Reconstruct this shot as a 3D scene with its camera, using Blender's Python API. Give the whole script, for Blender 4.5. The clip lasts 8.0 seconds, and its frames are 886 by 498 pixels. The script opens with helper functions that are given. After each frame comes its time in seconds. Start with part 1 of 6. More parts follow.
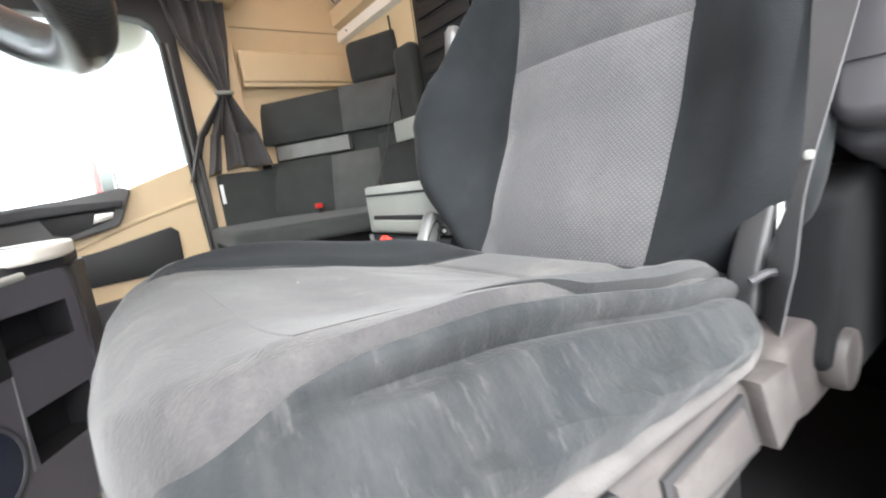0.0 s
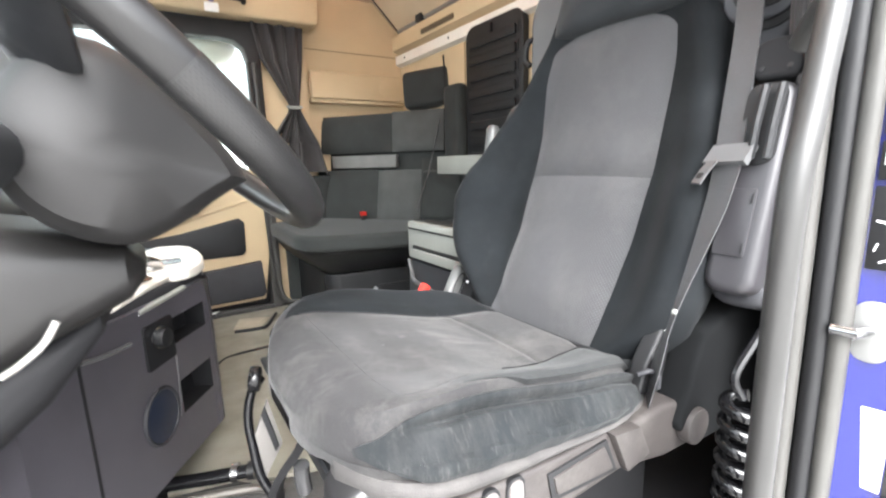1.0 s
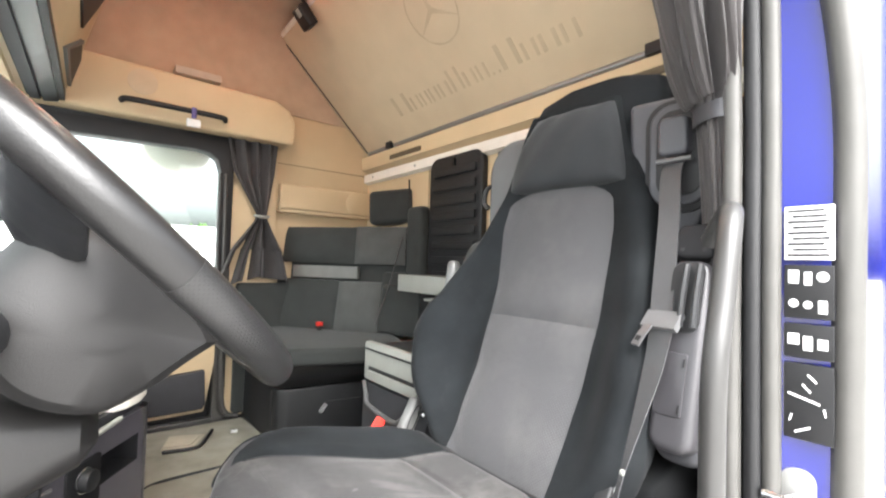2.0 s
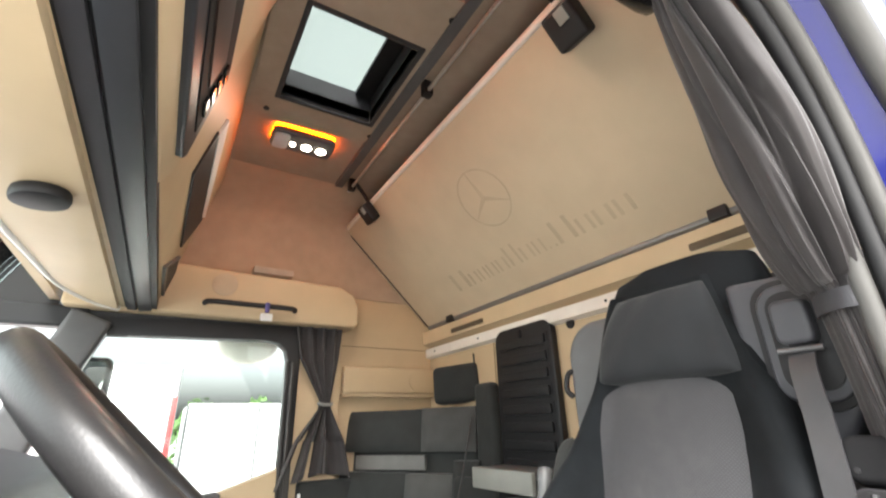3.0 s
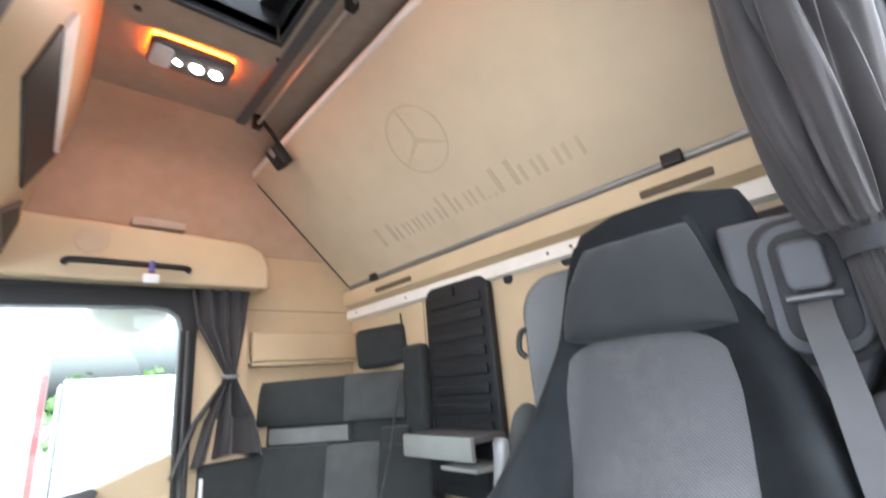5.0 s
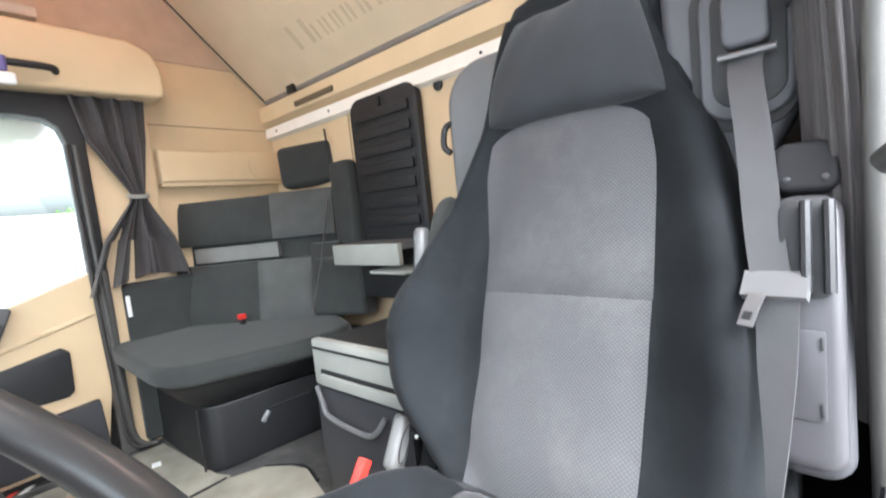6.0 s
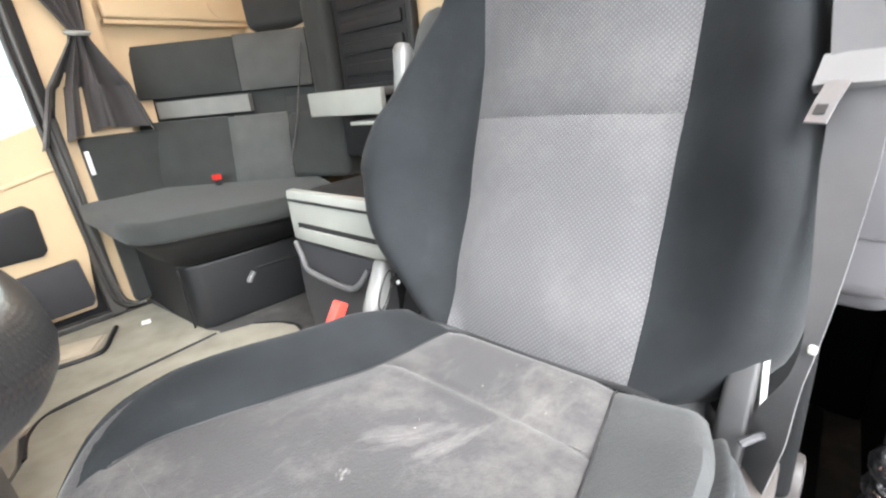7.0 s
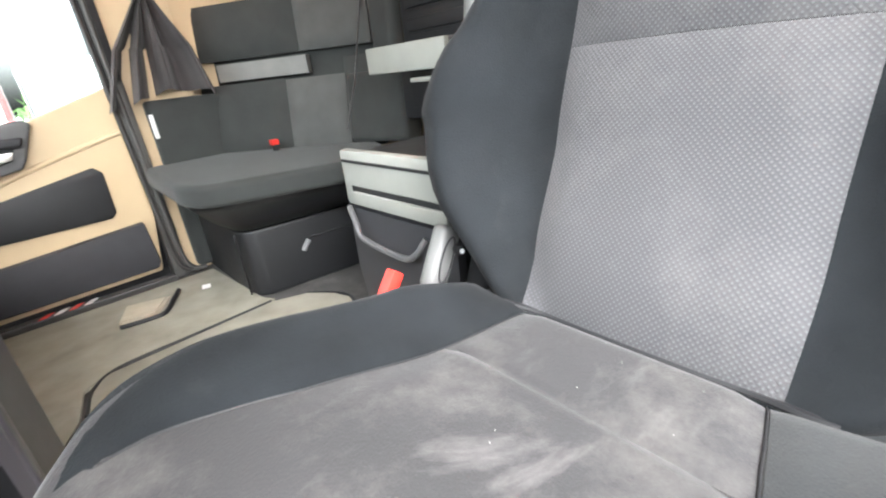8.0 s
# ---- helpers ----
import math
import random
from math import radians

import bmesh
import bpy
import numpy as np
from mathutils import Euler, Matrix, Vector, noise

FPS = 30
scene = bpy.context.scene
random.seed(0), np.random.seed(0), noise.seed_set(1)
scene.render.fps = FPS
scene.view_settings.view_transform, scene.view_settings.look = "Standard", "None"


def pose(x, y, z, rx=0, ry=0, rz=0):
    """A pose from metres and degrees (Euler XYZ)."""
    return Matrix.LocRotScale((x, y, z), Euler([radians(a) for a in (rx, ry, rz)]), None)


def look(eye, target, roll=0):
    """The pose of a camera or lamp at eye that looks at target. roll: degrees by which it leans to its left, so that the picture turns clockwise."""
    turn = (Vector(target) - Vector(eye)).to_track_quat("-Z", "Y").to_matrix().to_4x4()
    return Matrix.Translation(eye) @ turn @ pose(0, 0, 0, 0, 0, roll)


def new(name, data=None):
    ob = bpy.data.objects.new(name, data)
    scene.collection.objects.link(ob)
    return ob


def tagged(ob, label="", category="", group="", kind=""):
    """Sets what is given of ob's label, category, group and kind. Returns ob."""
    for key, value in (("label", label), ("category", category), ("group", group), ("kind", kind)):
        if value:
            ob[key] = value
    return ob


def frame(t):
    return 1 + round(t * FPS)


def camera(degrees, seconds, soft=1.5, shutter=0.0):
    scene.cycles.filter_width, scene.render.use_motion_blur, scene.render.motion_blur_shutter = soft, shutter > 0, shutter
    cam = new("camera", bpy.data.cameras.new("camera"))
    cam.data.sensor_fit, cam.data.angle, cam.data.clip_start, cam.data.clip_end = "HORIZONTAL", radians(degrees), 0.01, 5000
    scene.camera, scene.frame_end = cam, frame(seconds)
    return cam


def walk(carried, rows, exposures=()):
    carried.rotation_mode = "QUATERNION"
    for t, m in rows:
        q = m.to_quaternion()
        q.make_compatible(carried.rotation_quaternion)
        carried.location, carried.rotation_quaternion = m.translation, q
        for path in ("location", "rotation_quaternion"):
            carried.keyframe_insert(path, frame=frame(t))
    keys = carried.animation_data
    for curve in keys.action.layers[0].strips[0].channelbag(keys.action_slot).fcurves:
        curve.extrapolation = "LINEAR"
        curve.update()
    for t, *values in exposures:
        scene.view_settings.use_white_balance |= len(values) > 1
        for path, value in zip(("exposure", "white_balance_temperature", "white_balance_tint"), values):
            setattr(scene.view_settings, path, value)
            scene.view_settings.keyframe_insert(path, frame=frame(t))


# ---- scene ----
cam = camera(89.5, 8.0, soft=2.0, shutter=0.25)
PATH = [
    (0, (-1.238, 0.071, 0.577), (-0.089, 1.675, 0.246), -8.2),
    (0.5, (-1.31, -0.054, 0.658), (-0.157, 1.506, 0.169), -2.0),
    (1, (-1.386, -0.151, 0.768), (-0.332, 1.507, 0.393), -1.6),
    (1.2, (-1.411, -0.186, 0.8), (-0.355, 1.489, 0.518), -2.1),
    (2.3, (-1.421, -0.165, 0.882), (-0.192, 1.389, 1.149), 1.9),
    (2.5, (-1.426, -0.154, 0.911), (-0.288, 1.431, 1.351), 1.9),
    (3, (-1.443, -0.118, 0.964), (-0.48, 1.473, 1.699), -1.6),
    (3.5, (-1.447, -0.073, 1.0), (-0.532, 1.376, 2.032), -4.2),
    (4, (-1.451, -0.023, 1.025), (-0.532, 1.319, 2.189), -5.7),
    (4.5, (-1.45, 0.043, 1.027), (-0.477, 1.425, 2.095), -4.4),
    (5, (-1.375, 0.1, 0.998), (-0.077, 1.518, 1.55), -5.0),
    (5.2, (-1.362, 0.129, 0.984), (0.062, 1.486, 1.347), -5.6),
    (6.3, (-1.278, 0.142, 0.864), (0.182, 1.464, 0.513), -5.5),
    (6.5, (-1.265, 0.16, 0.841), (0.182, 1.458, 0.373), -5.2),
    (7, (-1.221, 0.201, 0.791), (0.168, 1.463, 0.1), -5.5),
    (7.5, (-1.189, 0.218, 0.734), (-0.135, 1.716, -0.07), -8.5),
    (8, (-1.159, 0.296, 0.731), (0.028, 1.714, -0.03), -6.6),
]
EXPOSURE = [(0.0, 0.90, 6150), (1.0, 0.85, 6150), (2.3, 0.78, 6350), (3.0, 0.48, 6400), (3.5, 0.46, 6350), (4.0, 0.60, 5850), (4.5, 0.80, 5750), (5.2, 0.92, 5600),
            (6.5, 1.30, 6050), (7.0, 1.46, 6150), (8.0, 1.32, 6100)]
walk(cam, [(t, look(eye, target, roll)) for t, eye, target, roll in PATH], [(t, e, k, 9) for t, e, k in EXPOSURE])

# ---- light ----
world = bpy.data.worlds.new("overcast_sky")
scene.world = world
world.use_nodes = True
wt = world.node_tree
sky = wt.nodes.new("ShaderNodeTexSky")
sky.sky_type = "NISHITA"
sky.sun_disc = False
sky.sun_elevation, sky.sun_rotation = radians(48), radians(200)
sky.dust_density, sky.air_density, sky.ozone_density = 9.0, 1.2, 0.5
cloud = wt.nodes.new("ShaderNodeHueSaturation")
cloud.inputs["Saturation"].default_value, cloud.inputs["Value"].default_value = 0.22, 4.1
wt.links.new(sky.outputs[0], cloud.inputs["Color"])
wt.links.new(cloud.outputs[0], wt.nodes["Background"].inputs[0])
wt.nodes["Background"].inputs[1].default_value = 0.15
sun = bpy.data.lights.new("sun", "SUN")
sun.energy, sun.angle, sun.color = 0.7, radians(25), (1.0, 0.96, 0.9)
new("sun", sun).matrix_world = look((-3, -4, 8), (-0.8, 0.6, 0.6))


def area(name, at, to, sx, sy, watts, col=(1, 1, 1)):
    """Daylight that comes in through an opening, or a lamp's own light."""
    li = bpy.data.lights.new(name, "AREA")
    li.shape, li.size, li.size_y, li.energy, li.color = "RECTANGLE", sx, sy, watts, col
    new(name, li).matrix_world = look(at, to)
    return li


area("windscreen_daylight", (-2.30, 1.28, 1.27), (-1.0, 1.28, 1.25), 2.3, 0.6, 10, (0.98, 0.99, 1.0))
for lamp_y in (1.78, 0.64):
    area("lamp_light", (-1.03, lamp_y, 2.222), (-1.0, lamp_y, 0.5), 0.2, 0.08, 1.15, (1.0, 0.86, 0.70))

# ---- materials ----
MATS = {}


def mat(name, col, rough=0.6, metal=0.0, var=0.12, scale=18.0, bump=0.15, bscale=400.0, sheen=0.0, coat=0.0, emit=None, dust=0.0):
    """Colour with two scales of wear and a fine relief."""
    if name in MATS:
        return MATS[name]
    m = bpy.data.materials.new(name)
    m.use_nodes = True
    nt = m.node_tree
    b = nt.nodes["Principled BSDF"]
    tc = nt.nodes.new("ShaderNodeTexCoord")
    n1 = nt.nodes.new("ShaderNodeTexNoise")
    n1.inputs["Scale"].default_value, n1.inputs["Detail"].default_value = scale, 6
    n2 = nt.nodes.new("ShaderNodeTexNoise")
    n2.inputs["Scale"].default_value, n2.inputs["Detail"].default_value = scale * 0.22, 4
    nt.links.new(tc.outputs["Object"], n1.inputs["Vector"])
    nt.links.new(tc.outputs["Object"], n2.inputs["Vector"])
    add = nt.nodes.new("ShaderNodeMath")
    add.operation = "ADD"
    nt.links.new(n1.outputs["Fac"], add.inputs[0])
    nt.links.new(n2.outputs["Fac"], add.inputs[1])
    ramp = nt.nodes.new("ShaderNodeMapRange")
    ramp.inputs["From Min"].default_value, ramp.inputs["From Max"].default_value = 0.7, 1.3
    ramp.inputs["To Min"].default_value, ramp.inputs["To Max"].default_value = 1 - var, 1 + var
    nt.links.new(add.outputs[0], ramp.inputs["Value"])
    mul = nt.nodes.new("ShaderNodeVectorMath")
    mul.operation = "SCALE"
    mul.inputs[0].default_value = col
    nt.links.new(ramp.outputs[0], mul.inputs["Scale"])
    out = mul.outputs[0]
    if dust:
        n3 = nt.nodes.new("ShaderNodeTexNoise")
        n3.inputs["Scale"].default_value, n3.inputs["Detail"].default_value, n3.inputs["Roughness"].default_value = 7, 8, 0.75
        nt.links.new(tc.outputs["Object"], n3.inputs["Vector"])
        r3 = nt.nodes.new("ShaderNodeMapRange")
        r3.inputs["From Min"].default_value, r3.inputs["From Max"].default_value = 0.48, 0.75
        r3.inputs["To Max"].default_value = dust
        nt.links.new(n3.outputs["Fac"], r3.inputs["Value"])
        mx = nt.nodes.new("ShaderNodeMix")
        mx.data_type = "RGBA"
        mx.inputs["B"].default_value = (0.36, 0.34, 0.31, 1)
        nt.links.new(r3.outputs[0], mx.inputs["Factor"])
        nt.links.new(out, mx.inputs["A"])
        out = mx.outputs["Result"]
    nt.links.new(out, b.inputs["Base Color"])
    b.inputs["Roughness"].default_value, b.inputs["Metallic"].default_value = rough, metal
    if sheen:
        b.inputs["Sheen Weight"].default_value, b.inputs["Sheen Roughness"].default_value = sheen, 0.4
    if coat:
        b.inputs["Coat Weight"].default_value = coat
    if bump:
        nb = nt.nodes.new("ShaderNodeTexNoise")
        nb.inputs["Scale"].default_value, nb.inputs["Detail"].default_value = bscale, 3
        nt.links.new(tc.outputs["Object"], nb.inputs["Vector"])
        bp = nt.nodes.new("ShaderNodeBump")
        bp.inputs["Strength"].default_value, bp.inputs["Distance"].default_value = bump, 0.002
        nt.links.new(nb.outputs["Fac"], bp.inputs["Height"])
        nt.links.new(bp.outputs[0], b.inputs["Normal"])
    if emit:
        b.inputs["Emission Color"].default_value = (*emit[:3], 1)
        b.inputs["Emission Strength"].default_value = emit[3]
    MATS[name] = m
    return m


def weave(name, c1, c2, size, rough=0.85):
    """Upholstery with a small dotted weave of two yarns."""
    m = mat(name, c1, rough, var=0.09, scale=9, bump=0.3, bscale=700, sheen=0.2, dust=0.06)
    nt = m.node_tree
    b = nt.nodes["Principled BSDF"]
    src = b.inputs["Base Color"].links[0].from_socket
    tc = nt.nodes.new("ShaderNodeTexCoord")
    mp = nt.nodes.new("ShaderNodeMapping")
    mp.inputs["Rotation"].default_value = (0, 0, radians(45))
    mp.inputs["Scale"].default_value = (1 / size, 1 / size, 1 / size)
    nt.links.new(tc.outputs["UV"], mp.inputs["Vector"])
    vo = nt.nodes.new("ShaderNodeTexVoronoi")
    vo.voronoi_dimensions = "2D"
    vo.inputs["Randomness"].default_value = 0.0
    vo.inputs["Scale"].default_value = 1.0
    nt.links.new(mp.outputs[0], vo.inputs["Vector"])
    r = nt.nodes.new("ShaderNodeMapRange")
    r.inputs["From Min"].default_value, r.inputs["From Max"].default_value = 0.14, 0.32
    r.inputs["To Min"].default_value, r.inputs["To Max"].default_value = 0.46, 0.0
    nt.links.new(vo.outputs["Distance"], r.inputs["Value"])
    mx = nt.nodes.new("ShaderNodeMix")
    mx.data_type = "RGBA"
    mx.inputs["B"].default_value = (*c2, 1)
    nt.links.new(r.outputs[0], mx.inputs["Factor"])
    nt.links.new(src, mx.inputs["A"])
    nt.links.new(mx.outputs["Result"], b.inputs["Base Color"])
    bp = b.inputs["Normal"].links[0].from_node
    b2 = nt.nodes.new("ShaderNodeBump")
    b2.inputs["Strength"].default_value, b2.inputs["Distance"].default_value = 0.5, 0.0015
    nt.links.new(vo.outputs["Distance"], b2.inputs["Height"])
    b2.invert = True
    nt.links.new(b2.outputs[0], bp.inputs["Normal"])
    return m


def cloth_uv(ob, v_of):
    """Lays the weave flat along the panel, in metres."""
    me = ob.data
    uv = me.uv_layers.new(name="weave")
    for lp in me.loops:
        c = me.vertices[lp.vertex_index].co
        uv.data[lp.index].uv = (c.y, v_of(c))


def glass(name, tint=(0.9, 0.95, 0.93)):
    m = bpy.data.materials.new(name)
    m.use_nodes = True
    nt = m.node_tree
    nt.nodes.clear()
    o = nt.nodes.new("ShaderNodeOutputMaterial")
    mix = nt.nodes.new("ShaderNodeMixShader")
    tr = nt.nodes.new("ShaderNodeBsdfTransparent")
    gl = nt.nodes.new("ShaderNodeBsdfGlossy")
    fr = nt.nodes.new("ShaderNodeFresnel")
    fr.inputs[0].default_value = 1.45
    tr.inputs[0].default_value = (*tint, 1)
    gl.inputs["Roughness"].default_value = 0.02
    nt.links.new(fr.outputs[0], mix.inputs[0])
    nt.links.new(tr.outputs[0], mix.inputs[1])
    nt.links.new(gl.outputs[0], mix.inputs[2])
    nt.links.new(mix.outputs[0], o.inputs[0])
    return m


BEIGE = mat("beige_plastic", (0.57, 0.44, 0.275), 0.5, var=0.06, scale=6, bump=0.12, bscale=900)
BEIGE_FELT = mat("beige_headliner", (0.55, 0.44, 0.31), 0.9, var=0.07, scale=14, bump=0.25, bscale=800)
BOARD = mat("beige_bunk_cloth", (0.59, 0.475, 0.33), 0.8, var=0.05, scale=8, bump=0.2, bscale=900)
CREAM = mat("pale_cream_plastic", (0.80, 0.75, 0.68), 0.5, var=0.05)
TAUPE = mat("taupe_headliner", (0.35, 0.28, 0.215), 0.85, var=0.08, bump=0.2, bscale=800)
VELOUR = mat("blue_grey_velour", (0.0079, 0.0092, 0.0105), 0.9, var=0.45, scale=11, bump=0.35, bscale=500, sheen=0.04, dust=0.01)
VELOUR_SIDE = mat("scuffed_blue_grey_velour", (0.0099, 0.0116, 0.0128), 0.9, var=0.4, scale=11, bump=0.35, bscale=500, sheen=0.06, dust=0.03)
VELOUR_TOP = mat("worn_grey_velour", (0.0175, 0.0168, 0.0176), 0.9, var=0.2, scale=9, bump=0.35, bscale=500, sheen=0.11, dust=0.14)
# door-side bolster: a lighter copy of VELOUR, nap sheen put into its colour
VELOUR_EDGE = mat("dusty_sheen_lightened_velour", (0.0125, 0.0140, 0.0148), 0.9, var=0.25, scale=9, bump=0.35, bscale=500, sheen=0.07, dust=0.05)
CLOTH = weave("grey_dotted_cloth", (0.0325, 0.0325, 0.0350), (0.090, 0.092, 0.097), 0.0046)
def dotted(m):
    """Sunken dots in a leather, on a square lattice laid along the rim."""
    nt = m.node_tree
    b = nt.nodes["Principled BSDF"]
    tc = nt.nodes.new("ShaderNodeTexCoord")
    mp = nt.nodes.new("ShaderNodeMapping")
    mp.inputs["Rotation"].default_value = (0, 0, radians(45))
    nt.links.new(tc.outputs["UV"], mp.inputs["Vector"])
    vo = nt.nodes.new("ShaderNodeTexVoronoi")
    vo.voronoi_dimensions = "2D"
    vo.inputs["Scale"].default_value, vo.inputs["Randomness"].default_value = 1 / 0.0035, 0.0
    nt.links.new(mp.outputs[0], vo.inputs["Vector"])
    r = nt.nodes.new("ShaderNodeMapRange")
    r.inputs["From Min"].default_value, r.inputs["From Max"].default_value = 0.16, 0.30
    nt.links.new(vo.outputs["Distance"], r.inputs["Value"])
    b2 = nt.nodes.new("ShaderNodeBump")
    b2.inputs["Strength"].default_value, b2.inputs["Distance"].default_value = 0.35, 0.0008
    nt.links.new(r.outputs[0], b2.inputs["Height"])
    nt.links.new(b2.outputs[0], b.inputs["Normal"].links[0].from_node.inputs["Normal"])
    src = b.inputs["Base Color"].links[0].from_socket
    mx = nt.nodes.new("ShaderNodeMix")
    mx.data_type = "RGBA"
    mx.inputs["A"].default_value = (0.010, 0.010, 0.010, 1)
    nt.links.new(r.outputs[0], mx.inputs["Factor"])
    nt.links.new(src, mx.inputs["B"])
    nt.links.new(mx.outputs["Result"], b.inputs["Base Color"])


def streaks(m, axes, lo, hi, amount, col=(0.30, 0.29, 0.28)):
    """Pale rubbed marks, longer one way than the other."""
    nt = m.node_tree
    b = nt.nodes["Principled BSDF"]
    src = b.inputs["Base Color"].links[0].from_socket
    tc = nt.nodes.new("ShaderNodeTexCoord")
    mp = nt.nodes.new("ShaderNodeMapping")
    mp.inputs["Scale"].default_value = axes
    mp.inputs["Rotation"].default_value = (0, radians(14), radians(8))
    nt.links.new(tc.outputs["Object"], mp.inputs["Vector"])
    no = nt.nodes.new("ShaderNodeTexNoise")
    no.inputs["Scale"].default_value, no.inputs["Detail"].default_value, no.inputs["Roughness"].default_value = 1.0, 5, 0.6
    nt.links.new(mp.outputs[0], no.inputs["Vector"])
    r = nt.nodes.new("ShaderNodeMapRange")
    r.inputs["From Min"].default_value, r.inputs["From Max"].default_value, r.inputs["To Max"].default_value = lo, hi, amount
    nt.links.new(no.outputs["Fac"], r.inputs["Value"])
    mx = nt.nodes.new("ShaderNodeMix")
    mx.data_type = "RGBA"
    mx.inputs["B"].default_value = (*col, 1)
    nt.links.new(r.outputs[0], mx.inputs["Factor"])
    nt.links.new(src, mx.inputs["A"])
    nt.links.new(mx.outputs["Result"], b.inputs["Base Color"])


def stain(m, centre, size, turn, amount, col=(0.34, 0.32, 0.31)):
    """A rubbed pale patch of uneven streaks at one place."""
    nt = m.node_tree
    b = nt.nodes["Principled BSDF"]
    src = b.inputs["Base Color"].links[0].from_socket
    tc = nt.nodes.new("ShaderNodeTexCoord")
    mp = nt.nodes.new("ShaderNodeMapping")
    mp.vector_type = "TEXTURE"
    mp.inputs["Location"].default_value, mp.inputs["Rotation"].default_value, mp.inputs["Scale"].default_value = centre, (0, 0, radians(turn)), size
    nt.links.new(tc.outputs["Object"], mp.inputs["Vector"])
    ln = nt.nodes.new("ShaderNodeVectorMath")
    ln.operation = "LENGTH"
    nt.links.new(mp.outputs[0], ln.inputs[0])
    no = nt.nodes.new("ShaderNodeTexNoise")
    no.inputs["Scale"].default_value, no.inputs["Detail"].default_value, no.inputs["Roughness"].default_value = 2.2, 6, 0.65
    nt.links.new(mp.outputs[0], no.inputs["Vector"])
    mixd = nt.nodes.new("ShaderNodeMath")
    mixd.operation = "MULTIPLY_ADD"
    mixd.inputs[1].default_value = -1.9
    nt.links.new(no.outputs["Fac"], mixd.inputs[0])
    nt.links.new(ln.outputs["Value"], mixd.inputs[2])
    r = nt.nodes.new("ShaderNodeMapRange")
    r.inputs["From Min"].default_value, r.inputs["From Max"].default_value = -0.15, -0.75
    r.inputs["To Min"].default_value, r.inputs["To Max"].default_value = 0.0, amount
    nt.links.new(mixd.outputs[0], r.inputs["Value"])
    mx = nt.nodes.new("ShaderNodeMix")
    mx.data_type = "RGBA"
    mx.inputs["B"].default_value = (*col, 1)
    nt.links.new(r.outputs[0], mx.inputs["Factor"])
    nt.links.new(src, mx.inputs["A"])
    nt.links.new(mx.outputs["Result"], b.inputs["Base Color"])


streaks(VELOUR_SIDE, (150, 60, 38), 0.57, 0.80, 0.10)
streaks(VELOUR_SIDE, (60, 25, 9), 0.45, 0.75, 0.05)
streaks(VELOUR_TOP, (11, 30, 30), 0.58, 0.86, 0.14)
stain(VELOUR_TOP, (-1.0, 0.475, 0.46), (0.085, 0.026, 0.06), 152, 0.13)
stain(VELOUR_TOP, (-0.985, 0.436, 0.46), (0.075, 0.015, 0.06), 172, 0.12)
stain(VELOUR_TOP, (-1.074, 0.472, 0.47), (0.014, 0.008, 0.04), 30, 0.45)
streaks(VELOUR, (30, 30, 14), 0.60, 0.80, 0.015)
for m_, lv in ((VELOUR, 0.13), (VELOUR_SIDE, 0.22)):
    m_.node_tree.nodes["Principled BSDF"].inputs["Specular IOR Level"].default_value = lv
PERF = mat("perforated_leather", (0.017, 0.0165, 0.0165), 0.34, var=0.12, bump=0.2, bscale=350)
CLOTH_P = mat("grey_bench_cloth", (0.064, 0.067, 0.065), 0.9, var=0.2, scale=12, bump=0.3, sheen=0.1)
BENCH = mat("charcoal_bench_cloth", (0.026, 0.0285, 0.0275), 0.9, var=0.2, scale=12, bump=0.3, sheen=0.1)
DARK = mat("charcoal_plastic", (0.010, 0.0105, 0.012), 0.5, var=0.15, scale=14, bump=0.2, bscale=900)
INSET = mat("matt_black_plastic", (0.006, 0.006, 0.007), 0.75, var=0.15, bump=0.15, bscale=900)
BAND = mat("dusty_grey_edge_cloth", (0.046, 0.043, 0.042), 0.9, var=0.2, bump=0.3, bscale=500, dust=0.12)
INSET.node_tree.nodes["Principled BSDF"].inputs["Specular IOR Level"].default_value = 0.3
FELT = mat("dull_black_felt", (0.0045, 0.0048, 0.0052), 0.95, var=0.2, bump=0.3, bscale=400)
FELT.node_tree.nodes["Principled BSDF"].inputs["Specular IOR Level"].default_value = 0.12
CONSOLE = mat("slate_console_plastic", (0.060, 0.056, 0.065), 0.28, var=0.12, bump=0.2, bscale=900)
DARK_SOFT = mat("slate_plastic", (0.027, 0.027, 0.031), 0.6, var=0.12, bump=0.2, bscale=900)
GREY = mat("grey_plastic", (0.095, 0.095, 0.097), 0.45, var=0.1, bump=0.12, bscale=900)
GREY_BASE = mat("dusty_warm_grey_plastic", (0.036, 0.031, 0.0295), 0.5, var=0.18, bump=0.15, dust=0.14)
PALE = mat("pale_grey_plastic", (0.26, 0.265, 0.243), 0.45, var=0.06)
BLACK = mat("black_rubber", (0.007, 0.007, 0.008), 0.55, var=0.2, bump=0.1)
GLOSSY = mat("glossy_black_plastic", (0.008, 0.008, 0.009), 0.22, var=0.1, bump=0.0)
RUBBER = mat("grey_door_seal", (0.063, 0.061, 0.057), 0.45, var=0.12, bump=0.1)
SEAL_DARK = mat("dark_grey_door_seal", (0.032, 0.030, 0.028), 0.45, var=0.12, bump=0.1)
LEATHER = mat("grey_leather_rim", (0.0140, 0.0135, 0.0135), 0.30, var=0.12, bump=0.12, bscale=350)
LEATHER.node_tree.nodes["Principled BSDF"].inputs["Specular IOR Level"].default_value = 0.4
CHROME = mat("worn_chrome", (0.62, 0.62, 0.63), 0.22, metal=1.0, var=0.08, bump=0.03)
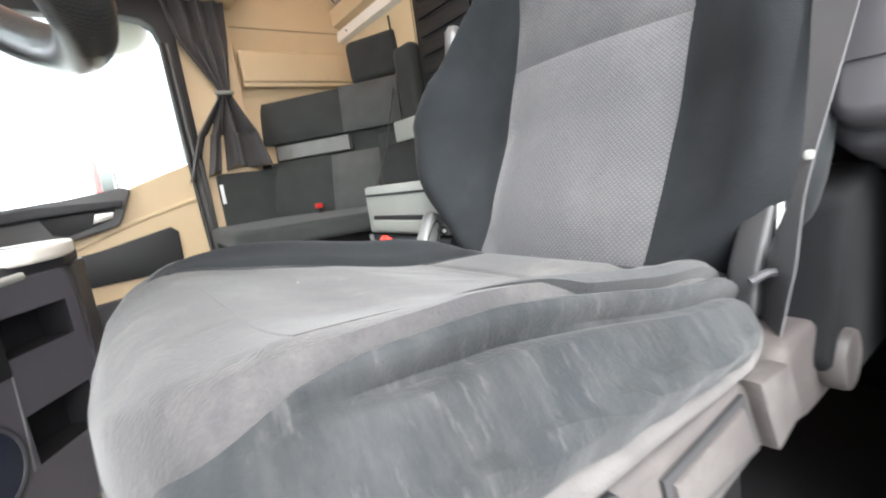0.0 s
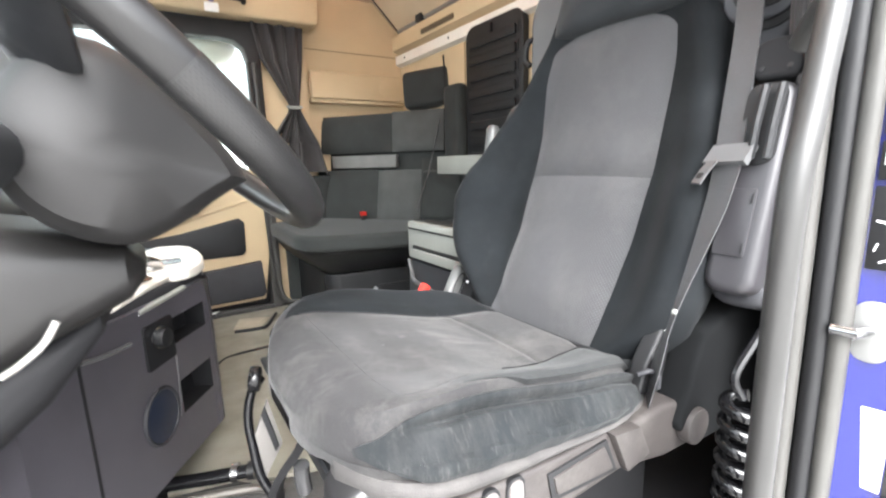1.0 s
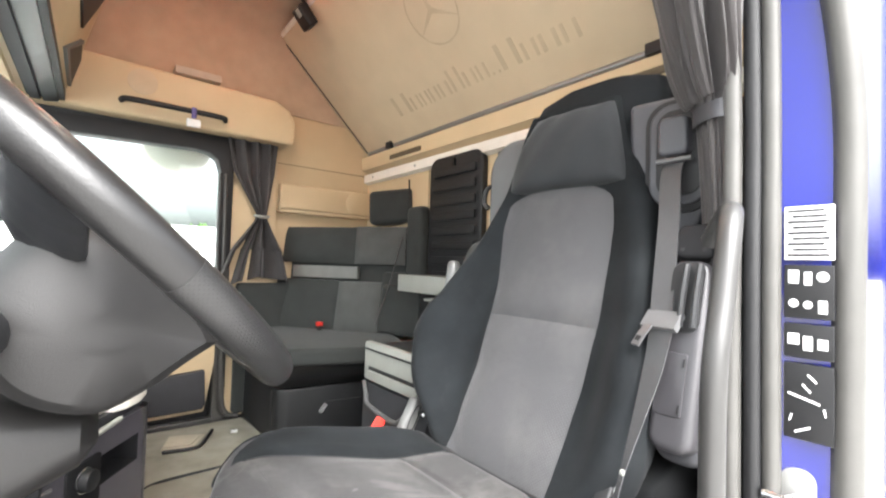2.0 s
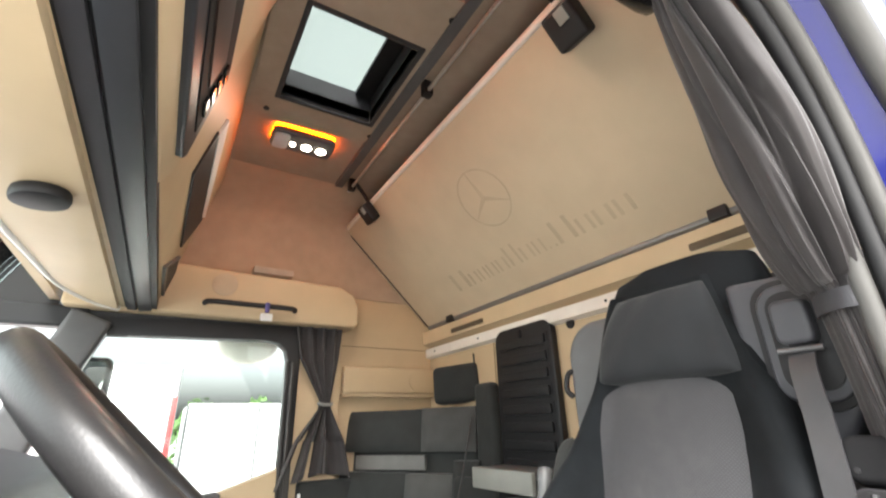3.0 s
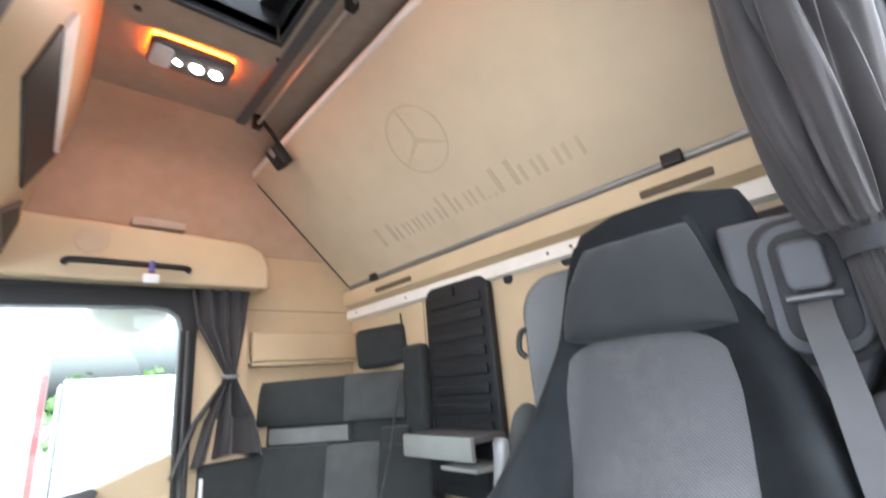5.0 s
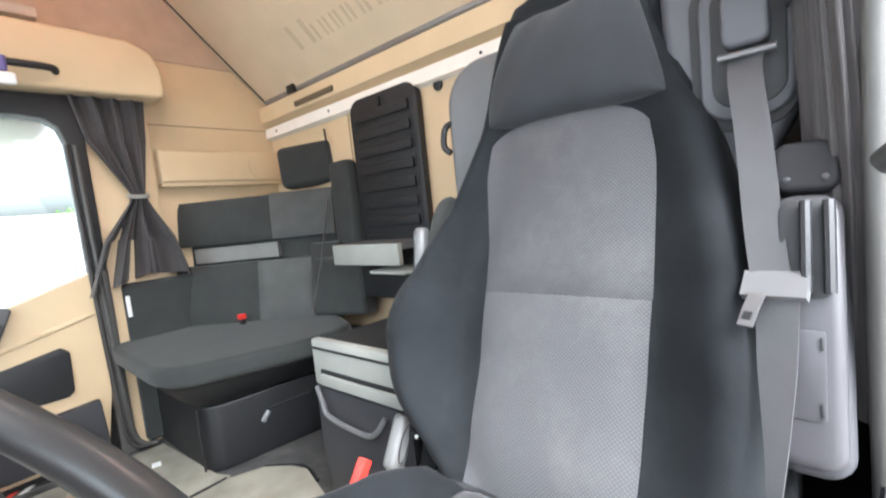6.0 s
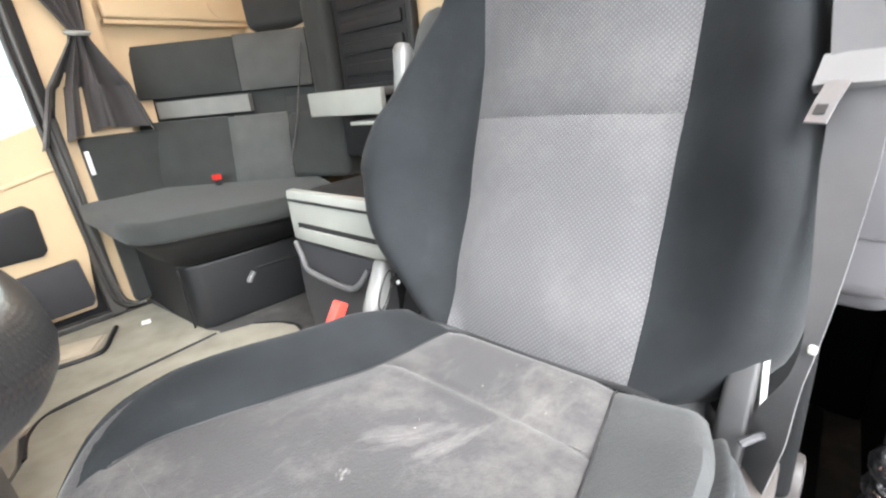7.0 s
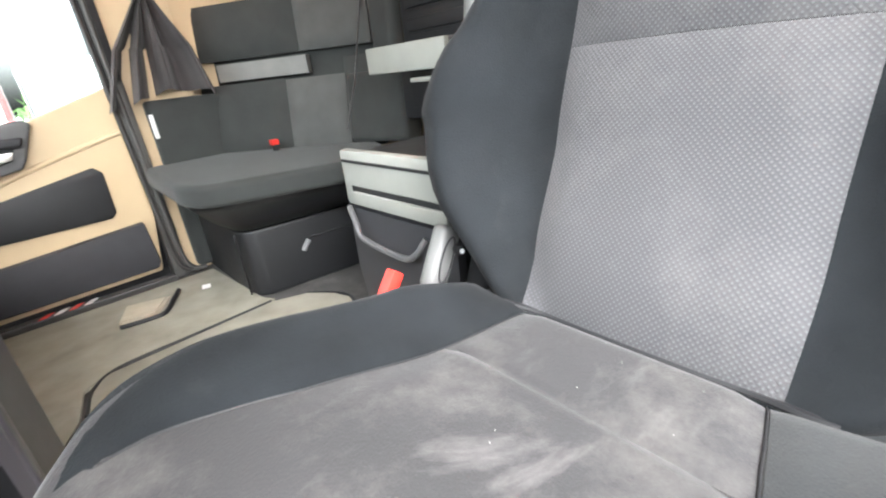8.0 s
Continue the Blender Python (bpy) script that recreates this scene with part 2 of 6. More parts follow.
ALU = mat("brushed_aluminium", (0.60, 0.58, 0.55), 0.35, metal=0.9, var=0.08, bump=0.05)
POLE = mat("grey_coated_tube", (0.034, 0.033, 0.032), 0.4, var=0.1, bump=0.05)
RED = mat("red_button_plastic", (0.62, 0.03, 0.02), 0.4, var=0.05, bump=0.0)
WHITE = mat("white_plastic", (0.78, 0.78, 0.78), 0.45, var=0.03, bump=0.0)
BLUE = mat("blue_car_paint", (0.004, 0.008, 0.14), 0.16, var=0.05, bump=0.0, coat=0.35)
BLUE.node_tree.nodes["Principled BSDF"].inputs["Coat IOR"].default_value = 1.5
CURTAIN = mat("grey_curtain_cloth", (0.034, 0.030, 0.030), 0.7, var=0.15, scale=20, bump=0.3, bscale=700, sheen=0.2)
BELT = mat("grey_belt_webbing", (0.050, 0.050, 0.053), 0.31, var=0.1, scale=30, bump=0.4, bscale=900)
MATTING = mat("taupe_floor_carpet", (0.27, 0.252, 0.205), 0.95, var=0.25, scale=10, bump=0.6, bscale=300, dust=0.3)
PRINT = mat("brown_print", (0.50, 0.40, 0.275), 0.85, var=0.08)
AMBER = mat("amber_lens", (0.9, 0.3, 0.02), 0.3, bump=0.0, emit=(1.0, 0.12, 0.0, 85.0))
LED = mat("lit_led_lens", (1, 0.95, 0.85), 0.3, bump=0.0, emit=(1.0, 0.86, 0.66, 70.0))
LENS = mat("milky_lens", (0.62, 0.62, 0.62), 0.25, bump=0.0)
SCREEN = mat("dark_display", (0.03, 0.016, 0.012), 0.55, bump=0.0)
GLASS = glass("window_glass")
HATCHGLASS = bpy.data.materials.new("frosted_hatch_glass")
HATCHGLASS.use_nodes = True
hn = HATCHGLASS.node_tree
hn.nodes.clear()
ho_, hm, ht, hd = [hn.nodes.new(k) for k in ("ShaderNodeOutputMaterial", "ShaderNodeMixShader", "ShaderNodeBsdfTransparent", "ShaderNodeBsdfTranslucent")]
hm.inputs[0].default_value = 0.6
ht.inputs[0].default_value, hd.inputs[0].default_value = (0.235, 0.27, 0.255, 1), (0.27, 0.30, 0.288, 1)
hn.links.new(ht.outputs[0], hm.inputs[1])
hn.links.new(hd.outputs[0], hm.inputs[2])
hn.links.new(hm.outputs[0], ho_.inputs[0])


dotted(PERF)


# ---- mesh helpers ----
def finish(name, bm, material, parent=None, label="", smooth=False):
    me = bpy.data.meshes.new(name)
    bmesh.ops.recalc_face_normals(bm, faces=bm.faces)
    if smooth:
        for f in bm.faces:
            f.smooth = True
        for e in bm.edges:
            if len(e.link_faces) == 2 and e.calc_face_angle(0) > radians(38):
                e.smooth = False
    bm.to_mesh(me)
    bm.free()
    me.materials.append(material)
    ob = new(name, me)
    if parent:
        ob.parent = parent
    if label:
        ob["label"] = label
    return ob


def part(name, bm, material, parent, label="", smooth=True):
    return finish(name, bm, material, parent, label, smooth)


def thing(name, label, category, group="", kind=""):
    return tagged(new(name), label, category, group, kind)


def bevel(bm, r, seg=2, angle=25):
    if r > 0:
        edges = [e for e in bm.edges if len(e.link_faces) == 2 and e.calc_face_angle(0) > radians(angle)]
        bmesh.ops.bevel(bm, geom=edges, offset=r, segments=seg, affect="EDGES", profile=0.6, clamp_overlap=True)
    return bm


def rbox(lo, hi, r=0.006, seg=2, m=None):
    bm = bmesh.new()
    bmesh.ops.create_cube(bm, size=1.0)
    lo, hi = Vector(lo), Vector(hi)
    for v in bm.verts:
        v.co = Vector([(lo[i] + hi[i]) / 2 + v.co[i] * (hi[i] - lo[i]) for i in range(3)])
    bevel(bm, r, seg)
    if m:
        bm.transform(m)
    return bm


def prism(poly, axis, lo, hi, r=0.0, seg=2):
    """poly: (a, b) pairs in the two other axes, in order x, y, z."""
    bm = bmesh.new()
    rings = []
    for h in (lo, hi):
        ring = []
        for a, b in poly:
            c = [a, b]
            c.insert("xyz".index(axis), h)
            ring.append(bm.verts.new(c))
        rings.append(ring)
    n = len(poly)
    bm.faces.new(rings[0])
    bm.faces.new(rings[1][::-1])
    for i in range(n):
        bm.faces.new((rings[0][i], rings[1][i], rings[1][(i + 1) % n], rings[0][(i + 1) % n]))
    bmesh.ops.recalc_face_normals(bm, faces=bm.faces)
    return bevel(bm, r, seg)


def rrect(a0, a1, b0, b1, r, n=5):
    pts = []
    for cx, cy, s in ((a1 - r, b1 - r, 0), (a0 + r, b1 - r, 90), (a0 + r, b0 + r, 180), (a1 - r, b0 + r, 270)):
        for k in range(n + 1):
            t = radians(s + 90 * k / n)
            pts.append((cx + r * math.cos(t), cy + r * math.sin(t)))
    return pts


def loft(rings, cap=True, closed=True):
    bm = bmesh.new()
    vs = [[bm.verts.new(p) for p in r] for r in rings]
    n = len(vs[0])
    for a, b in zip(vs, vs[1:]):
        for i in range(n if closed else n - 1):
            bm.faces.new((a[i], a[(i + 1) % n], b[(i + 1) % n], b[i]))
    if cap and closed:
        bm.faces.new(vs[0])
        bm.faces.new(vs[-1])
    bmesh.ops.recalc_face_normals(bm, faces=bm.faces)
    return bm


def smoothpath(pts, n=8):
    """Catmull-Rom through the points."""
    p = [Vector(q) for q in pts]
    p = [p[0] * 2 - p[1]] + p + [p[-1] * 2 - p[-2]]
    out = []
    for i in range(1, len(p) - 2):
        for k in range(n):
            t = k / n
            out.append(0.5 * (2 * p[i] + (p[i + 1] - p[i - 1]) * t + (2 * p[i - 1] - 5 * p[i] + 4 * p[i + 1] - p[i + 2]) * t * t
                              + (3 * p[i] - p[i - 1] - 3 * p[i + 1] + p[i + 2]) * t ** 3))
    return out + [p[-2]]


def tube(pts, r, n=12, squash=1.0, up=(0, 0, 1)):
    """A tube along the points; r may be a list. squash flattens it across up."""
    pts = [Vector(p) for p in pts]
    rs = r if isinstance(r, (list, tuple)) else [r] * len(pts)
    rings = []
    last = None
    for i, p in enumerate(pts):
        d = (pts[min(i + 1, len(pts) - 1)] - pts[max(i - 1, 0)]).normalized()
        side = d.cross(last if last else Vector(up))
        if side.length < 1e-3:
            side = d.cross(Vector((1, 0.2, 0)))
        side.normalize()
        u = side.cross(d).normalized()
        last = u
        rings.append([p + (side * math.cos(a) + u * math.sin(a) * squash) * rs[i] for a in [2 * math.pi * k / n for k in range(n)]])
    return loft(rings)


def strap(pts, w, th, side):
    """A flat band along the points; side gives its width's direction."""
    pts = [Vector(p) for p in pts]
    rings = []
    for i, p in enumerate(pts):
        d = (pts[min(i + 1, len(pts) - 1)] - pts[max(i - 1, 0)]).normalized()
        s = Vector(side) - d * d.dot(Vector(side))
        s.normalize()
        nrm = s.cross(d)
        rings.append([p + s * w / 2 + nrm * th / 2, p - s * w / 2 + nrm * th / 2, p - s * w / 2 - nrm * th / 2, p + s * w / 2 - nrm * th / 2])
    return loft(rings)


def disc(c, axis, r, h, n=24, bev=0.002):
    pts = [(r * math.cos(2 * math.pi * k / n), r * math.sin(2 * math.pi * k / n)) for k in range(n)]
    bm = prism(pts, "z", 0, h, bev, 2)
    bm.transform(Matrix.Translation(c) @ Vector(axis).to_track_quat("Z", "Y").to_matrix().to_4x4())
    return bm


def slab(front, back):
    """Closed sheet between two equal grids of points."""
    bm = bmesh.new()
    F = [[bm.verts.new(p) for p in r] for r in front]
    B = [[bm.verts.new(p) for p in r] for r in back]
    h, w = len(F), len(F[0])
    for i in range(h - 1):
        for j in range(w - 1):
            bm.faces.new((F[i][j], F[i][j + 1], F[i + 1][j + 1], F[i + 1][j]))
            bm.faces.new((B[i][j], B[i + 1][j], B[i + 1][j + 1], B[i][j + 1]))
    for i in range(h - 1):
        for j in (0, w - 1):
            bm.faces.new((F[i][j], F[i + 1][j], B[i + 1][j], B[i][j]))
    for j in range(w - 1):
        for i in (0, h - 1):
            bm.faces.new((F[i][j], B[i][j], B[i][j + 1], F[i][j + 1]))
    bmesh.ops.recalc_face_normals(bm, faces=bm.faces)
    return bm


def lerp(tab, t):
    for (a, *va), (b, *vb) in zip(tab, tab[1:]):
        if t <= b:
            k = max(0.0, min(1.0, (t - a) / (b - a)))
            k = k * k * (3 - 2 * k) * 0.5 + k * 0.5
            return [x + (y - x) * k for x, y in zip(va, vb)] if len(va) > 1 else va[0] + (vb[0] - va[0]) * k
    return tab[-1][1:] if len(tab[-1]) > 2 else tab[-1][1]


def soft(tab, t, w=0.07):
    """lerp, averaged over a short stretch."""
    lo, hi = tab[0][0], tab[-1][0]
    vals = [lerp(tab, max(lo, min(hi, t + w * k / 4))) for k in range(-4, 5)]
    if isinstance(vals[0], (list, tuple)):
        return [sum(v[i] for v in vals) / 9 for i in range(len(vals[0]))]
    return sum(vals) / 9


def structure(name, bm, material, label="", smooth=False):
    return tagged(finish(name, bm, material, None, label, smooth), kind="structure")


# ---- shell of the cab ----
structure("floor", rbox((-2.3, -0.02, -0.08), (0.06, 2.46, 0.0), 0), mat("dark_grey_floor_lining", (0.055, 0.053, 0.052), 0.9, var=0.25, scale=10, bump=0.5, bscale=300, dust=0.2), "dusty dark grey cab floor lining")
structure("wall_rear", rbox((0.02, -0.02, 0.0), (0.10, 2.56, 2.34), 0), BEIGE, "beige moulded rear wall of the cab")
# ceiling with the hatch opening
HX0, HX1, HY0, HY1, CZ = -1.235, -0.838, 1.015, 1.505, 2.285
bm = bmesh.new()
for lo, hi in (((-1.95, 0.3, CZ), (HX0, 2.2, CZ + 0.05)), ((HX1, 0.3, CZ), (0.02, 2.2, CZ + 0.05)),
               ((HX0, 0.3, CZ), (HX1, HY0, CZ + 0.05)), ((HX0, HY1, CZ), (HX1, 2.2, CZ + 0.05))):
    b2 = rbox(lo, hi, 0)
    me = bpy.data.meshes.new("t")
    b2.to_mesh(me)
    bm.from_mesh(me)
structure("ceiling", bm, TAUPE, "taupe felt headliner of the cab")
# sloped upper sides
structure("wall_upper_passenger", prism([(2.2, 2.34), (2.56, 2.34), (2.56, 1.72)] + [(p.x, p.y) for p in smoothpath([(2.492, 1.72, 0), (2.490, 1.90, 0), (2.480, 2.04, 0), (2.455, 2.13, 0), (2.40, 2.19, 0), (2.29, 2.245, 0), (2.14, 2.284, 0)], 6)], "x", -1.95, 0.02), mat("tan_felt", (0.45, 0.34, 0.245), 0.9, var=0.07, scale=14, bump=0.25, bscale=800), "tan felt upper side wall", True)
# darker copy of the headliner taupe, with this side's shade in its colour
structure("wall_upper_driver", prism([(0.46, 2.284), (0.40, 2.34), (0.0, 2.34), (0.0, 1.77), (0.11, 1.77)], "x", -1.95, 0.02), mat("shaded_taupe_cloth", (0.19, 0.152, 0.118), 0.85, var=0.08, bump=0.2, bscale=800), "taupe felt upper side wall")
# rear side walls
structure("wall_side_passenger", prism([(-0.86, 0.0), (0.02, 0.0), (0.02, 1.72), (-0.86, 1.72)], "y", 2.50, 2.56), BEIGE, "beige plastic side wall behind the door")
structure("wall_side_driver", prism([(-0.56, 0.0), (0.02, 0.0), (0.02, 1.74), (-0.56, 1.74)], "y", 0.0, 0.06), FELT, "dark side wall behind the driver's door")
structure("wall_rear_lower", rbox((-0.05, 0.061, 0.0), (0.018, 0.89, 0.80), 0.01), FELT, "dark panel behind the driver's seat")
structure("wall_rear_upper", rbox((-0.04, 0.061, 0.801), (0.018, 0.50, 1.34), 0.01), DARK, "dark panel beside the driver's headrest")
# added black sheet puts the shade behind the seat onto the floor
structure("floor_cover_driver", rbox((-0.78, 0.125, 0.001), (-0.052, 0.885, 0.012), 0.004), BLACK, "black sheet added to darken the floor behind the driver's seat")
# front bulkhead, closing the cab
structure("wall_front", rbox((-2.36, -0.02, -0.08), (-2.30, 2.56, 0.92), 0), DARK, "dark front bulkhead below the windscreen")
structure("wall_front_header", rbox((-1.97, -0.02, 1.55), (-1.931, 2.56, 2.34), 0), BEIGE, "beige header above the windscreen")
w = structure("window_1", prism([(-2.335, 0.92), (-2.325, 0.92), (-2.29, 1.30), (-1.975, 1.96), (-1.985, 1.965), (-2.30, 1.303)], "y", 0.06, 2.50), GLASS, "clear curved windscreen")
w.visible_shadow = False


for k, y in enumerate((2.50, -0.02)):
    structure("wall_front_side_%d" % (k + 1), prism([(-2.19, 1.53), (-1.975, 1.98), (-1.931, 2.34), (-1.931, 1.53)], "y", y, y + 0.06), DARK, "dark side of the windscreen header")
structure("trim_header_front", rbox((-2.28, 2.40, 1.412), (-1.80, 2.498, 1.512), 0.02, 3), DARK, "black frame over the front quarter window")


# ---- driver's seat ----
SY = 0.475
SPINE = [(0.0, -0.775, 0.425), (0.12, -0.735, 0.50), (0.3, -0.655, 0.62), (0.45, -0.607, 0.735), (0.62, -0.572, 0.87), (0.8, -0.537, 1.03), (1.0, -0.487, 1.26)]
HALF_DOOR = [(0.0, 0.175), (0.05, 0.232), (0.1, 0.272), (0.2, 0.296), (0.33, 0.300), (0.45, 0.294), (0.62, 0.274), (0.75, 0.244), (0.85, 0.20), (1.0, 0.14)]
HALF_INNER = [(0.0, 0.175), (0.05, 0.225), (0.1, 0.264), (0.2, 0.328), (0.33, 0.350), (0.45, 0.328), (0.62, 0.250), (0.8, 0.188), (0.93, 0.165), (1.0, 0.14)]
WING = [(0.0, 0.01), (0.1, 0.05), (0.22, 0.10), (0.33, 0.115), (0.5, 0.085), (0.65, 0.05), (0.8, 0.02), (1.0, 0.005)]


def spine(s):
    x, z = soft(SPINE, s, 0.03)
    x2, z2 = soft(SPINE, min(1, s + 0.02), 0.03)
    x1, z1 = soft(SPINE, max(0, s - 0.02), 0.03)
    t = Vector((x2 - x1, 0, z2 - z1)).normalized()
    return Vector((x, SY + lerp([(0, 0.0), (0.4, 0.026), (1, 0.03)], s), z)), t, Vector((-t.z, 0, t.x))


def half(s, u):
    """Half width of the backrest on the door side (u < 0) or the inner side."""
    return soft(HALF_DOOR if u < 0 else HALF_INNER, s, 0.04)


def panel_half(s, sgn):
    """Half width of the centre cloth; the door side (-1) is wider."""
    if sgn < 0:
        return lerp([(0.0, 0.133), (0.2, 0.146), (0.45, 0.158), (0.7, 0.163), (0.77, 0.152), (0.80, 0.122), (0.815, 0.09)], s)
    return lerp([(0.0, 0.134), (0.2, 0.142), (0.45, 0.148), (0.7, 0.145), (0.77, 0.136), (0.80, 0.112), (0.815, 0.08)], s)


def back_front(s, u):
    """Front surface of the backrest; u from -1 (door side) to 1."""
    c, t, n = spine(s)
    y = u * half(s, u)
    k = max(0.0, min(1.0, (abs(u) - 0.50) / (0.44 if u < 0 else 0.34)))
    f = soft(WING, s) * k * k * (3 - 2 * k) * (0.68 if u < 0 else 1.0)
    if abs(u) > 0.78:
        f -= 0.075 * (1 - math.sqrt(max(0.0, 1 - ((abs(u) - 0.78) / 0.22) ** 2)))
    f += 0.008 * (1 - (u / 0.5) ** 2) if abs(u) < 0.5 else 0
    return c + n * f + Vector((0, y, 0))


def driver_seat():
    root = thing("driver_chair", "dusty grey and blue-grey cloth driver's seat with side bolsters", "seat")
    # backrest shell with bolsters
    rings = []
    for i in range(41):
        s = i / 40
        c, t, n = spine(s)
        ring = [back_front(s, math.sin(math.pi / 2 * (-1 + 2 * k / 48))) for k in range(49)]
        back = -0.10 if s < 0.8 else -0.07
        for k in range(13):
            u = 1 - 2 * k / 12
            ring.append(c + n * (back + 0.03 * abs(u) ** 3) + Vector((0, u * half(s, u) * 0.93, 0)))
        rings.append(ring)
    body = part("backrest", loft(rings), VELOUR, root, "blue-grey velour backrest with wings")
    # centre panels of the backrest, upper and lower
    for nm, s0, s1 in (("centre_panel", 0.012, 0.4445), ("centre_panel", 0.4455, 0.815)):
        F, B = [], []
        n1 = 22
        for i in range(n1 + 1):
            s = s0 + (s1 - s0) * i / n1
            fr, bk = [], []
            e = min(1.0, min(i, n1 - i) / 5.0)
            puff = 0.009 * e * (2 - e) + 0.0005
            for k in range(17):
                q = -1 + 2 * k / 16
                u = q * panel_half(s, q) / half(s, q)
                p = back_front(s, u)
                n = spine(s)[2]
                edge = min(1.0, (1 - abs(q)) * 5)
                fr.append(p + n * (puff * edge + 0.0005))
                bk.append(p - n * 0.015)
            F.append(fr)
            B.append(bk)
        cloth_uv(part(nm, slab(F, B), CLOTH, body, "grey dotted cloth panel"), lambda c: math.hypot(c.z - 0.4, (c.x + 0.78) * 0.9))
    # headrest: black hood behind, grey pad in front
    rings = []
    for i in range(13):
        s = 0.80 + 0.255 * i / 12
        a = i / 12
        c = Vector((lerp(SPINE, min(s, 1.0))[0], SY + 0.02, lerp(SPINE, min(s, 1.0))[1]))
        if s > 1:
            c += Vector((0.012, 0, 0.05)) * ((s - 1) / 0.05)
        h = 0.196 - 0.04 * a ** 4 - (0.06 if i == 12 else 0)
        d = 0.13 - 0.05 * a ** 3
        ring = []
        for k in range(24):
            t = 2 * math.pi * k / 24
            ct, st = math.cos(t), math.sin(t)
            ring.append(c + Vector((0.062 + d / 2 * math.copysign(abs(st) ** 0.6, st), h * math.copysign(abs(ct) ** 0.6, ct) - 0.022, 0)))
        rings.append(ring)
    # black tube paints the shade in the fold behind the cushion
    part("crease", tube([back_front(0.02, -0.85 + 1.7 * k / 24) for k in range(25)], 0.004, 6), BLACK, root, "black tube for the shade where the backrest meets the cushion")
    part("headrest_hood", loft(rings), VELOUR, root, "black cloth hood behind the headrest")
    F, B = [], []
    for i in range(21):
        v = -math.cos(math.pi * i / 20)
        k = (v + 1) / 2
        c, t, n = spine(0.81 + 0.165 * k)
        w0 = 0.157 - 0.068 * k ** 2.2
        wd = 0.184 - 0.062 * k ** 1.2
        fr, bk = [], []
        for j in range(25):
            q = -math.cos(math.pi * j / 24)
            rim = (1 - max(abs(q), abs(v)) ** 12) ** 0.5
            off = -0.004 + 0.026 * rim + 0.030 * (1 - abs(q) ** 2.5) * (1 - abs(v) ** 2.5) + 0.002 * math.sin(9 * q + 5 * v) * rim
            y = q * (wd if q < 0 else w0)
            fr.append(c + n * off + Vector((0, y, 0)))
            bk.append(c - n * 0.03 + Vector((0, y * 0.98, 0)))
        F.append(fr)
        B.append(bk)
    part("headrest_pad", slab(F, B), mat("worn_slate_velour", (0.0130, 0.0150, 0.0172), 0.9, var=0.3, scale=11, bump=0.35, bscale=500, sheen=0.1), root, "slate velour head pad")
    # cushion
    def top(a, q):
        """a: 0 back to 1 front; q: -1 door side to 1."""
        x = -0.73 - 0.545 * a
        h = lerp([(0, 0.235), (0.3, 0.275), (0.8, 0.284), (1, 0.284)], a)
        a0, e = (0.76, 2.8) if q < 0 else (0.62, 2.3)
        if a > a0:
            h *= max(0.0, 1 - 0.985 * ((a - a0) / (1 - a0)) ** e) ** (1 / e)
        z = lerp([(0, 0.44), (0.3, 0.448), (0.7, 0.492), (0.86, 0.508), (0.93, 0.502), (0.97, 0.488), (1.0, 0.462)], a)
        z -= 0.016 * math.exp(-((a - 0.07) / 0.028) ** 2)
        b = lerp([(0, 0.0), (0.3, 0.035), (0.7, 0.03), (1, 0.0)], a)
        k = max(0.0, abs(q) - 0.45) / 0.4
        z += b * min(1.0, k) ** 1.5
        if abs(q) > 0.80:
            z -= (0.055 - 0.02 * max(0.0, (a - 0.85) / 0.15)) * ((abs(q) - 0.80) / 0.20) ** 2
        return Vector((x, SY + q * h, z))

    def low_edge(a):
        return lerp([(0, 0.392), (0.334, 0.404), (0.615, 0.415), (0.745, 0.424), (0.826, 0.431), (0.9, 0.432), (1.0, 0.430)], a)

    def smooth_at(T, a):
        """lerp() with its corners rounded."""
        return sum(lerp(T, a + 0.035 * d) for d in (-1, -0.5, 0, 0.5, 1)) / 5

    def fine(k, n):
        return 1 - (1 - k / n) ** 1.6

    rings = []
    for i in range(41):
        a = fine(i, 40)
        ring = [top(a, -1 + 2 * k / 40) for k in range(41)]
        sink = 0.012 * min(1.0, max(0.0, (0.92 - a) / 0.06), a / 0.05)
        for k, p in enumerate(ring):
            e = max(0.0, min(1.0, (abs(-1 + 2 * k / 40) - 0.86) / 0.06))
            p.y -= math.copysign(sink * e, p.y - SY)
            p.z -= 0.6 * sink * e
        low = low_edge(a)
        p0, p1 = ring[-1], ring[0]
        out = 0.008 if a < 0.9 else 0.003
        mid = (p0.z + low) / 2
        ring += [Vector((p0.x, p0.y + out, mid + 0.02)), Vector((p0.x, p0.y, low + 0.015)), Vector((p0.x + 0.02 * a, p0.y - 0.03 * (1 - a), low))]
        ring += [Vector((p1.x + 0.02 * a, p1.y + 0.03 * (1 - a), low)), Vector((p1.x, p1.y, low + 0.015)), Vector((p1.x, p1.y - out, mid + 0.02))]
        rings.append(ring)
    cush = part("cushion", loft(rings), VELOUR_TOP, root, "worn grey velour seat cushion")
    WIDE = {-1: [(0, 0.5), (0.25, 0.52), (0.50, 0.60), (0.66, 0.69), (0.78, 0.78)], 1: [(0, 0.5), (0.25, 0.48), (0.6, 0.52), (0.85, 0.62), (0.95, 0.78)]}
    END = {-1: 0.78, 1: 0.95}
    F, B = [], []
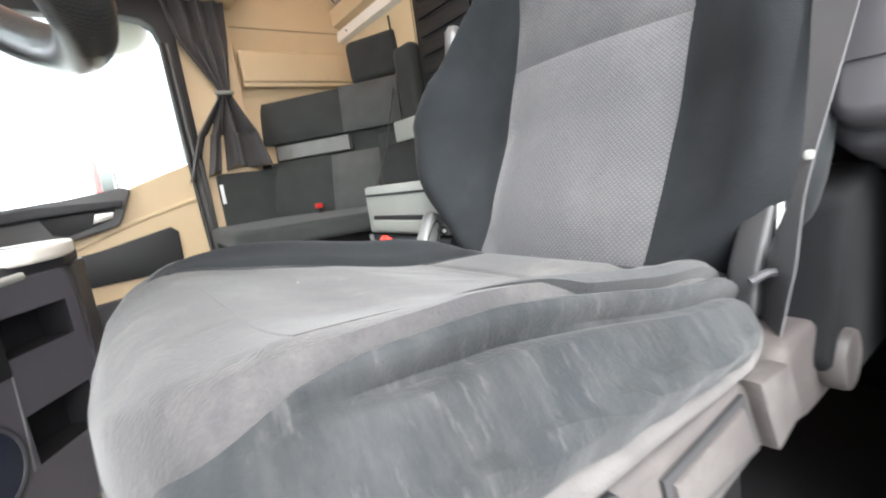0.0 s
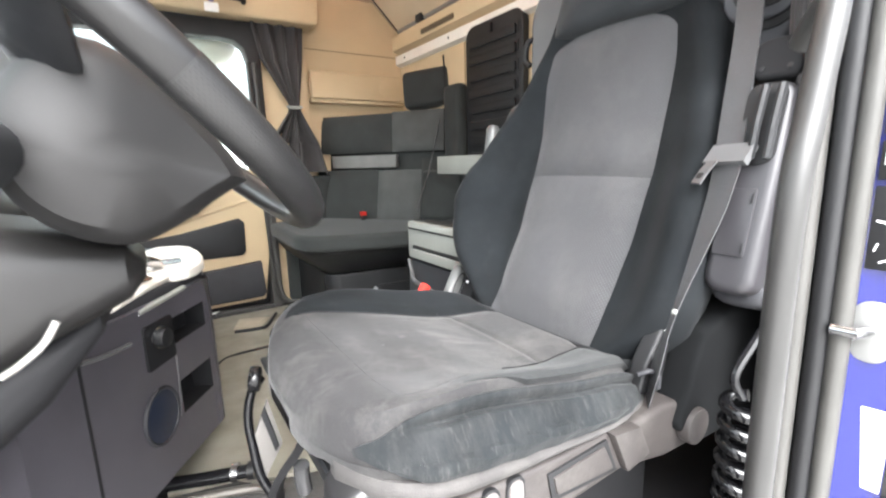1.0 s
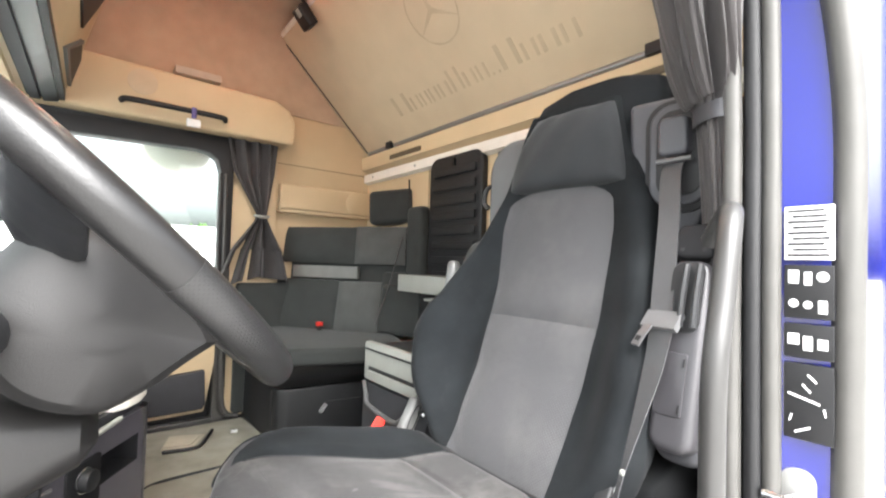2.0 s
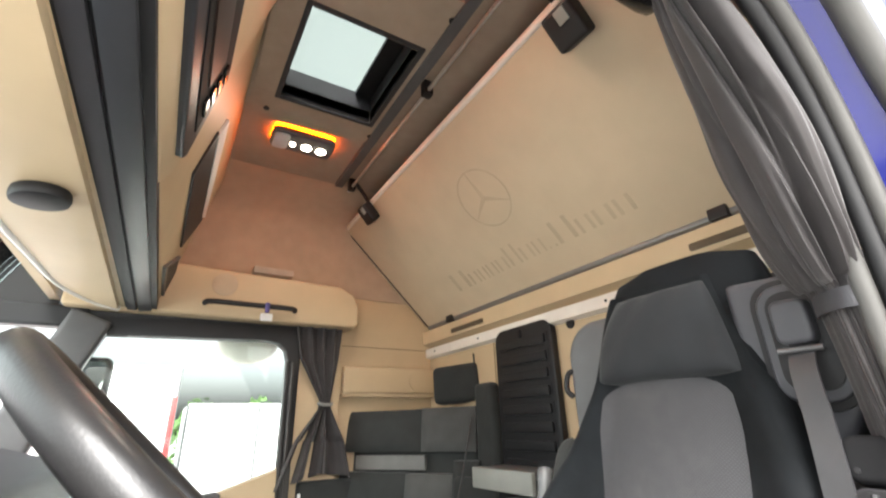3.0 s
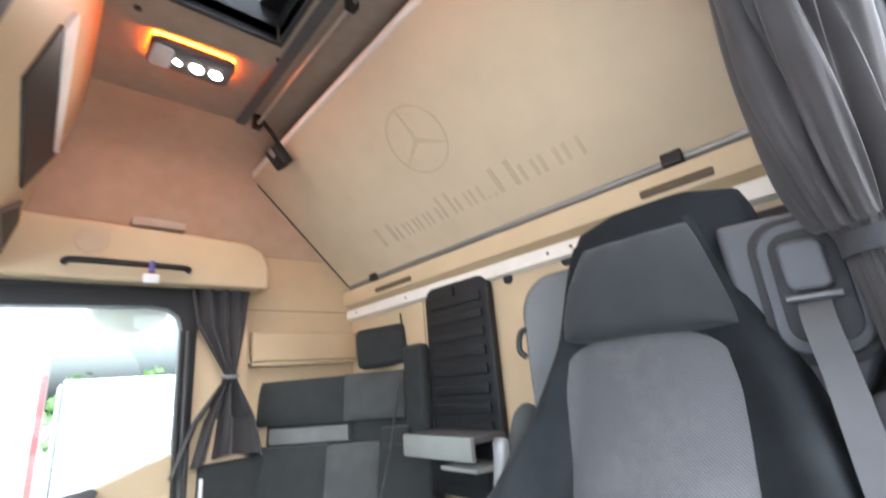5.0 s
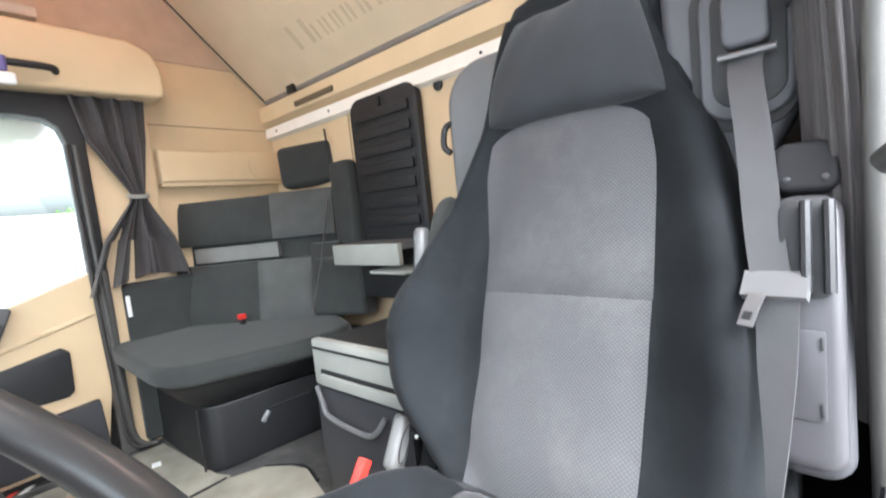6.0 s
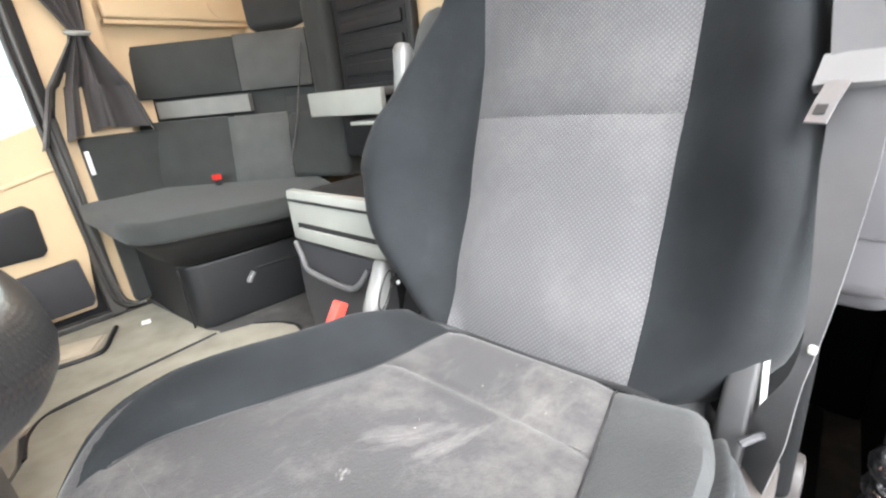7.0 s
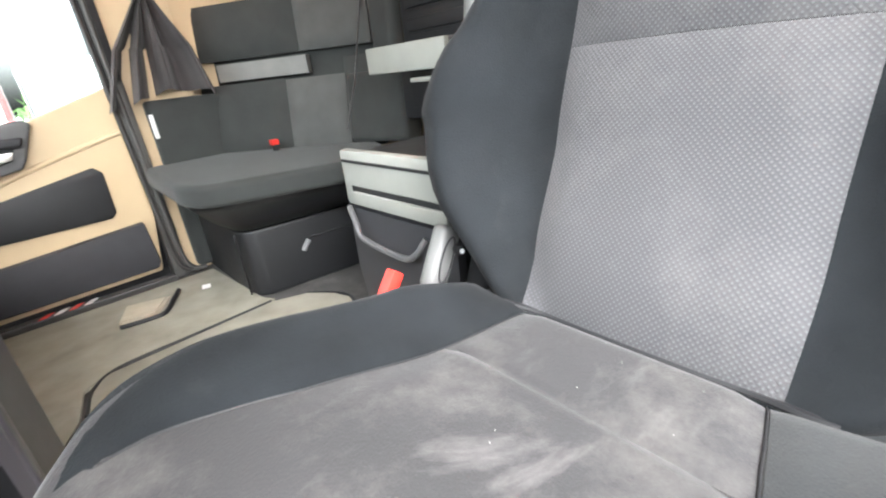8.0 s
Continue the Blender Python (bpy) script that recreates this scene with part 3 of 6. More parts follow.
    for i in range(93):
        a = 0.02 + 0.82 * i / 92
        puff = 0.006 * min(1, i / 7, (92 - i) / 32)
        row = [(q, q * lerp(WIDE[1 if q > 0 else -1], a)) for q in [-1 + k / 10 for k in range(21)]]
        F.append([top(a, v) + Vector((0, 0, puff * min(1, (1 - abs(q)) * 5) + 0.0006 - 0.0032 * math.exp(-((a - 0.31 - 0.03 * v * v) / 0.009) ** 2) + 0.0010 * math.exp(-((a - 0.335 - 0.03 * v * v) / 0.014) ** 2))) for q, v in row])
        B.append([top(a, v) - Vector((0, 0, 0.02)) for q, v in row])
    part("cushion_panel", slab(F, B), VELOUR_TOP, cush, "worn grey velour sitting surface with pale stains")
    for sgn in (-1, 1):
        pts, F, B = [], [], []
        for i in range(33):
            a = 0.02 + (END[sgn] - 0.02) * i / 32
            w = lerp(WIDE[sgn], a)
            pts.append(top(a, sgn * w) + Vector((0, 0, 0.002)))
            e = min(1.0, i / 2, (32 - i) / 14)
            lim = w + ((0.872 if sgn < 0 else 0.905) - w) * min(1.0, (33 - i) / 11) ** 0.6
            qs = [w + 0.008 + (max(lim, w + 0.012) - w - 0.008) * k / 10 for k in range(11)]
            F.append([top(a, sgn * q) + Vector((0, sgn * 0.003 * k / 10, -0.0012 + 0.0022 * min(1.0, 2 * e) + (0.0035 if sgn < 0 else 0.006) * e * min(1, k / 2, (10 - k) / 2 + 0.4))) for k, q in enumerate(qs)])
            B.append([top(a, sgn * q) - Vector((0, sgn * 0.006, 0.015)) for q in qs])
        part("seam", tube(pts[:30] if sgn > 0 else pts[:21], 0.0008, 6), BLACK, cush)
        part("bolster", slab(F, B), VELOUR_EDGE if sgn < 0 else VELOUR, cush, "blue-grey velour side bolster")
    pts = [top(0.31 + 0.03 * q * q, q) + Vector((0, 0, 0.0034)) for q in [-0.5 + k * 0.05 for k in range(20)]]
    part("cross_seam", tube(pts, 0.0008, 6), VELOUR_TOP, cush)
    # side panels: a long D that rolls over the front corner
    LOW = [(0.04, 0.30), (0.35, 0.40), (0.615, 0.48), (0.745, 0.58), (0.826, 0.72), (0.88, 0.80), (0.905, 0.88), (0.93, 1.0)]
    HIGH = [(0.04, 1.36), (0.28, 1.48), (0.60, 1.52), (0.78, 1.58), (0.845, 1.62), (0.875, 1.60), (0.91, 1.52), (0.93, 1.42)]

    def skin(a, w, sgn):
        """w: 0 lower edge, 1 upper edge, then inwards over the top."""
        if w > 1:
            return top(a, sgn * (1 - (w - 1) / 5))
        p, low = top(a, sgn), low_edge(a)
        out = 0.008 if a < 0.86 else 0.003
        z = low + (p.z - low) * w
        bulge = lerp([(low + 0.015, 0.0), ((p.z + low) / 2 + 0.02, out), (p.z, 0.0)], z)
        return Vector((p.x, p.y + sgn * bulge, z))

    for sgn in (-1, 1):
        F, B = [], []
        for i in range(49):
            a = 0.04 + 0.905 * fine(i, 48)
            wl, wu = smooth_at(LOW, a), smooth_at(HIGH, a)
            round_off = max(0.0, 1 - max(0.0, (a - 0.71) / 0.236) ** 2.1) ** 0.5
            wm = wl + (wu - wl) * 0.45
            wl, wu = wm + (wl - wm) * round_off, wm + (wu - wm) * round_off
            fr, bk = [], []
            for k in range(33):
                w = wl + (wu - wl) * (1 - math.cos(math.pi * k / 32)) / 2
                p = skin(a, w, sgn)
                du = skin(min(1, a + 0.01), w, sgn) - skin(a - 0.01, w, sgn)
                dv = skin(a, w + 0.03, sgn) - skin(a, w - 0.03, sgn)
                nv = du.cross(dv).normalized()
                if nv.y * sgn < 0 and w < 1.2 or nv.z < -0.1:
                    nv = -nv
                edge = min(i * 2, (48 - i) * 2, k, 32 - k)
                lift = -0.004 + 0.0095 * min(1.0, edge / 4) ** 0.5
                lift += 0.0007 * math.sin(a * 62 + 0.17 * k) * (1 if w < 1 and edge > 3 else 0)
                wc = wu - lerp([(0.04, 0.12), (0.5, 0.16), (0.78, 0.18), (0.86, 0.10), (0.93, 0.0)], a)
                deep = min(1.0, max(0.0, (0.89 - a) / 0.10), max(0.0, (a - 0.06) / 0.10))
                lift += deep * (0.003 * math.exp(-((w - wc - 0.12) / 0.07) ** 2) - 0.0125 * math.exp(-((w - wc + 0.01) / 0.05) ** 2))
                fr.append(p + nv * lift)
                bk.append(p - nv * 0.014)
            F.append(fr)
            B.append(bk)
        part("side_panel", slab(F, B), VELOUR_SIDE, cush, "scuffed blue-grey velour side panel")
        F, B = [], []
        for i in range(25):
            a = 0.97 * fine(i, 24)
            p = top(a, sgn)
            low = low_edge(a)
            high = lerp([(0, 0.005), (0.35, 0.008), (0.615, 0.018), (0.745, 0.022), (1, 0.024)], a)
            F.append([Vector((p.x, p.y + sgn * (0.003 + 0.005 * math.sin(math.pi * k / 4)), low + 0.001 + high * k / 4)) for k in range(5)])
            B.append([Vector((p.x, p.y - sgn * 0.012, low + 0.001 + high * k / 4)) for k in range(5)])
        part("lower_band", slab(F, B), BAND, cush, "dusty grey lower edge band")
    # base: grey side trim, controls, pedestal
    outline = [(-1.222, 0.345), (-1.217, 0.378), (-1.155, 0.416), (-1.02, 0.407), (-0.91, 0.405), (-0.85, 0.398), (-0.78, 0.402), (-0.693, 0.389), (-0.655, 0.345), (-0.655, 0.305), (-0.771, 0.311), (-0.88, 0.335), (-1.04, 0.328)]
    trim = part("base_trim", prism(outline, "y", 0.192, 0.25, 0.010, 3), GREY_BASE, root, "dusty warm grey plastic seat base trim")
    part("base_trim", prism(outline, "y", 0.70, 0.765, 0.010, 3), GREY_BASE, root)
    part("trim_panel", prism([(-1.013, 0.360), (-1.02, 0.388), (-0.924, 0.393), (-0.903, 0.351)], "y", 0.186, 0.195, 0.004), GREY_BASE, trim, "recess cover in the base trim")
    part("panel_gap", prism([(-1.019, 0.353), (-1.028, 0.394), (-0.918, 0.399), (-0.893, 0.344)], "y", 0.189, 0.194, 0.001), BLACK, trim)
    part("trim_clip", prism([(-0.914, 0.408), (-0.855, 0.400), (-0.828, 0.348), (-0.880, 0.338)], "y", 0.180, 0.20, 0.005), GREY_BASE, trim)
    for cx in (-1.178, -1.116, -1.079):
        part("control_bezel", prism(rrect(cx - 0.0142, cx + 0.0142, 0.3535, 0.4135, 0.0135), "y", 0.1895, 0.196, 0.001), BLACK, trim, "black bezel")
        part("control_knob", prism(rrect(cx - 0.0108, cx + 0.0108, 0.357, 0.410, 0.0105), "y", 0.187, 0.194, 0.002), mat("pale_dusty_plastic", (0.13, 0.12, 0.115), 0.5), trim, "pale grey seat control")
    part("pivot_cover", disc((-0.715, 0.195, 0.352), (0, -1, 0), 0.030, 0.024, 28, 0.006), GREY_BASE, trim)
    part("pedestal", rbox((-1.05, 0.29, 0.0), (-0.65, 0.66, 0.34), 0.02), BLACK, root, "black bellows under the seat")
    hous = part("front_housing", prism(rrect(-1.268, -1.15, 0.34, 0.44, 0.03), "y", 0.235, 0.31, 0.016, 4), mat("grey_housing_plastic", (0.020, 0.0195, 0.020), 0.4, var=0.15, bump=0.15), root, "dark grey moulded housing under the cushion front")
    part("housing_seam", tube(smoothpath([(-1.235, 0.247, 0.436), (-1.237, 0.2335, 0.415), (-1.245, 0.2335, 0.38), (-1.252, 0.24, 0.355)]), 0.0012, 6), GREY, hous)
    part("front_cover", prism([(-1.262, 0.425), (-1.10, 0.40), (-1.06, 0.10), (-1.12, 0.08), (-1.225, 0.30)], "y", 0.25, 0.70, 0.012, 3), DARK, root, "black cover under the cushion front")
    part("lever", tube(smoothpath([(-1.262, 0.69, 0.385), (-1.280, 0.70, 0.355), (-1.291, 0.695, 0.31), (-1.290, 0.68, 0.26), (-1.283, 0.66, 0.20), (-1.25, 0.64, 0.12)]), 0.0085, 10), GLOSSY, root, "black adjustment lever")
    part("lever_knob", disc((-1.262, 0.685, 0.385), (-0.75, 0.25, 0.1), 0.024, 0.022, 20, 0.008), GLOSSY, root, "black round lever end")
    part("front_plate", prism([(-1.262, 0.362), (-1.243, 0.268), (-1.278, 0.210), (-1.289, 0.300)], "y", 0.645, 0.653, 0.002), mat("dull_pale_metal", (0.20, 0.19, 0.18), 0.35, metal=0.4, var=0.1), root, "pale metal bracket under the cushion front")
    part("plate_rib", prism([(-1.268, 0.352), (-1.250, 0.268), (-1.258, 0.258), (-1.276, 0.335)], "y", 0.640, 0.647, 0.002), DARK, root)
    part("front_strap", strap(smoothpath([(-1.238, 0.47, 0.385), (-1.249, 0.49, 0.345), (-1.266, 0.51, 0.31), (-1.281, 0.53, 0.265), (-1.28, 0.54, 0.22)]), 0.030, 0.012, (0.6, 0.8, 0)), BLACK, root, "black strap")
    part("front_handle", tube([(-1.249, 0.485, 0.322), (-1.2485, 0.49, 0.30), (-1.245, 0.495, 0.27)], 0.012, 14), mat("grey_handle_plastic", (0.05, 0.05, 0.052), 0.25), root, "grey shiny release handle")
    part("rail", rbox((-1.26, 0.62, 0.02), (-0.62, 0.66, 0.05), 0.004), ALU, root, "metal seat rail")
    part("rail", rbox((-1.26, 0.29, 0.02), (-0.62, 0.33, 0.05), 0.004), ALU, root, "metal seat rail")
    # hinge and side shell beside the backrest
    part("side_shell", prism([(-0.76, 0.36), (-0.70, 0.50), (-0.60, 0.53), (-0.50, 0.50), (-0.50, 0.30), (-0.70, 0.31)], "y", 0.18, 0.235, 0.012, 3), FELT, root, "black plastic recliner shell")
    part("side_shell", prism([(-0.76, 0.36), (-0.70, 0.50), (-0.60, 0.53), (-0.50, 0.50), (-0.50, 0.30), (-0.70, 0.31)], "y", 0.715, 0.76, 0.012, 3), INSET, root)
    part("recline_lever", strap([(-0.735, 0.222, 0.512), (-0.745, 0.220, 0.49), (-0.762, 0.216, 0.45), (-0.772, 0.214, 0.425)], 0.011, 0.006, (1, 0.5, 0)), mat("pale_link_plastic", (0.15, 0.155, 0.15), 0.4), root, "pale grey recline link")
    part("link_shell", prism([(-0.80, 0.41), (-0.785, 0.455), (-0.745, 0.51), (-0.715, 0.515), (-0.73, 0.45), (-0.745, 0.40)], "y", 0.222, 0.25, 0.006, 3), BLACK, root, "black hinge shell at the cushion corner")
    part("link_hook", tube(smoothpath([(-0.802, 0.225, 0.445), (-0.79, 0.212, 0.452), (-0.775, 0.208, 0.44), (-0.772, 0.21, 0.42)]), 0.004, 8), DARK_SOFT, root, "dark wire hook")
    # belt outlet beside the headrest
    ho = part("belt_outlet", prism([(0.338, 1.21), (0.215, 1.205), (0.172, 1.17), (0.165, 1.0), (0.20, 0.93), (0.25, 0.90), (0.31, 0.99), (0.335, 1.09)], "x", -0.515, -0.43, 0.016, 3), mat("mid_slate_plastic", (0.052, 0.053, 0.06), 0.5), root, "slate plastic belt outlet housing")
    part("slot_groove", prism(rrect(0.168, 0.296, 0.968, 1.195, 0.045), "x", -0.520, -0.512, 0.002), BLACK, ho)
    part("slot_frame", prism(rrect(0.170, 0.284, 0.982, 1.184, 0.04), "x", -0.529, -0.515, 0.006, 3), mat("mid_slate_plastic", (0.052, 0.053, 0.06), 0.5), ho, "slate bezel round the belt slot")
    part("slot", prism(rrect(0.180, 0.268, 1.0, 1.17, 0.03), "x", -0.532, -0.522, 0.003), BLACK, ho)
    part("rear_shell", prism(rrect(0.50, 0.828, 0.75, 1.225, 0.10, 8), "x", -0.46, -0.41, 0.02, 4), GREY, root, "grey plastic backrest shell")
    part("coat_hook", tube(smoothpath([(-0.45, 0.81, 1.10), (-0.46, 0.835, 1.09), (-0.46, 0.845, 1.05), (-0.455, 0.83, 1.03)]), 0.008, 8), BLACK, root, "black coat hook")
    part("slot_guide", prism(rrect(0.196, 0.252, 1.075, 1.150, 0.014), "x", -0.560, -0.525, 0.008, 3), mat("mid_slate_plastic", (0.052, 0.053, 0.06), 0.5), ho, "slate belt guide block")
    part("guide_bar", tube([(-0.552, 0.190, 1.066), (-0.552, 0.256, 1.066)], 0.005, 10), mat("dull_steel", (0.16, 0.16, 0.165), 0.45, metal=0.7), ho, "steel bar under the guide")
    # belt
    belt = part("belt", strap(smoothpath([(-0.540, 0.225, 1.072), (-0.562, 0.224, 1.03), (-0.585, 0.215, 0.95), (-0.622, 0.205, 0.84), (-0.652, 0.195, 0.765)]), 0.041, 0.003, (0.15, 1, 0)), BELT, root, "grey seat belt hanging down")
    tongue = part("belt_tongue", strap([(-0.668, 0.208, 0.762), (-0.68, 0.214, 0.746), (-0.692, 0.219, 0.728)], 0.017, 0.003, (0.3, 1, 0)), mat("dull_steel", (0.16, 0.16, 0.165), 0.45, metal=0.7), belt, "steel belt tongue with a slot")
    part("tongue_slot", strap([(-0.6835, 0.2155, 0.7425), (-0.6885, 0.2175, 0.735)], 0.009, 0.0045, (0.3, 1, 0)), BLACK, tongue)
    part("tongue_grip", strap([(-0.643, 0.19, 0.782), (-0.665, 0.194, 0.756)], 0.066, 0.012, (0.25, 1, 0)), GREY, belt, "grey tongue grip")
    low_belt = smoothpath([(-0.656, 0.191, 0.77), (-0.69, 0.190, 0.69), (-0.772, 0.190, 0.555), (-0.785, 0.205, 0.47), (-0.79, 0.215, 0.40)])
    rings = []
    for i, p in enumerate(low_belt):
        t = i / (len(low_belt) - 1)
        tw = radians(12 + 40 * t)
        w = Vector((math.sin(tw), math.cos(tw), 0.0)) * lerp([(0, 0.023), (0.25, 0.021), (0.52, 0.006), (0.58, 0.006), (0.8, 0.020), (1, 0.022)], t)
        th = w.cross(Vector((0, 0, 1))).normalized() * 0.0007
        rings.append([p + w + th, p - w + th, p - w - th, p + w - th])
    part("belt", loft(rings), BELT, root)
    part("belt_stop", rbox((-0.783, 0.185, 0.546), (-0.776, 0.192, 0.554), 0.003), PALE, root, "white belt stop button")
    # buckle on the far side
    bk = part("buckle", rbox((-0.014, -0.011, 0), (0.014, 0.011, 0.08), 0.004, 2, pose(-0.935, 0.757, 0.379, 0, 38, 4)), BLACK, root, "black belt buckle")
    part("release_button", rbox((-0.0095, -0.009, 0.078), (0.0095, 0.009, 0.128), 0.003, 2, pose(-0.935, 0.757, 0.379, 0, 38, 4)), RED, bk, "red release button")
    # armrest folded up on the inner side
    arm = part("armrest", tube(smoothpath([(-0.690, 0.80, 0.52), (-0.665, 0.80, 0.60), (-0.62, 0.805, 0.78), (-0.602, 0.812, 0.862)]), [0.017] * 24 + [0.012], 12, 1.2), mat("dull_pale_plastic", (0.085, 0.085, 0.084), 0.32), root, "pale grey folded armrest")
    part("armrest_pad", tube(smoothpath([(-0.62, 0.80, 0.62), (-0.56, 0.81, 0.78), (-0.52, 0.81, 0.88), (-0.49, 0.81, 0.90)]), 0.030, 12), BENCH, arm, "black padded top")
    joint = part("armrest_joint", rbox((-0.020, -0.016, -0.052), (0.020, 0.016, 0.052), 0.014, 4, pose(-0.758, 0.785, 0.457, 0, 28, 0)), mat("pale_joint_plastic", (0.12, 0.12, 0.117), 0.4), arm, "pale grey joint cover")
    part("joint_groove", tube([pose(-0.758, 0.785, 0.457, 0, 28, 0) @ Vector((0.011 * math.cos(a_), -0.0165, 0.036 * math.sin(a_))) for a_ in [2 * math.pi * k / 24 for k in range(25)]], 0.0016, 6), BLACK, joint)
    part("joint_bolt", disc((-0.738, 0.765, 0.470), (-0.3, -1, 0), 0.009, 0.012, 14, 0.002), BLACK, arm, "black joint bolt")
    part("joint_cap", disc((-0.741, 0.752, 0.470), (-0.3, -1, 0), 0.004, 0.003, 12, 0.001), WHITE, arm)
    return root


driver_seat()
rnd = random.Random(11)
cv, cf = [], []
for k in range(90):
    q = rnd.gauss(0, 0.5)
    if rnd.random() < 0.9:
        c = Vector((-0.752 - abs(rnd.gauss(0, 0.006)), SY + 0.02 + rnd.choice((-0.14, -0.165, 0.14, 0.16)) + rnd.gauss(0, 0.022), 0.456 + rnd.random() * 0.004))
    else:
        c = Vector((rnd.uniform(-1.15, -0.78), SY + rnd.uniform(-0.12, 0.12), 0.0))
        c.z = 0.460 + max(0.0, (-0.90 - c.x)) * 0.21
    r = rnd.uniform(0.0004, 0.0009)
    i = len(cv)
    cv += [tuple(c + Vector(o) * r) for o in ((1, 0, 0), (-0.5, 0.8, 0), (-0.5, -0.8, 0.1), (0, 0.1, 1.1))]
    cf += [(i, i + 1, i + 2), (i, i + 1, i + 3), (i + 1, i + 2, i + 3), (i + 2, i, i + 3)]
me = bpy.data.meshes.new("crumbs")
me.from_pydata(cv, [], cf)
me.materials.append(PALE)
tagged(new("crumbs", me), "white crumbs in the crease of the seat", "crumbs", kind="stuff")

# ---- passenger side ----
def passenger_bench():
    root = thing("passenger_bench", "charcoal and grey cloth corner bench seat with headrest", "seat")
    poly = [(-0.88, 2.44), (-0.89, 1.84), (-0.845, 1.735), (-0.44, 1.59), (-0.22, 1.62), (-0.10, 1.95), (-0.48, 2.48)]
    soft_poly = []
    for k, c in enumerate(poly):
        p, q, c = Vector(poly[k - 1]), Vector(poly[(k + 1) % len(poly)]), Vector(c)
        a0, a1 = c + (p - c).normalized() * min(0.07, (p - c).length * 0.45), c + (q - c).normalized() * min(0.07, (q - c).length * 0.45)
        for t in (0, 0.25, 0.5, 0.75, 1):
            soft_poly.append(tuple(a0 * (1 - t) ** 2 + c * 2 * t * (1 - t) + a1 * t * t))
    part("cushion", prism(soft_poly, "z", 0.402, 0.475, 0.034, 6), BENCH, root, "charcoal seat cushion")
    lower = [(-0.745, 2.45), (-0.738, 1.94), (-0.725, 1.905), (-0.69, 1.882), (-0.33, 1.835), (-0.05, 1.80), (-0.05, 2.45)]
    upper = [(-0.865, 2.45), (-0.872, 1.86), (-0.845, 1.79), (-0.80, 1.745), (-0.43, 1.625), (-0.05, 1.64), (-0.05, 2.45)]
    part("apron", bevel(loft([[Vector((u[0] + (v[0] - u[0]) * k, u[1] + (v[1] - u[1]) * k, z)) for u, v in zip(lower, upper)] for k, z in ((0.0, 0.262), (0.5, 0.32), (0.9, 0.385), (0.92, 0.402))]), 0.008, 2), DARK, root, "black flared plastic apron under the cushion")
    box = part("seat_box", prism([(x * 1.0 + 0.002, y + 0.002) for x, y in lower], "z", 0.0, 0.258, 0.012, 3), DARK, root, "black plastic seat box")
    part("corner_gap", tube([(-0.744, 1.935, 0.01), (-0.746, 1.932, 0.25)], 0.004, 6), BLACK, box)
    # black tube paints the shade of the pull's recess in the box
    part("handle_recess_shade", tube([(-0.50, 1.8615, 0.178), (-0.33, 1.838, 0.178)], 0.006, 8), BLACK, box)
    part("box_handle", tube(smoothpath([(-0.535, 1.862, 0.135), (-0.527, 1.856, 0.152), (-0.51, 1.856, 0.170)]), 0.010, 8), mat("pale_pull_plastic", (0.20, 0.20, 0.205), 0.4), box, "pale grey pull in the seat box")
    a, b = Vector((-0.52, 2.52, 0)), Vector((-0.05, 1.90, 0))
    d = (b - a).normalized()
    n = Vector((-d.y, d.x, 0))
    if n.x > 0:
        n = -n
    def pad(name, t0, t1, z0, z1, f0, f1, material, label="", par=root):
        F, B = [], []
        for i in range(9):
            v = i / 8
            z = z0 + (z1 - z0) * v
            f = f0 + (f1 - f0) * v
            puff = 0.022 * (1 - abs(2 * v - 1) ** 4)
            F.append([a + d * (t0 + (t1 - t0) * q) + n * (f + puff * (1 - abs(2 * q - 1) ** 6)) + Vector((0, 0, z)) for q in [k / 12 for k in range(13)]])
            B.append([a + d * (t0 + (t1 - t0) * q) - n * 0.05 + Vector((0, 0, z)) for q in [k / 12 for k in range(13)]])
        return part(name, slab(F, B), material, par, label)
    pad("upper_backrest", 0.0, 0.47, 0.84, 1.05, 0.02, 0.0, BENCH, "charcoal upper backrest")
    pad("upper_backrest", 0.472, 0.775, 0.84, 1.055, 0.02, 0.0, CLOTH_P, "grey cloth upper backrest")
    pad("lower_backrest", 0.0, 0.40, 0.46, 0.745, 0.10, 0.05, BENCH, "charcoal lower backrest")
    pad("lower_backrest", 0.402, 0.66, 0.46, 0.74, 0.11, 0.055, CLOTH_P, "grey cloth lower backrest")
    pad("lower_backrest", 0.662, 0.80, 0.46, 0.80, 0.10, 0.05, BENCH)
    part("end_bolster", rbox((-0.05, -0.13, 0.0), (0.07, 0.15, 0.26), 0.03, 4, pose(-0.13, 1.79, 0.475, 0, 8, 18)), BENCH, root, "charcoal end bolster beside the cabinet")
    pad("back_shell", 0.0, 0.78, 0.46, 1.03, -0.02, -0.04, BENCH)
    part("label_strip", slab([[a + d * (0.09 + 0.41 * q) + n * 0.035 + Vector((0, 0, z)) for q in (0, 0.5, 1)] for z in (0.757, 0.825)],
                             [[a + d * (0.09 + 0.41 * q) + n * 0.0 + Vector((0, 0, z)) for q in (0, 0.5, 1)] for z in (0.757, 0.825)]), mat("dull_strip_plastic", (0.15, 0.15, 0.14), 0.45), root, "dull grey storage strip")
    part("side_panel", rbox((-0.80, 2.40, 0.02), (-0.50, 2.46, 0.72), 0.02, 3), BENCH, root, "charcoal side panel at the door post")
    part("side_strip", rbox((-0.80, 2.388, 0.58), (-0.785, 2.40, 0.67), 0.003), WHITE, root, "white strip")
    part("belt_turret", rbox((-0.06, 1.76, 0.60), (0.012, 1.905, 1.165), 0.035, 4), BENCH, root, "charcoal padded belt turret")
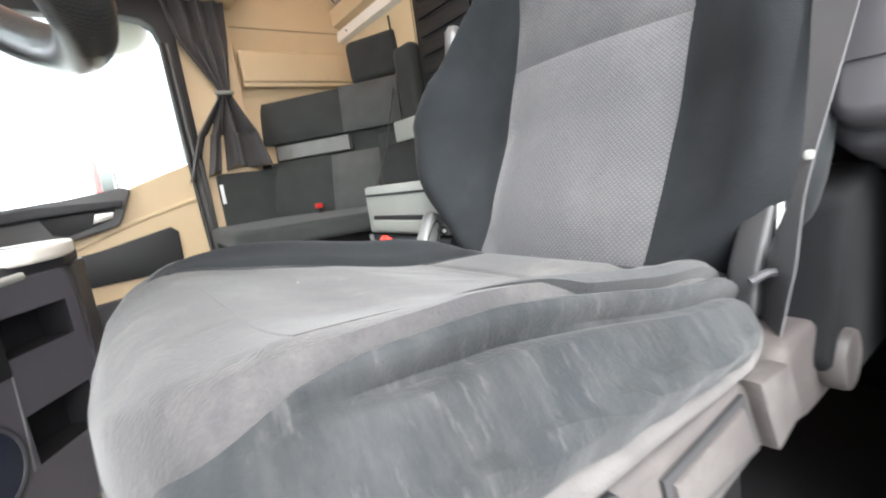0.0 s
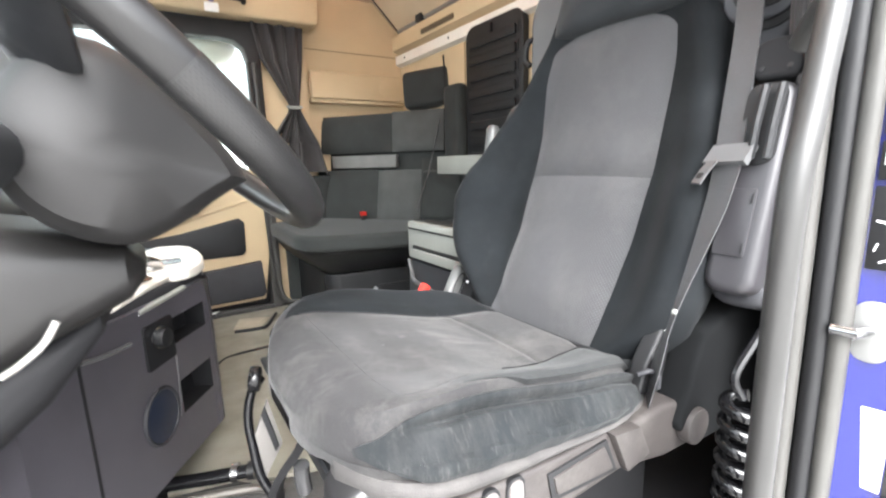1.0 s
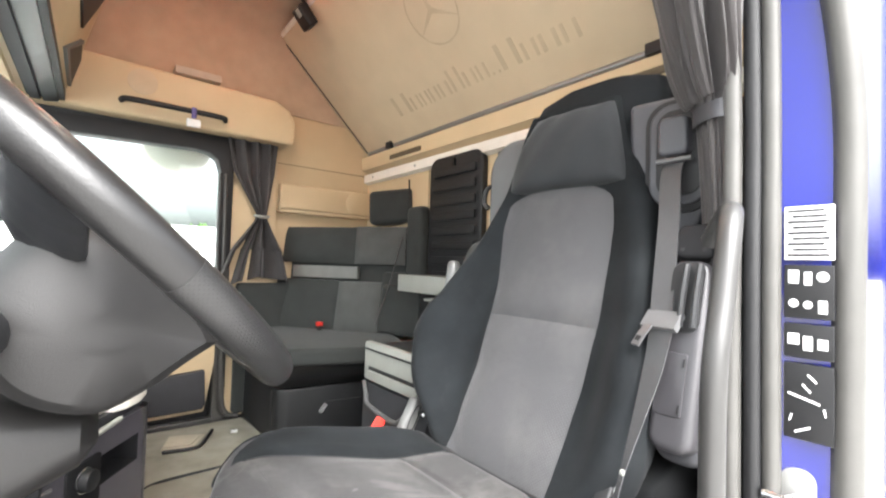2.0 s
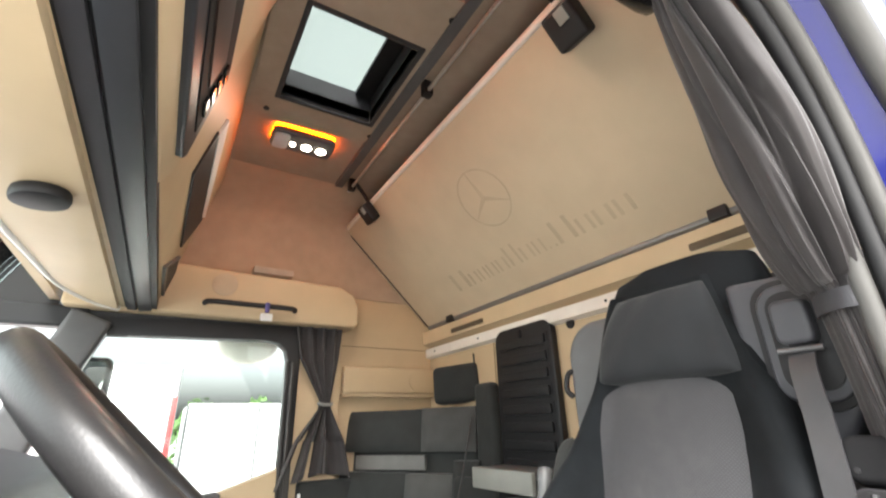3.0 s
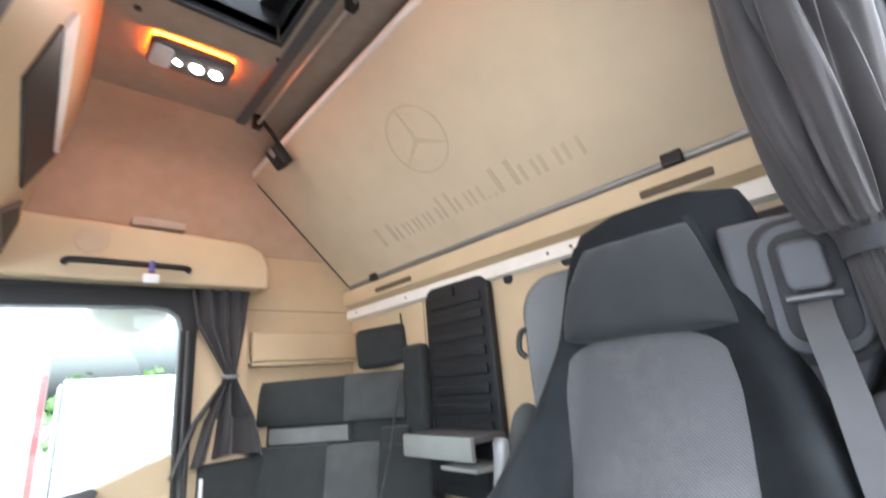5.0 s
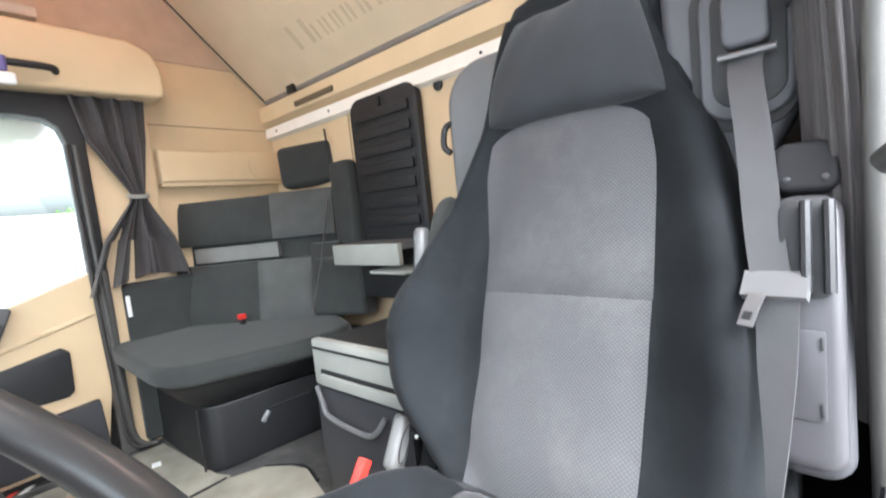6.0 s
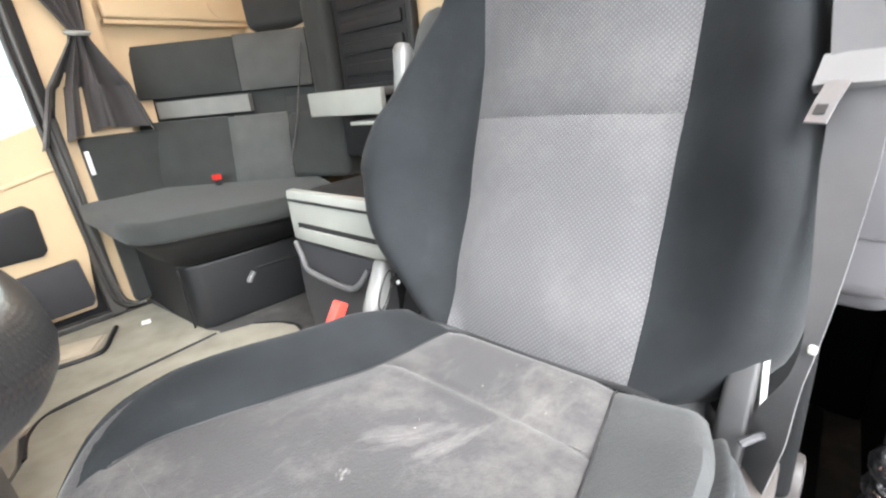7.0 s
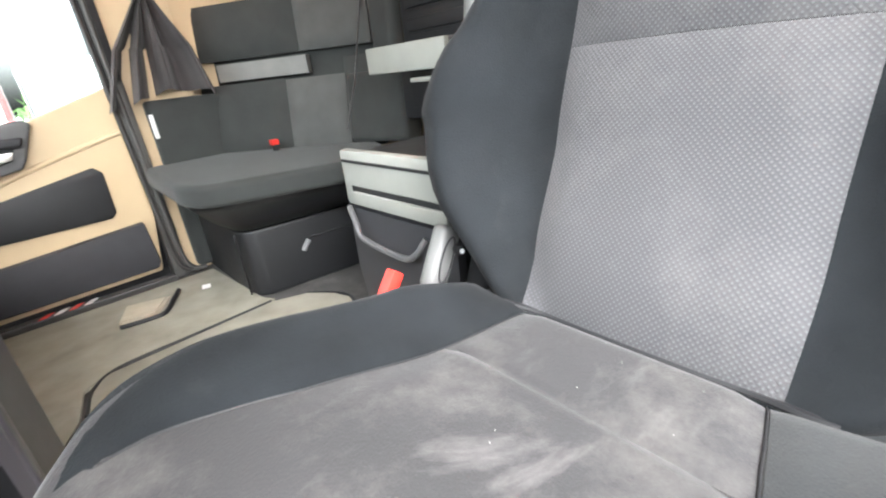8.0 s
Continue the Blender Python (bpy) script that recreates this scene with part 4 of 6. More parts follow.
    part("headrest", rbox((-0.06, -0.155, 0), (0.05, 0.155, 0.205), 0.040, 5, pose(-0.01, 2.085, 1.08, -4, 4, 37)), BENCH, root, "charcoal headrest")
    bk = part("buckle", rbox((-0.44, 2.15, 0.46), (-0.42, 2.18, 0.50), 0.004), BLACK, root)
    part("release_button", rbox((-0.445, 2.15, 0.498), (-0.415, 2.18, 0.52), 0.003), RED, bk, "red release button")
    part("belt_cord", tube([(-0.06, 1.92, 1.02), (-0.22, 1.80, 0.72), (-0.36, 1.68, 0.56)], 0.004, 6), BELT, root, "grey belt")
    return root


passenger_bench()


def cabinet():
    root = thing("storage_cabinet", "dark plastic cabinet with pale grey drawer between the seats", "cabinet")
    part("body", rbox((-0.60, 0.90, 0.0), (0.015, 1.285, 0.53), 0.012), DARK, root)
    part("top", rbox((-0.59, 0.90, 0.531), (-0.02, 1.285, 0.555), 0.008), DARK, root, "black cabinet top")
    dr = part("drawer_front", rbox((-0.625, 0.895, 0.432), (-0.595, 1.285, 0.568), 0.010), PALE, root, "pale grey upper drawer front")
    part("slot", rbox((-0.629, 0.90, 0.540), (-0.62, 1.275, 0.546), 0.001), BLACK, dr)
    # black strip paints the shade behind the drawer grip
    part("grip_recess_shade", rbox((-0.628, 0.90, 0.462), (-0.62, 1.245, 0.484), 0.002), BLACK, dr)
    part("grip", rbox((-0.637, 0.90, 0.440), (-0.62, 1.24, 0.472), 0.005), PALE, dr)
    lo = part("drawer_front", prism([(0.895, 0.02), (1.255, 0.02), (1.295, 0.25), (1.29, 0.425), (0.895, 0.425)], "x", -0.622, -0.598, 0.006), DARK_SOFT, root, "dark lower drawer front")
    part("handle", tube(smoothpath([(-0.628, 1.275, 0.425), (-0.64, 1.235, 0.39), (-0.648, 1.20, 0.362), (-0.65, 1.05, 0.35), (-0.648, 1.0, 0.365), (-0.628, 0.98, 0.40)], 6), 0.0075, 8), GREY, lo, "grey bar handle")
    return root


cabinet()

tray = thing("folding_tray", "grey folding tray on the rear wall", "tray")
part("tray_top", rbox((-0.26, 1.25, 0.775), (-0.10, 1.625, 0.80), 0.006), GREY, tray)
part("tray_plate", prism([(-0.27, 1.24), (-0.12, 1.20), (-0.12, 1.42), (-0.27, 1.42)], "z", 0.690, 0.702, 0.003), PALE, tray, "pale grey lower plate")
part("tray_edge", rbox((-0.275, 1.25, 0.722), (-0.255, 1.628, 0.80), 0.005), PALE, tray, "pale grey front edge")
part("tray_bracket", rbox((-0.12, 1.30, 0.56), (0.018, 1.66, 0.775), 0.01), DARK, tray)
# flat black sheet on the bracket paints the shade of a hollow
part("hollow", rbox((-0.124, 1.33, 0.60), (-0.118, 1.60, 0.74), 0.002), BLACK, tray, "black sheet for the shade in the hollow under the tray")

# rear wall vent panel
vent = thing("rear_vent_panel", "black louvred plastic panel on the rear wall", "vent")
panel = part("panel", prism(rrect(1.335, 1.745, 0.62, 1.405, 0.06), "x", -0.018, 0.018, 0.008, 3), DARK, vent)
for i in range(9):
    z = 0.70 + i * 0.075
    part("louvre", prism(rrect(1.375, 1.705, z, z + 0.042, 0.008), "x", -0.030, -0.016, 0.006), DARK, vent)
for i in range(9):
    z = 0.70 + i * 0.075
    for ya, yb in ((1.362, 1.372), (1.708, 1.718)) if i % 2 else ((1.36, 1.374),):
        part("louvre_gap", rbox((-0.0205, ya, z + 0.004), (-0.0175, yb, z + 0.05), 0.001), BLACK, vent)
    # black strip paints the shadow below each louvre
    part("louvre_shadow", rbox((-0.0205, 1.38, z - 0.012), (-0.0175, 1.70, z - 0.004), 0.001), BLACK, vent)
part("latch", rbox((-0.03, 1.535, 1.345), (-0.015, 1.555, 1.385), 0.003), BLACK, vent)

plug = thing("wall_plug", "round black plug in the rear wall", "plug", "wall plugs")
part("cap", disc((0.019, 1.246, 1.361), (-1, 0, 0), 0.022, 0.008, 20, 0.002), BLACK, plug)
plug = thing("wall_plug", "round black plug in the rear wall", "plug", "wall plugs")
part("cap", disc((0.019, 0.964, 1.369), (-1, 0, 0), 0.022, 0.008, 20, 0.002), BLACK, plug)
hk = thing("wall_hook", "small black hook in the rear corner", "hook")
part("hook", rbox((0.0, 2.285, 1.40), (0.019, 2.305, 1.435), 0.003), BLACK, hk)
for y in (0.92, 1.02, 1.90, 2.38):
    sc = thing("ledge_screw", "small dark screw in the cream ledge", "screw", "ledge screws")
    part("head", disc((-0.013, y, 1.405), (-1, 0, 0), 0.006, 0.003, 10, 0.001), DARK, sc)
ant = thing("thin_rod", "thin black rod standing by the bench headrest", "rod")
part("rod", tube([(-0.02, 1.93, 1.16), (-0.015, 1.95, 1.33)], 0.005, 6), BLACK, ant)

# ledge under the bunk
structure("trim_joint_rear", rbox((0.0175, 1.80, 0.75), (0.0205, 1.804, 1.37), 0), mat("joint_brown", (0.22, 0.165, 0.10), 0.8), "thin joint in the beige rear wall")
structure("trim_joint_side", rbox((-0.60, 2.4965, 1.42), (0.018, 2.4995, 1.424), 0), mat("joint_brown", (0.22, 0.165, 0.10), 0.8), "thin joint in the beige side wall")
structure("trim_ledge", prism([(0.02, 1.37), (-0.012, 1.38), (-0.012, 1.43), (0.02, 1.44)], "y", 0.0, 2.5), CREAM, "pale cream ledge along the rear wall")
structure("trim_ledge_upper", prism([(0.018, 1.442), (-0.03, 1.46), (-0.035, 1.54), (0.018, 1.56)], "y", 0.0, 2.5), BEIGE, "beige plastic ledge under the bunk")
for ya, yb in ((0.43, 0.64), (1.82, 2.14)):
    vs = thing("ledge_slot", "dark slot vent in the ledge under the bunk", "vent", "ledge slots")
    part("slot", prism(rrect(ya, yb, 1.475, 1.50, 0.006), "x", -0.038, -0.028, 0.001), mat("slot_brown", (0.10, 0.075, 0.045), 0.7), vs)


def bunk():
    root = thing("folded_upper_bunk", "beige cloth upper bunk folded up against the rear wall", "bunk")
    p0, p1 = Vector((-0.012, 0, 1.575)), Vector((-0.60, 0, 2.15))
    t = (p1 - p0).normalized()
    n = Vector((-t.z, 0, t.x))
    if n.x > 0:
        n = -n
    def at(s, y, h=0.0):
        return p0 + t * s + n * h + Vector((0, y, 0))
    L = (p1 - p0).length
    part("board", slab([[at(s, y) for y in (0.06, 0.7, 1.3, 1.9, 2.49)] for s in (0, L / 2, L)], [[at(s, y, -0.05) for y in (0.06, 0.7, 1.3, 1.9, 2.49)] for s in (0, L / 2, L)]), BOARD, root, "flat beige cloth underside")
    part("end_gap", tube([at(s, 2.462, 0.001) for s in (0, L / 2, L)], 0.005, 6), BLACK, root, "dark gap at the bunk's end")
    part("end_cap", rbox((-0.03, -0.02, -0.02), (0.03, 0.02, 0.02), 0.006, 2, pose(*at(L + 0.012, 2.47, -0.012), 0, 44, 0)), BLACK, root, "black rail end cap")
    part("edge_rail", tube([at(L + 0.012, 0.08, -0.012), at(L + 0.012, 2.46, -0.012)], 0.018, 10), CREAM, root, "pale aluminium edge rail")
    part("lower_rail", tube([at(-0.012, 0.06, -0.004), at(-0.012, 2.46, -0.004)], 0.016, 10), mat("satin_rail", (0.24, 0.24, 0.235), 0.35, metal=0.5, var=0.06), root, "grey lower rail")
    for y in (2.17, 0.53):
        part("rail_latch", rbox((-0.035, y - 0.03, 1.55), (0.0, y + 0.03, 1.59), 0.004), BLACK, root, "black rail latch")
    # printed emblem: a ring with three spokes, and one bar where the lettering runs
    cy, cs, R = 1.315, 0.48, 0.142
    ring = []
    for k in range(49):
        a = 2 * math.pi * k / 48
        ring.append(a)
    part("printed_ring", slab([[at(cs + (R - 0.004) * math.sin(a), cy + (R - 0.004) * math.cos(a), 0.0016) for a in ring], [at(cs + (R + 0.004) * math.sin(a), cy + (R + 0.004) * math.cos(a), 0.0016) for a in ring]],
                              [[at(cs + (R - 0.004) * math.sin(a), cy + (R - 0.004) * math.cos(a), -0.001) for a in ring], [at(cs + (R + 0.004) * math.sin(a), cy + (R + 0.004) * math.cos(a), -0.001) for a in ring]]), PRINT, root, "printed brown ring")
    for a in (90, 210, 330):
        a = radians(a)
        e = (math.sin(a), math.cos(a))
        f = (-e[1], e[0])
        bm = bmesh.new()
        v = [bm.verts.new(at(cs + e[0] * r + f[0] * w, cy + e[1] * r + f[1] * w, hh)) for hh in (0.0016, -0.001) for r, w in ((0, 0.012), (R, 0.001), (R, -0.001), (0, -0.012))]
        for fc in ((0, 1, 2, 3), (4, 5, 6, 7), (0, 1, 5, 4), (1, 2, 6, 5), (2, 3, 7, 6), (3, 0, 4, 7)):
            bm.faces.new([v[i] for i in fc])
        part("printed_spoke", bm, PRINT, root)
    y = 1.915
    for wd, hh in ((0.135, 0.11), (0.075, 0.07), (0.06, 0.07), (0.065, 0.07), (0.075, 0.07), (0.08, 0.11), (0.075, 0.07), (0.06, 0.07), (0.05, 0.012), (0.11, 0.11), (0.075, 0.07), (0.085, 0.07), (0.075, 0.07)):
        for q in (0.0, 0.72):
            y0, y1 = y - wd * q, y - wd * (q + 0.2)
            part("printed_bar", slab([[at(0.13, y0, 0.0016), at(0.13, y1, 0.0016)], [at(0.13 + hh, y0, 0.0016), at(0.13 + hh, y1, 0.0016)]],
                                     [[at(0.13, y0, -0.001), at(0.13, y1, -0.001)], [at(0.13 + hh, y0, -0.001), at(0.13 + hh, y1, -0.001)]]), PRINT, root)
        y -= wd + 0.013
    return root


bunk()


def bunk_strap(y, dx=0.0, k=1.0):
    root = thing("bunk_strap", "dark bunk retaining strap with black buckle", "strap", "bunk straps")
    part("webbing", strap([(-0.715, y, 2.26), (-0.66, y, 2.20), (-0.615 + dx, y, 2.13)], 0.03, 0.004, (0, 1, 0)), BLACK, root)
    bkl = part("buckle", rbox((-0.035 * k, -0.05 * k, -0.055 * k), (0.02 * k, 0.05 * k, 0.055 * k), 0.014, 3, pose(-0.62 + dx, y, 2.09, 0, -40, 0)), BLACK, root)
    part("buckle_plate", rbox((-0.039 * k, -0.03 * k, 0.005), (-0.03 * k, 0.005 * k, 0.045 * k), 0.003, 2, pose(-0.62 + dx, y, 2.09, 0, -40, 0)), PALE, bkl, "pale grey plate")
    return root


bunk_strap(2.03)
bunk_strap(0.545, 0.05, 1.12)
bar = thing("curtain_rod", "thin aluminium curtain rod with black brackets under the ceiling", "rod")
part("rod", tube([(-0.725, 0.35, 2.235), (-0.725, 2.10, 2.235)], 0.008, 10), ALU, bar)
for y in (0.48, 1.16, 2.05):
    part("bracket", rbox((-0.745, y - 0.018, 2.215), (-0.705, y + 0.018, 2.284), 0.006), BLACK, bar)
structure("trim_ceiling_track", rbox((-0.80, 0.34, 2.262), (-0.755, 2.13, 2.284), 0.004), GREY, "grey track along the ceiling")

# roof hatch
hatch = thing("roof_hatch", "square roof hatch with tinted pane and black frame", "hatch")
for poly in ([(-1.36, 0.78), (-0.765, 0.76), (-0.765, HY0), (-1.355, HY0)], [(-1.34, HY1), (-0.765, HY1), (-0.765, 1.655), (-1.33, 1.70)],
             [(-1.353, HY0 + 0.0005), (HX0, HY0 + 0.0005), (HX0, HY1 - 0.0005), (-1.34, HY1 - 0.0005)], [(HX1, HY0 + 0.0005), (-0.765, HY0 + 0.0005), (-0.765, HY1 - 0.0005), (HX1, HY1 - 0.0005)]):
    part("surround", prism(poly, "z", CZ - 0.014, CZ - 0.002), TAUPE, hatch)
for lo, hi in (((HX0 - 0.02, HY0 - 0.02, CZ - 0.02), (HX0, HY1 + 0.02, CZ + 0.14)), ((HX1, HY0 - 0.02, CZ - 0.02), (HX1 + 0.02, HY1 + 0.02, CZ + 0.14)),
               ((HX0, HY0 - 0.02, CZ - 0.02), (HX1, HY0, CZ + 0.14)), ((HX0, HY1, CZ - 0.02), (HX1, HY1 + 0.02, CZ + 0.14))):
    part("shaft_side", rbox(lo, hi, 0.003), DARK_SOFT, hatch, "black hatch frame")
pane = part("pane", rbox((HX0, HY0, CZ + 0.136), (HX1, HY1, CZ + 0.139), 0), HATCHGLASS, hatch, "greenish tinted pane")
pane.visible_shadow = False
part("pane_frame", rbox((-0.915, HY0, CZ + 0.12), (HX1 - 0.0005, HY1, CZ + 0.134), 0.002), BLACK, hatch)
for x, y in ((-1.28, 0.86), (-0.80, 0.84), (-1.27, 1.62), (-0.80, 1.60)):
    part("screw_cap", disc((x, y, CZ - 0.013), (0, 0, -1), 0.012, 0.005, 12, 0.001), DARK, hatch)


def ceiling_lamp(y):
    root = thing("ceiling_lamp", "lit ceiling lamp with white spots and amber glow", "lamp", "ceiling lamps")
    body = part("housing", prism(rrect(-1.215, -0.925, y - 0.075, y + 0.075, 0.03), "z", 2.238, CZ - 0.012, 0.01, 3), GREY, root, "grey lamp housing")
    part("foot", prism(rrect(-1.18, -0.96, y - 0.045, y + 0.065, 0.02), "z", CZ - 0.013, CZ - 0.001), INSET, root)
    part("lens", prism(rrect(-1.205, -1.135, y - 0.062, y + 0.062, 0.02), "z", 2.230, 2.241, 0.003), LENS, root, "milky unlit lens")
    for x in (-1.115, -1.05, -0.98):
        part("spot", disc((x, y + 0.01, 2.24), (0, 0, -1), 0.022 if x > -1.1 else 0.012, 0.006, 18, 0.002), LED, root, "lit white spot")
    part("amber_strip", tube(smoothpath([(-1.207, y + 0.02, 2.279), (-1.205, y - 0.045, 2.279), (-1.18, y - 0.066, 2.279), (-0.96, y - 0.066, 2.279), (-0.935, y - 0.045, 2.279), (-0.933, y + 0.05, 2.279), (-0.96, y + 0.066, 2.279), (-1.18, y + 0.066, 2.279), (-1.205, y + 0.045, 2.279), (-1.207, y + 0.02, 2.279)]), 0.0035, 8), AMBER, root, "lit amber strip")
    return root


ceiling_lamp(1.78)
ceiling_lamp(0.64)

# shelf and pocket on the rear side wall
sh = thing("side_wall_shelf", "beige moulded shelf pocket on the side wall", "shelf")
part("pocket_front", rbox((-0.58, 2.44, 1.15), (0.015, 2.475, 1.30), 0.012, 3), BEIGE, sh)
part("pocket_base", rbox((-0.58, 2.45, 1.13), (0.015, 2.50, 1.15), 0.006), BEIGE, sh)
part("speaker_ring", disc((-0.10, 2.441, 1.225), (0, -1, 0), 0.065, 0.004, 28, 0.001), BEIGE, sh)


def overhead_console(y0, y1, sign, name):
    """Padded console over a door; y0 is its face."""
    root = thing(name, "beige moulded console over the door with rounded end", "console")
    poly = [(-1.9, 1.50), (-0.56, 1.50), (-0.545, 1.53), (-0.545, 1.62), (-0.58, 1.69), (-0.66, 1.73), (-1.9, 1.76)]
    part("body", prism(poly, "y", min(y0, y1), max(y0, y1), 0.02, 3), BEIGE, root)
    h = part("grab_handle", tube(smoothpath([(-1.35, y0 - 0.0 * sign, 1.56), (-1.32, y0 - 0.03 * sign, 1.565), (-1.13, y0 - 0.035 * sign, 1.565), (-0.94, y0 - 0.03 * sign, 1.565), (-0.91, y0, 1.56)]), 0.013, 10), BLACK, root, "black grab handle")
    part("speaker_ring", disc((-1.27, y0 - 0.001 * sign, 1.665), (0, -sign, 0), 0.06, 0.004, 28, 0.001), BEIGE_FELT, root)
    return root


overhead_console(2.33, 2.50, 1, "overhead_console")
charm = thing("hanging_charm", "small violet and white charm hanging from the grab handle", "charm")
part("cord", tube([(-1.06, 2.285, 1.58), (-1.06, 2.285, 1.53)], 0.012, 8), mat("violet_cord", (0.12, 0.10, 0.28), 0.6), charm)
part("bead", rbox((-1.09, 2.275, 1.485), (-1.03, 2.30, 1.525), 0.008), WHITE, charm, "white pendant")
tiss = thing("tissue_box", "pale box lying on the overhead console", "box")
part("box", rbox((-1.14, 2.36, 1.762), (-0.93, 2.45, 1.80), 0.006), mat("dull_beige_card", (0.42, 0.35, 0.28), 0.7), tiss)

# passenger door
door = tagged(finish("door_1", prism([(-1.85, 0.03), (-0.93, 0.05), (-0.89, 0.30), (-0.885, 0.79), (-1.30, 0.655), (-1.85, 0.60)], "y", 2.42, 2.50, 0.015), BEIGE, None, "beige inner trim of the passenger door", True), kind="structure")
part("outer_shell", prism([(-1.9, -0.1), (-0.82, -0.1), (-0.82, 0.76), (-1.30, 0.62), (-1.9, 0.57)], "y", 2.503, 2.54, 0.004), DARK, door, "dark outer shell of the door")
part("pad", prism([(-1.80, 0.315), (-1.03, 0.315), (-1.01, 0.335), (-1.005, 0.49), (-1.03, 0.515), (-1.30, 0.46), (-1.80, 0.40)], "y", 2.405, 2.425, 0.008), DARK, door, "black cloth pad")
part("lower_pocket", prism([(-1.82, 0.06), (-0.945, 0.075), (-0.93, 0.10), (-0.94, 0.275), (-1.37, 0.24), (-1.82, 0.22)], "y", 2.385, 2.43, 0.012), DARK_SOFT, door, "slate plastic door pocket")
bez = part("handle_bezel", prism([(-1.85, 0.42), (-1.50, 0.455), (-1.40, 0.515), (-1.215, 0.552), (-1.195, 0.58), (-1.145, 0.695), (-1.17, 0.71), (-1.36, 0.685), (-1.85, 0.655)], "y", 2.388, 2.425, 0.010, 3), GREY, door, "grey moulded door handle bezel")
# flat black plate paints the shade inside the handle hollow
part("handle_cavity_shade", prism([(-1.46, 0.62), (-1.29, 0.625), (-1.215, 0.622), (-1.23, 0.585), (-1.31, 0.56), (-1.39, 0.538), (-1.43, 0.552)], "y", 2.384, 2.392, 0.002), BLACK, bez, "black plate for the shade in the handle hollow")
part("pull_bar", prism([(-1.85, 0.60), (-1.47, 0.622), (-1.19, 0.628), (-1.18, 0.655), (-1.47, 0.665), (-1.85, 0.65)], "y", 2.355, 2.395, 0.010, 3), DARK_SOFT, bez, "dark pull bar")
part("release_lever", prism([(-1.285, 0.612), (-1.22, 0.612), (-1.228, 0.588), (-1.298, 0.574)], "y", 2.375, 2.388, 0.003), ALU, bez, "bright release lever")
part("ridge", tube(smoothpath([(-1.46, 2.424, 0.452), (-1.21, 2.424, 0.54), (-0.95, 2.424, 0.612), (-0.905, 2.424, 0.622)]), 0.011, 10), BEIGE, door)
part("window_frame", prism([(-0.90, 0.78), (-0.84, 0.78), (-0.84, 1.50), (-1.80, 1.47), (-1.80, 1.39), (-1.03, 1.41), (-0.96, 1.40), (-0.92, 1.37), (-0.903, 1.31)], "y", 2.41, 2.50, 0.008), BLACK, door, "black window frame")
wp = part("pane", prism([(-1.85, 0.60), (-1.30, 0.655), (-0.885, 0.79), (-0.895, 1.44), (-1.85, 1.42)], "y", 2.46, 2.465), GLASS, door, "clear side window pane")
wp.visible_shadow = False
structure("door_post_passenger", prism([(-0.90, 0.0), (-0.84, 0.0), (-0.84, 0.80), (-0.885, 0.80)], "y", 2.40, 2.50, 0.012), RUBBER, "grey rubber door seal post")
for k, dx in enumerate((0.0, 0.026)):
    structure("trim_seal_passenger_%d" % (k + 1), tube(smoothpath([(-0.905 + dx, 2.405, 1.30), (-0.90 + dx, 2.40, 0.80), (-0.888 + dx, 2.392, 0.30), (-0.878 + dx, 2.388, 0.10), (-0.85 + dx, 2.384, 0.035), (-0.80 + dx, 2.38, 0.02)]), 0.0095, 10), RUBBER if k else SEAL_DARK, "rubber seal round the passenger door", True)
structure("trim_post_passenger", prism([(-0.838, 0.0), (-0.60, 0.0), (-0.60, 1.50), (-0.838, 1.50)], "y", 2.44, 2.499, 0.008), BEIGE, "beige post trim")
structure("wall_header_passenger", rbox((-1.9, 2.43, 1.47), (-0.84, 2.55, 1.73), 0.004), DARK, "dark header over the passenger door")


def curtain(name, rows, label, folds, amp, mat_=CURTAIN, tie=None):
    """rows: centre, half-width direction, per height; pleated cloth."""
    root = thing(name, label, "curtain")
    rows = [(Vector(c), Vector(w), d) for c, w, d in rows]
    F, B = [], []
    n = 60
    for k in range(len(rows) - 1):
        for j in range(6 if k < len(rows) - 2 else 7):
            t = j / 6
            t = t * t * (3 - 2 * t)
            c = rows[k][0].lerp(rows[k + 1][0], t)
            w = rows[k][1].lerp(rows[k + 1][1], t)
            a = rows[k][2] + (rows[k + 1][2] - rows[k][2]) * t
            nrm = w.cross(Vector((0, 0, 1))).normalized()
            fr, bk = [], []
            for i in range(n + 1):
                q = -1 + 2 * i / n
                ph = folds * math.pi * q + 0.9 * math.sin(3 * q + 0.5 * k)
                off = a * (math.sin(ph) + 0.22 * math.sin(2.3 * ph + 1.0 + 0.25 * k) + 0.30 * math.sin(0.7 * ph + k))
                p = c + w * (q + 0.03 * math.cos(ph) + 0.02 * math.sin(5 * q + k)) + nrm * off
                if k == len(rows) - 2:
                    p.z += t * (0.018 * math.sin(2.1 * q + 0.6) - 0.03 * q * q + 0.006 * math.sin(ph))
                fr.append(p)
                bk.append(p - nrm * 0.004)
            F.append(fr)
            B.append(bk)
    part("cloth", slab(F, B), mat_, root)
    if tie:
        part("tie_band", tube([Vector(tie) + Vector((0.034 * math.cos(a), 0.03 * math.sin(a), 0.006 * math.sin(a))) for a in [2 * math.pi * i / 20 for i in range(21)]], 0.009, 8), PALE, root, "pale tie band")
    return root


